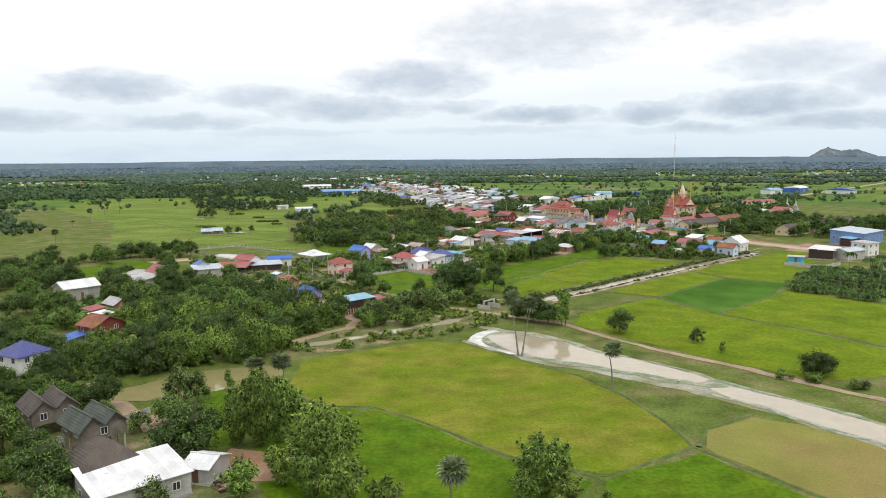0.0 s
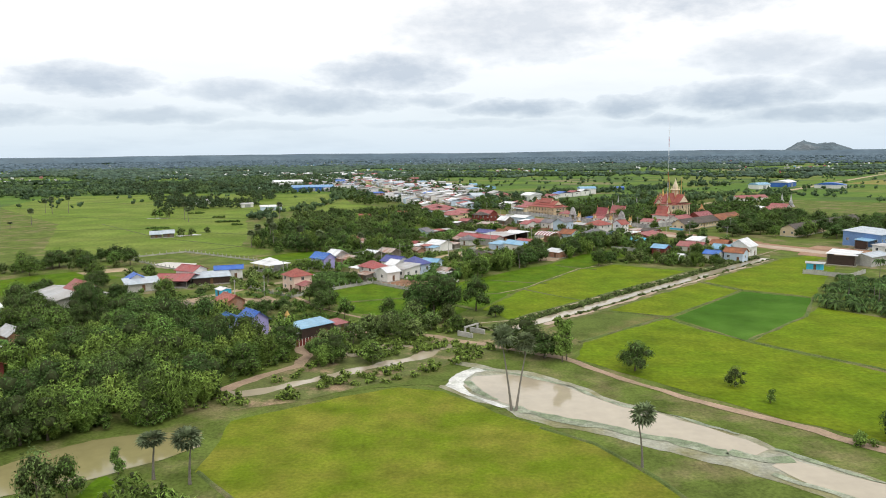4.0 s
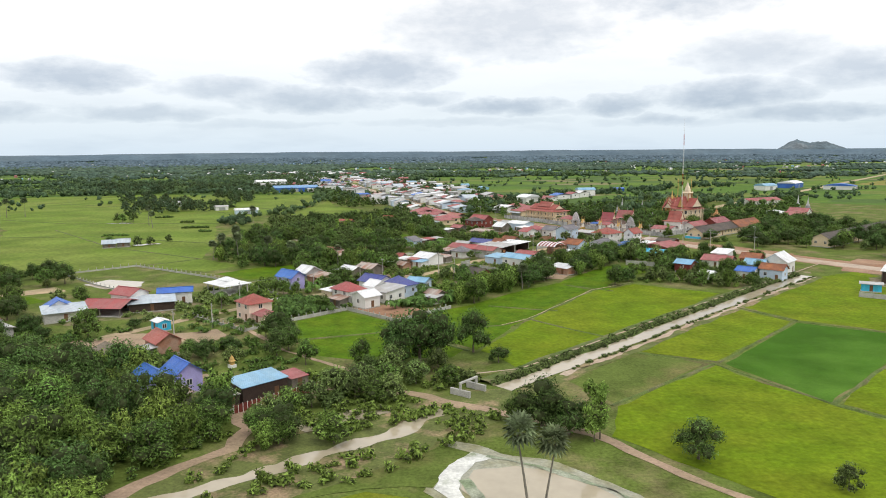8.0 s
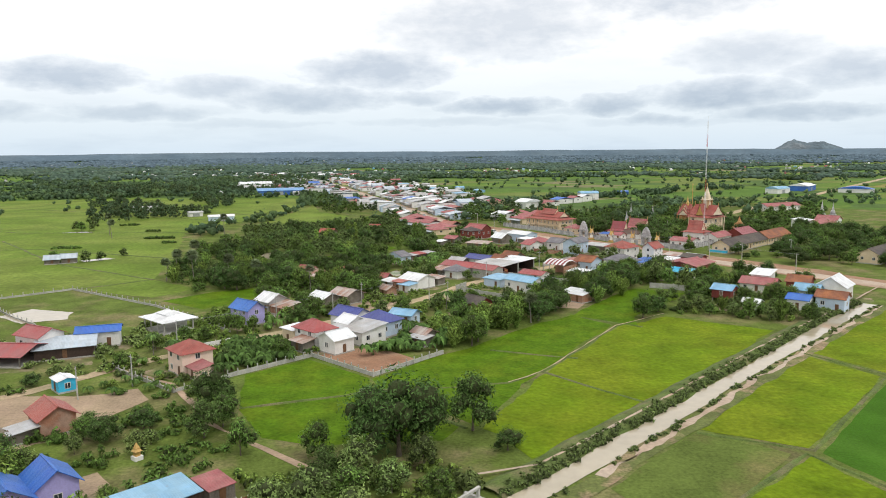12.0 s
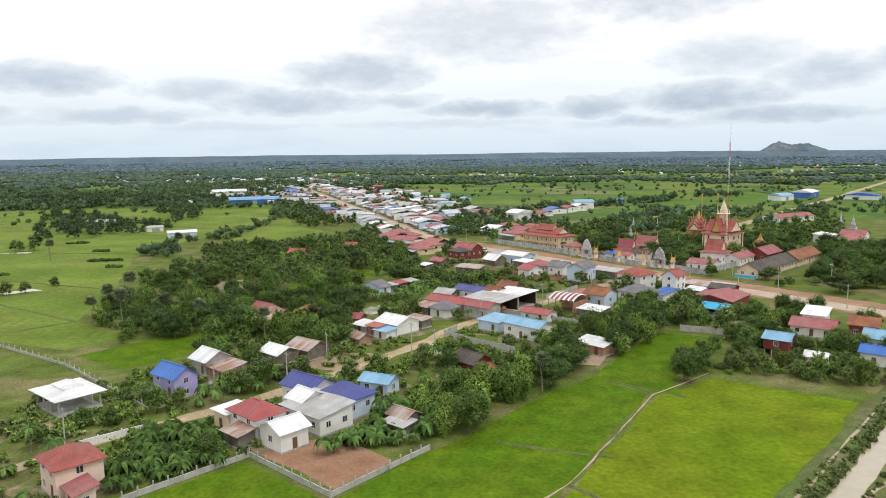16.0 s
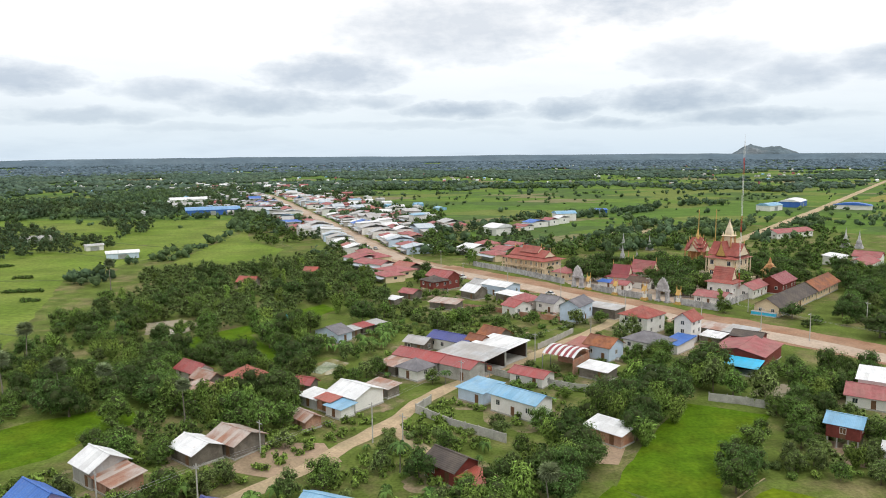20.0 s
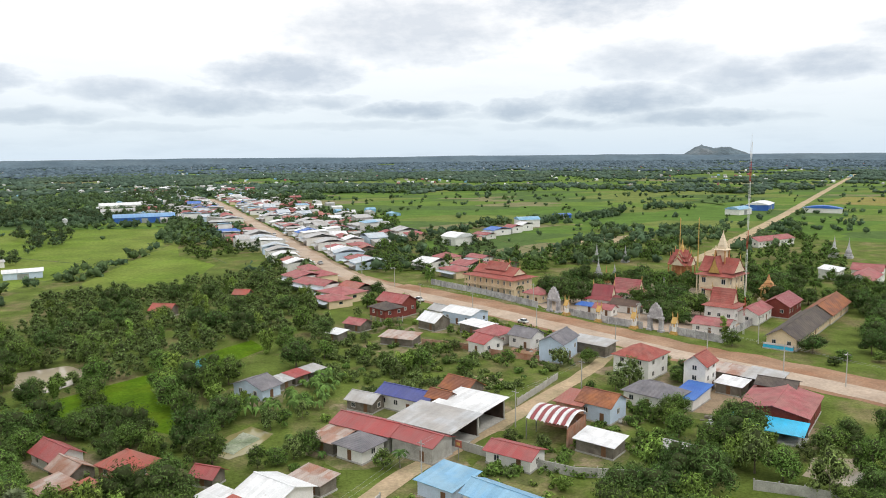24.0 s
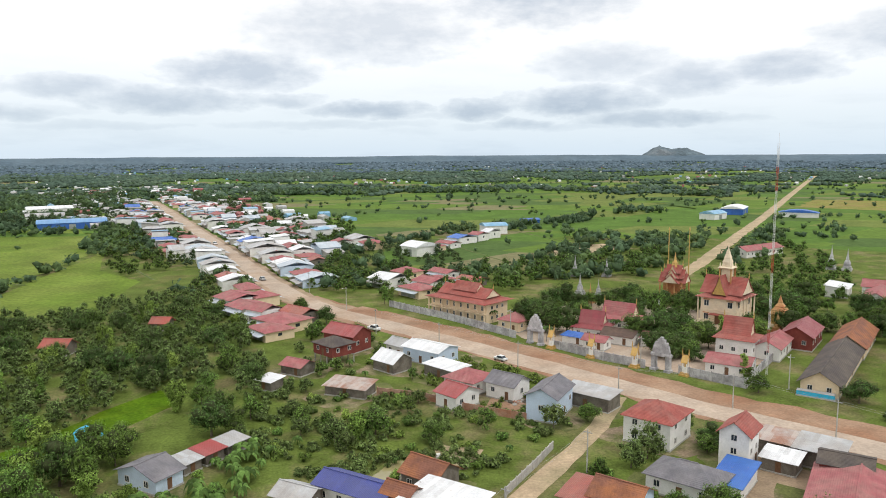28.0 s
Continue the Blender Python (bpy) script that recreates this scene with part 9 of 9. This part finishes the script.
def far_houses(count, seed, town):
    """White and red specks of hamlets among the far woods, or the far end of the town on both sides of its street."""
    r = np.random.default_rng(seed)
    bms = {"r_white": bmesh.new(), "r_grey": bmesh.new(), "t_pink": bmesh.new(), "r_sky": bmesh.new()}
    for _ in range(count):
        a, d = radians(r.uniform(-46, 44)), r.uniform(1350, 3300)
        x, y = 10 + d * math.sin(a), 150 + d * math.cos(a)
        if town:
            y = r.uniform(960, 1640)
            x = -79 - (y - 1119) * 0.242 + r.choice([-1, 1]) * (18 + abs(r.normal(0, 55)))
        elif line_gap(x, y, MAIN) < 60 and y < 1500:
            continue
        bm = bms[str(r.choice(["r_white", "r_grey", "t_pink", "r_sky"], p=[0.35, 0.42, 0.13, 0.1]))]
        w, dd, h, c = r.uniform(1.5, 3.6), r.uniform(1.3, 2.6), r.uniform(2.6, 4.6), r.uniform(0, 3.1)
        if town:
            w, dd, h, c = w * 2.2, dd * 2.0, h * 1.3, r.normal(0.25, 0.1) + r.choice([0, 1.57])
        v = []
        for z, k in ((0, 1.0), (h * 0.7, 1.0)):
            for sx, sy in ((-1, -1), (1, -1), (1, 1), (-1, 1)):
                v.append(bm.verts.new((x + math.cos(c) * sx * w * k - math.sin(c) * sy * dd * k, y + math.sin(c) * sx * w * k + math.cos(c) * sy * dd * k, z)))
        e = [bm.verts.new((x + math.cos(c) * s * w, y + math.sin(c) * s * w, h)) for s in (-1, 1)]
        for f in ((v[0], v[1], v[5], v[4]), (v[1], v[2], v[6], e[1], v[5]), (v[2], v[3], v[7], v[6]), (v[3], v[0], v[4], e[0], v[7]), (v[4], v[5], e[1], e[0]), (v[6], v[7], e[0], e[1])):
            bm.faces.new(f)
    for mat, bm in bms.items():
        name = "far_shop_houses" if town else "far_hamlets"
        me = bpy.data.meshes.new(name)
        bm.to_mesh(me)
        bm.free()
        me.materials.append(M[mat])
        tagged(new(name, me), "close rows of shop houses at the far end of the street" if town else "scattered small houses of far hamlets among woods", "town" if town else "hamlet", kind="stuff")


far_houses(900, 44, False)
far_houses(210, 45, True)


def ridge():
    """A low wooded rise all along the horizon."""
    n, verts, faces = 360, [], []
    for i in range(n + 1):
        a = 2 * math.pi * i / n
        h = 34 + 5 * noise.noise((math.cos(a) * 6, math.sin(a) * 6, 0.5)) + 2.5 * noise.noise((math.cos(a) * 40, math.sin(a) * 40, 1.5))
        for d, z in ((4000, -1), (4120, h * 0.8), (4220, h), (4440, -1)):
            verts.append((d * math.cos(a), 200 + d * math.sin(a), z))
    for i in range(n):
        for k in range(3):
            b = i * 4 + k
            faces.append((b, b + 1, b + 5, b + 4))
    me = mesh("ridge", verts, faces)
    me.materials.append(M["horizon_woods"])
    tagged(new("ridge", me), "low wooded rise along the horizon", "ridge", kind="structure")


ridge()


def hill():
    """The rocky twin-topped hill on the horizon."""
    n, m, verts, faces = 60, 10, [], []
    az0, az1, dist = 27.6, 32.6, 4010.0
    heights = ((27.6, 20), (28.03, 40), (28.4, 56), (28.8, 74), (29.1, 84), (29.4, 77), (29.7, 69), (30.03, 63), (30.3, 69), (30.62, 73), (31.0, 68), (31.5, 57), (32.1, 40), (32.6, 20))
    for i in range(n + 1):
        az = az0 + (az1 - az0) * i / n
        u = (az - 27.6) / 5.0
        prof = float(np.interp(az, [h[0] for h in heights], [h[1] for h in heights])) / 88 * (1 + 0.05 * noise.noise((az * 5, 0, 0)))
        edge = 1.0
        for j in range(m + 1):
            t = j / m
            k = math.sin(math.pi * (0.05 + 0.9 * t)) ** 0.8
            z = 88 * prof * edge * k * (1 + 0.1 * noise.noise((az * 2.2, t * 5, 0.3)))
            d = dist + 380 * t
            verts.append((26.7 + d * math.sin(radians(az)), 323.7 + d * math.cos(radians(az)), z - 1))
    for i in range(n):
        for j in range(m):
            a = i * (m + 1) + j
            faces.append((a, a + 1, a + m + 2, a + m + 1))
    me = mesh("hill", verts, faces)
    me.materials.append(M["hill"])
    tagged(new("hill", me), "rocky wooded twin-topped hill on the horizon", "hill", kind="structure")


hill()
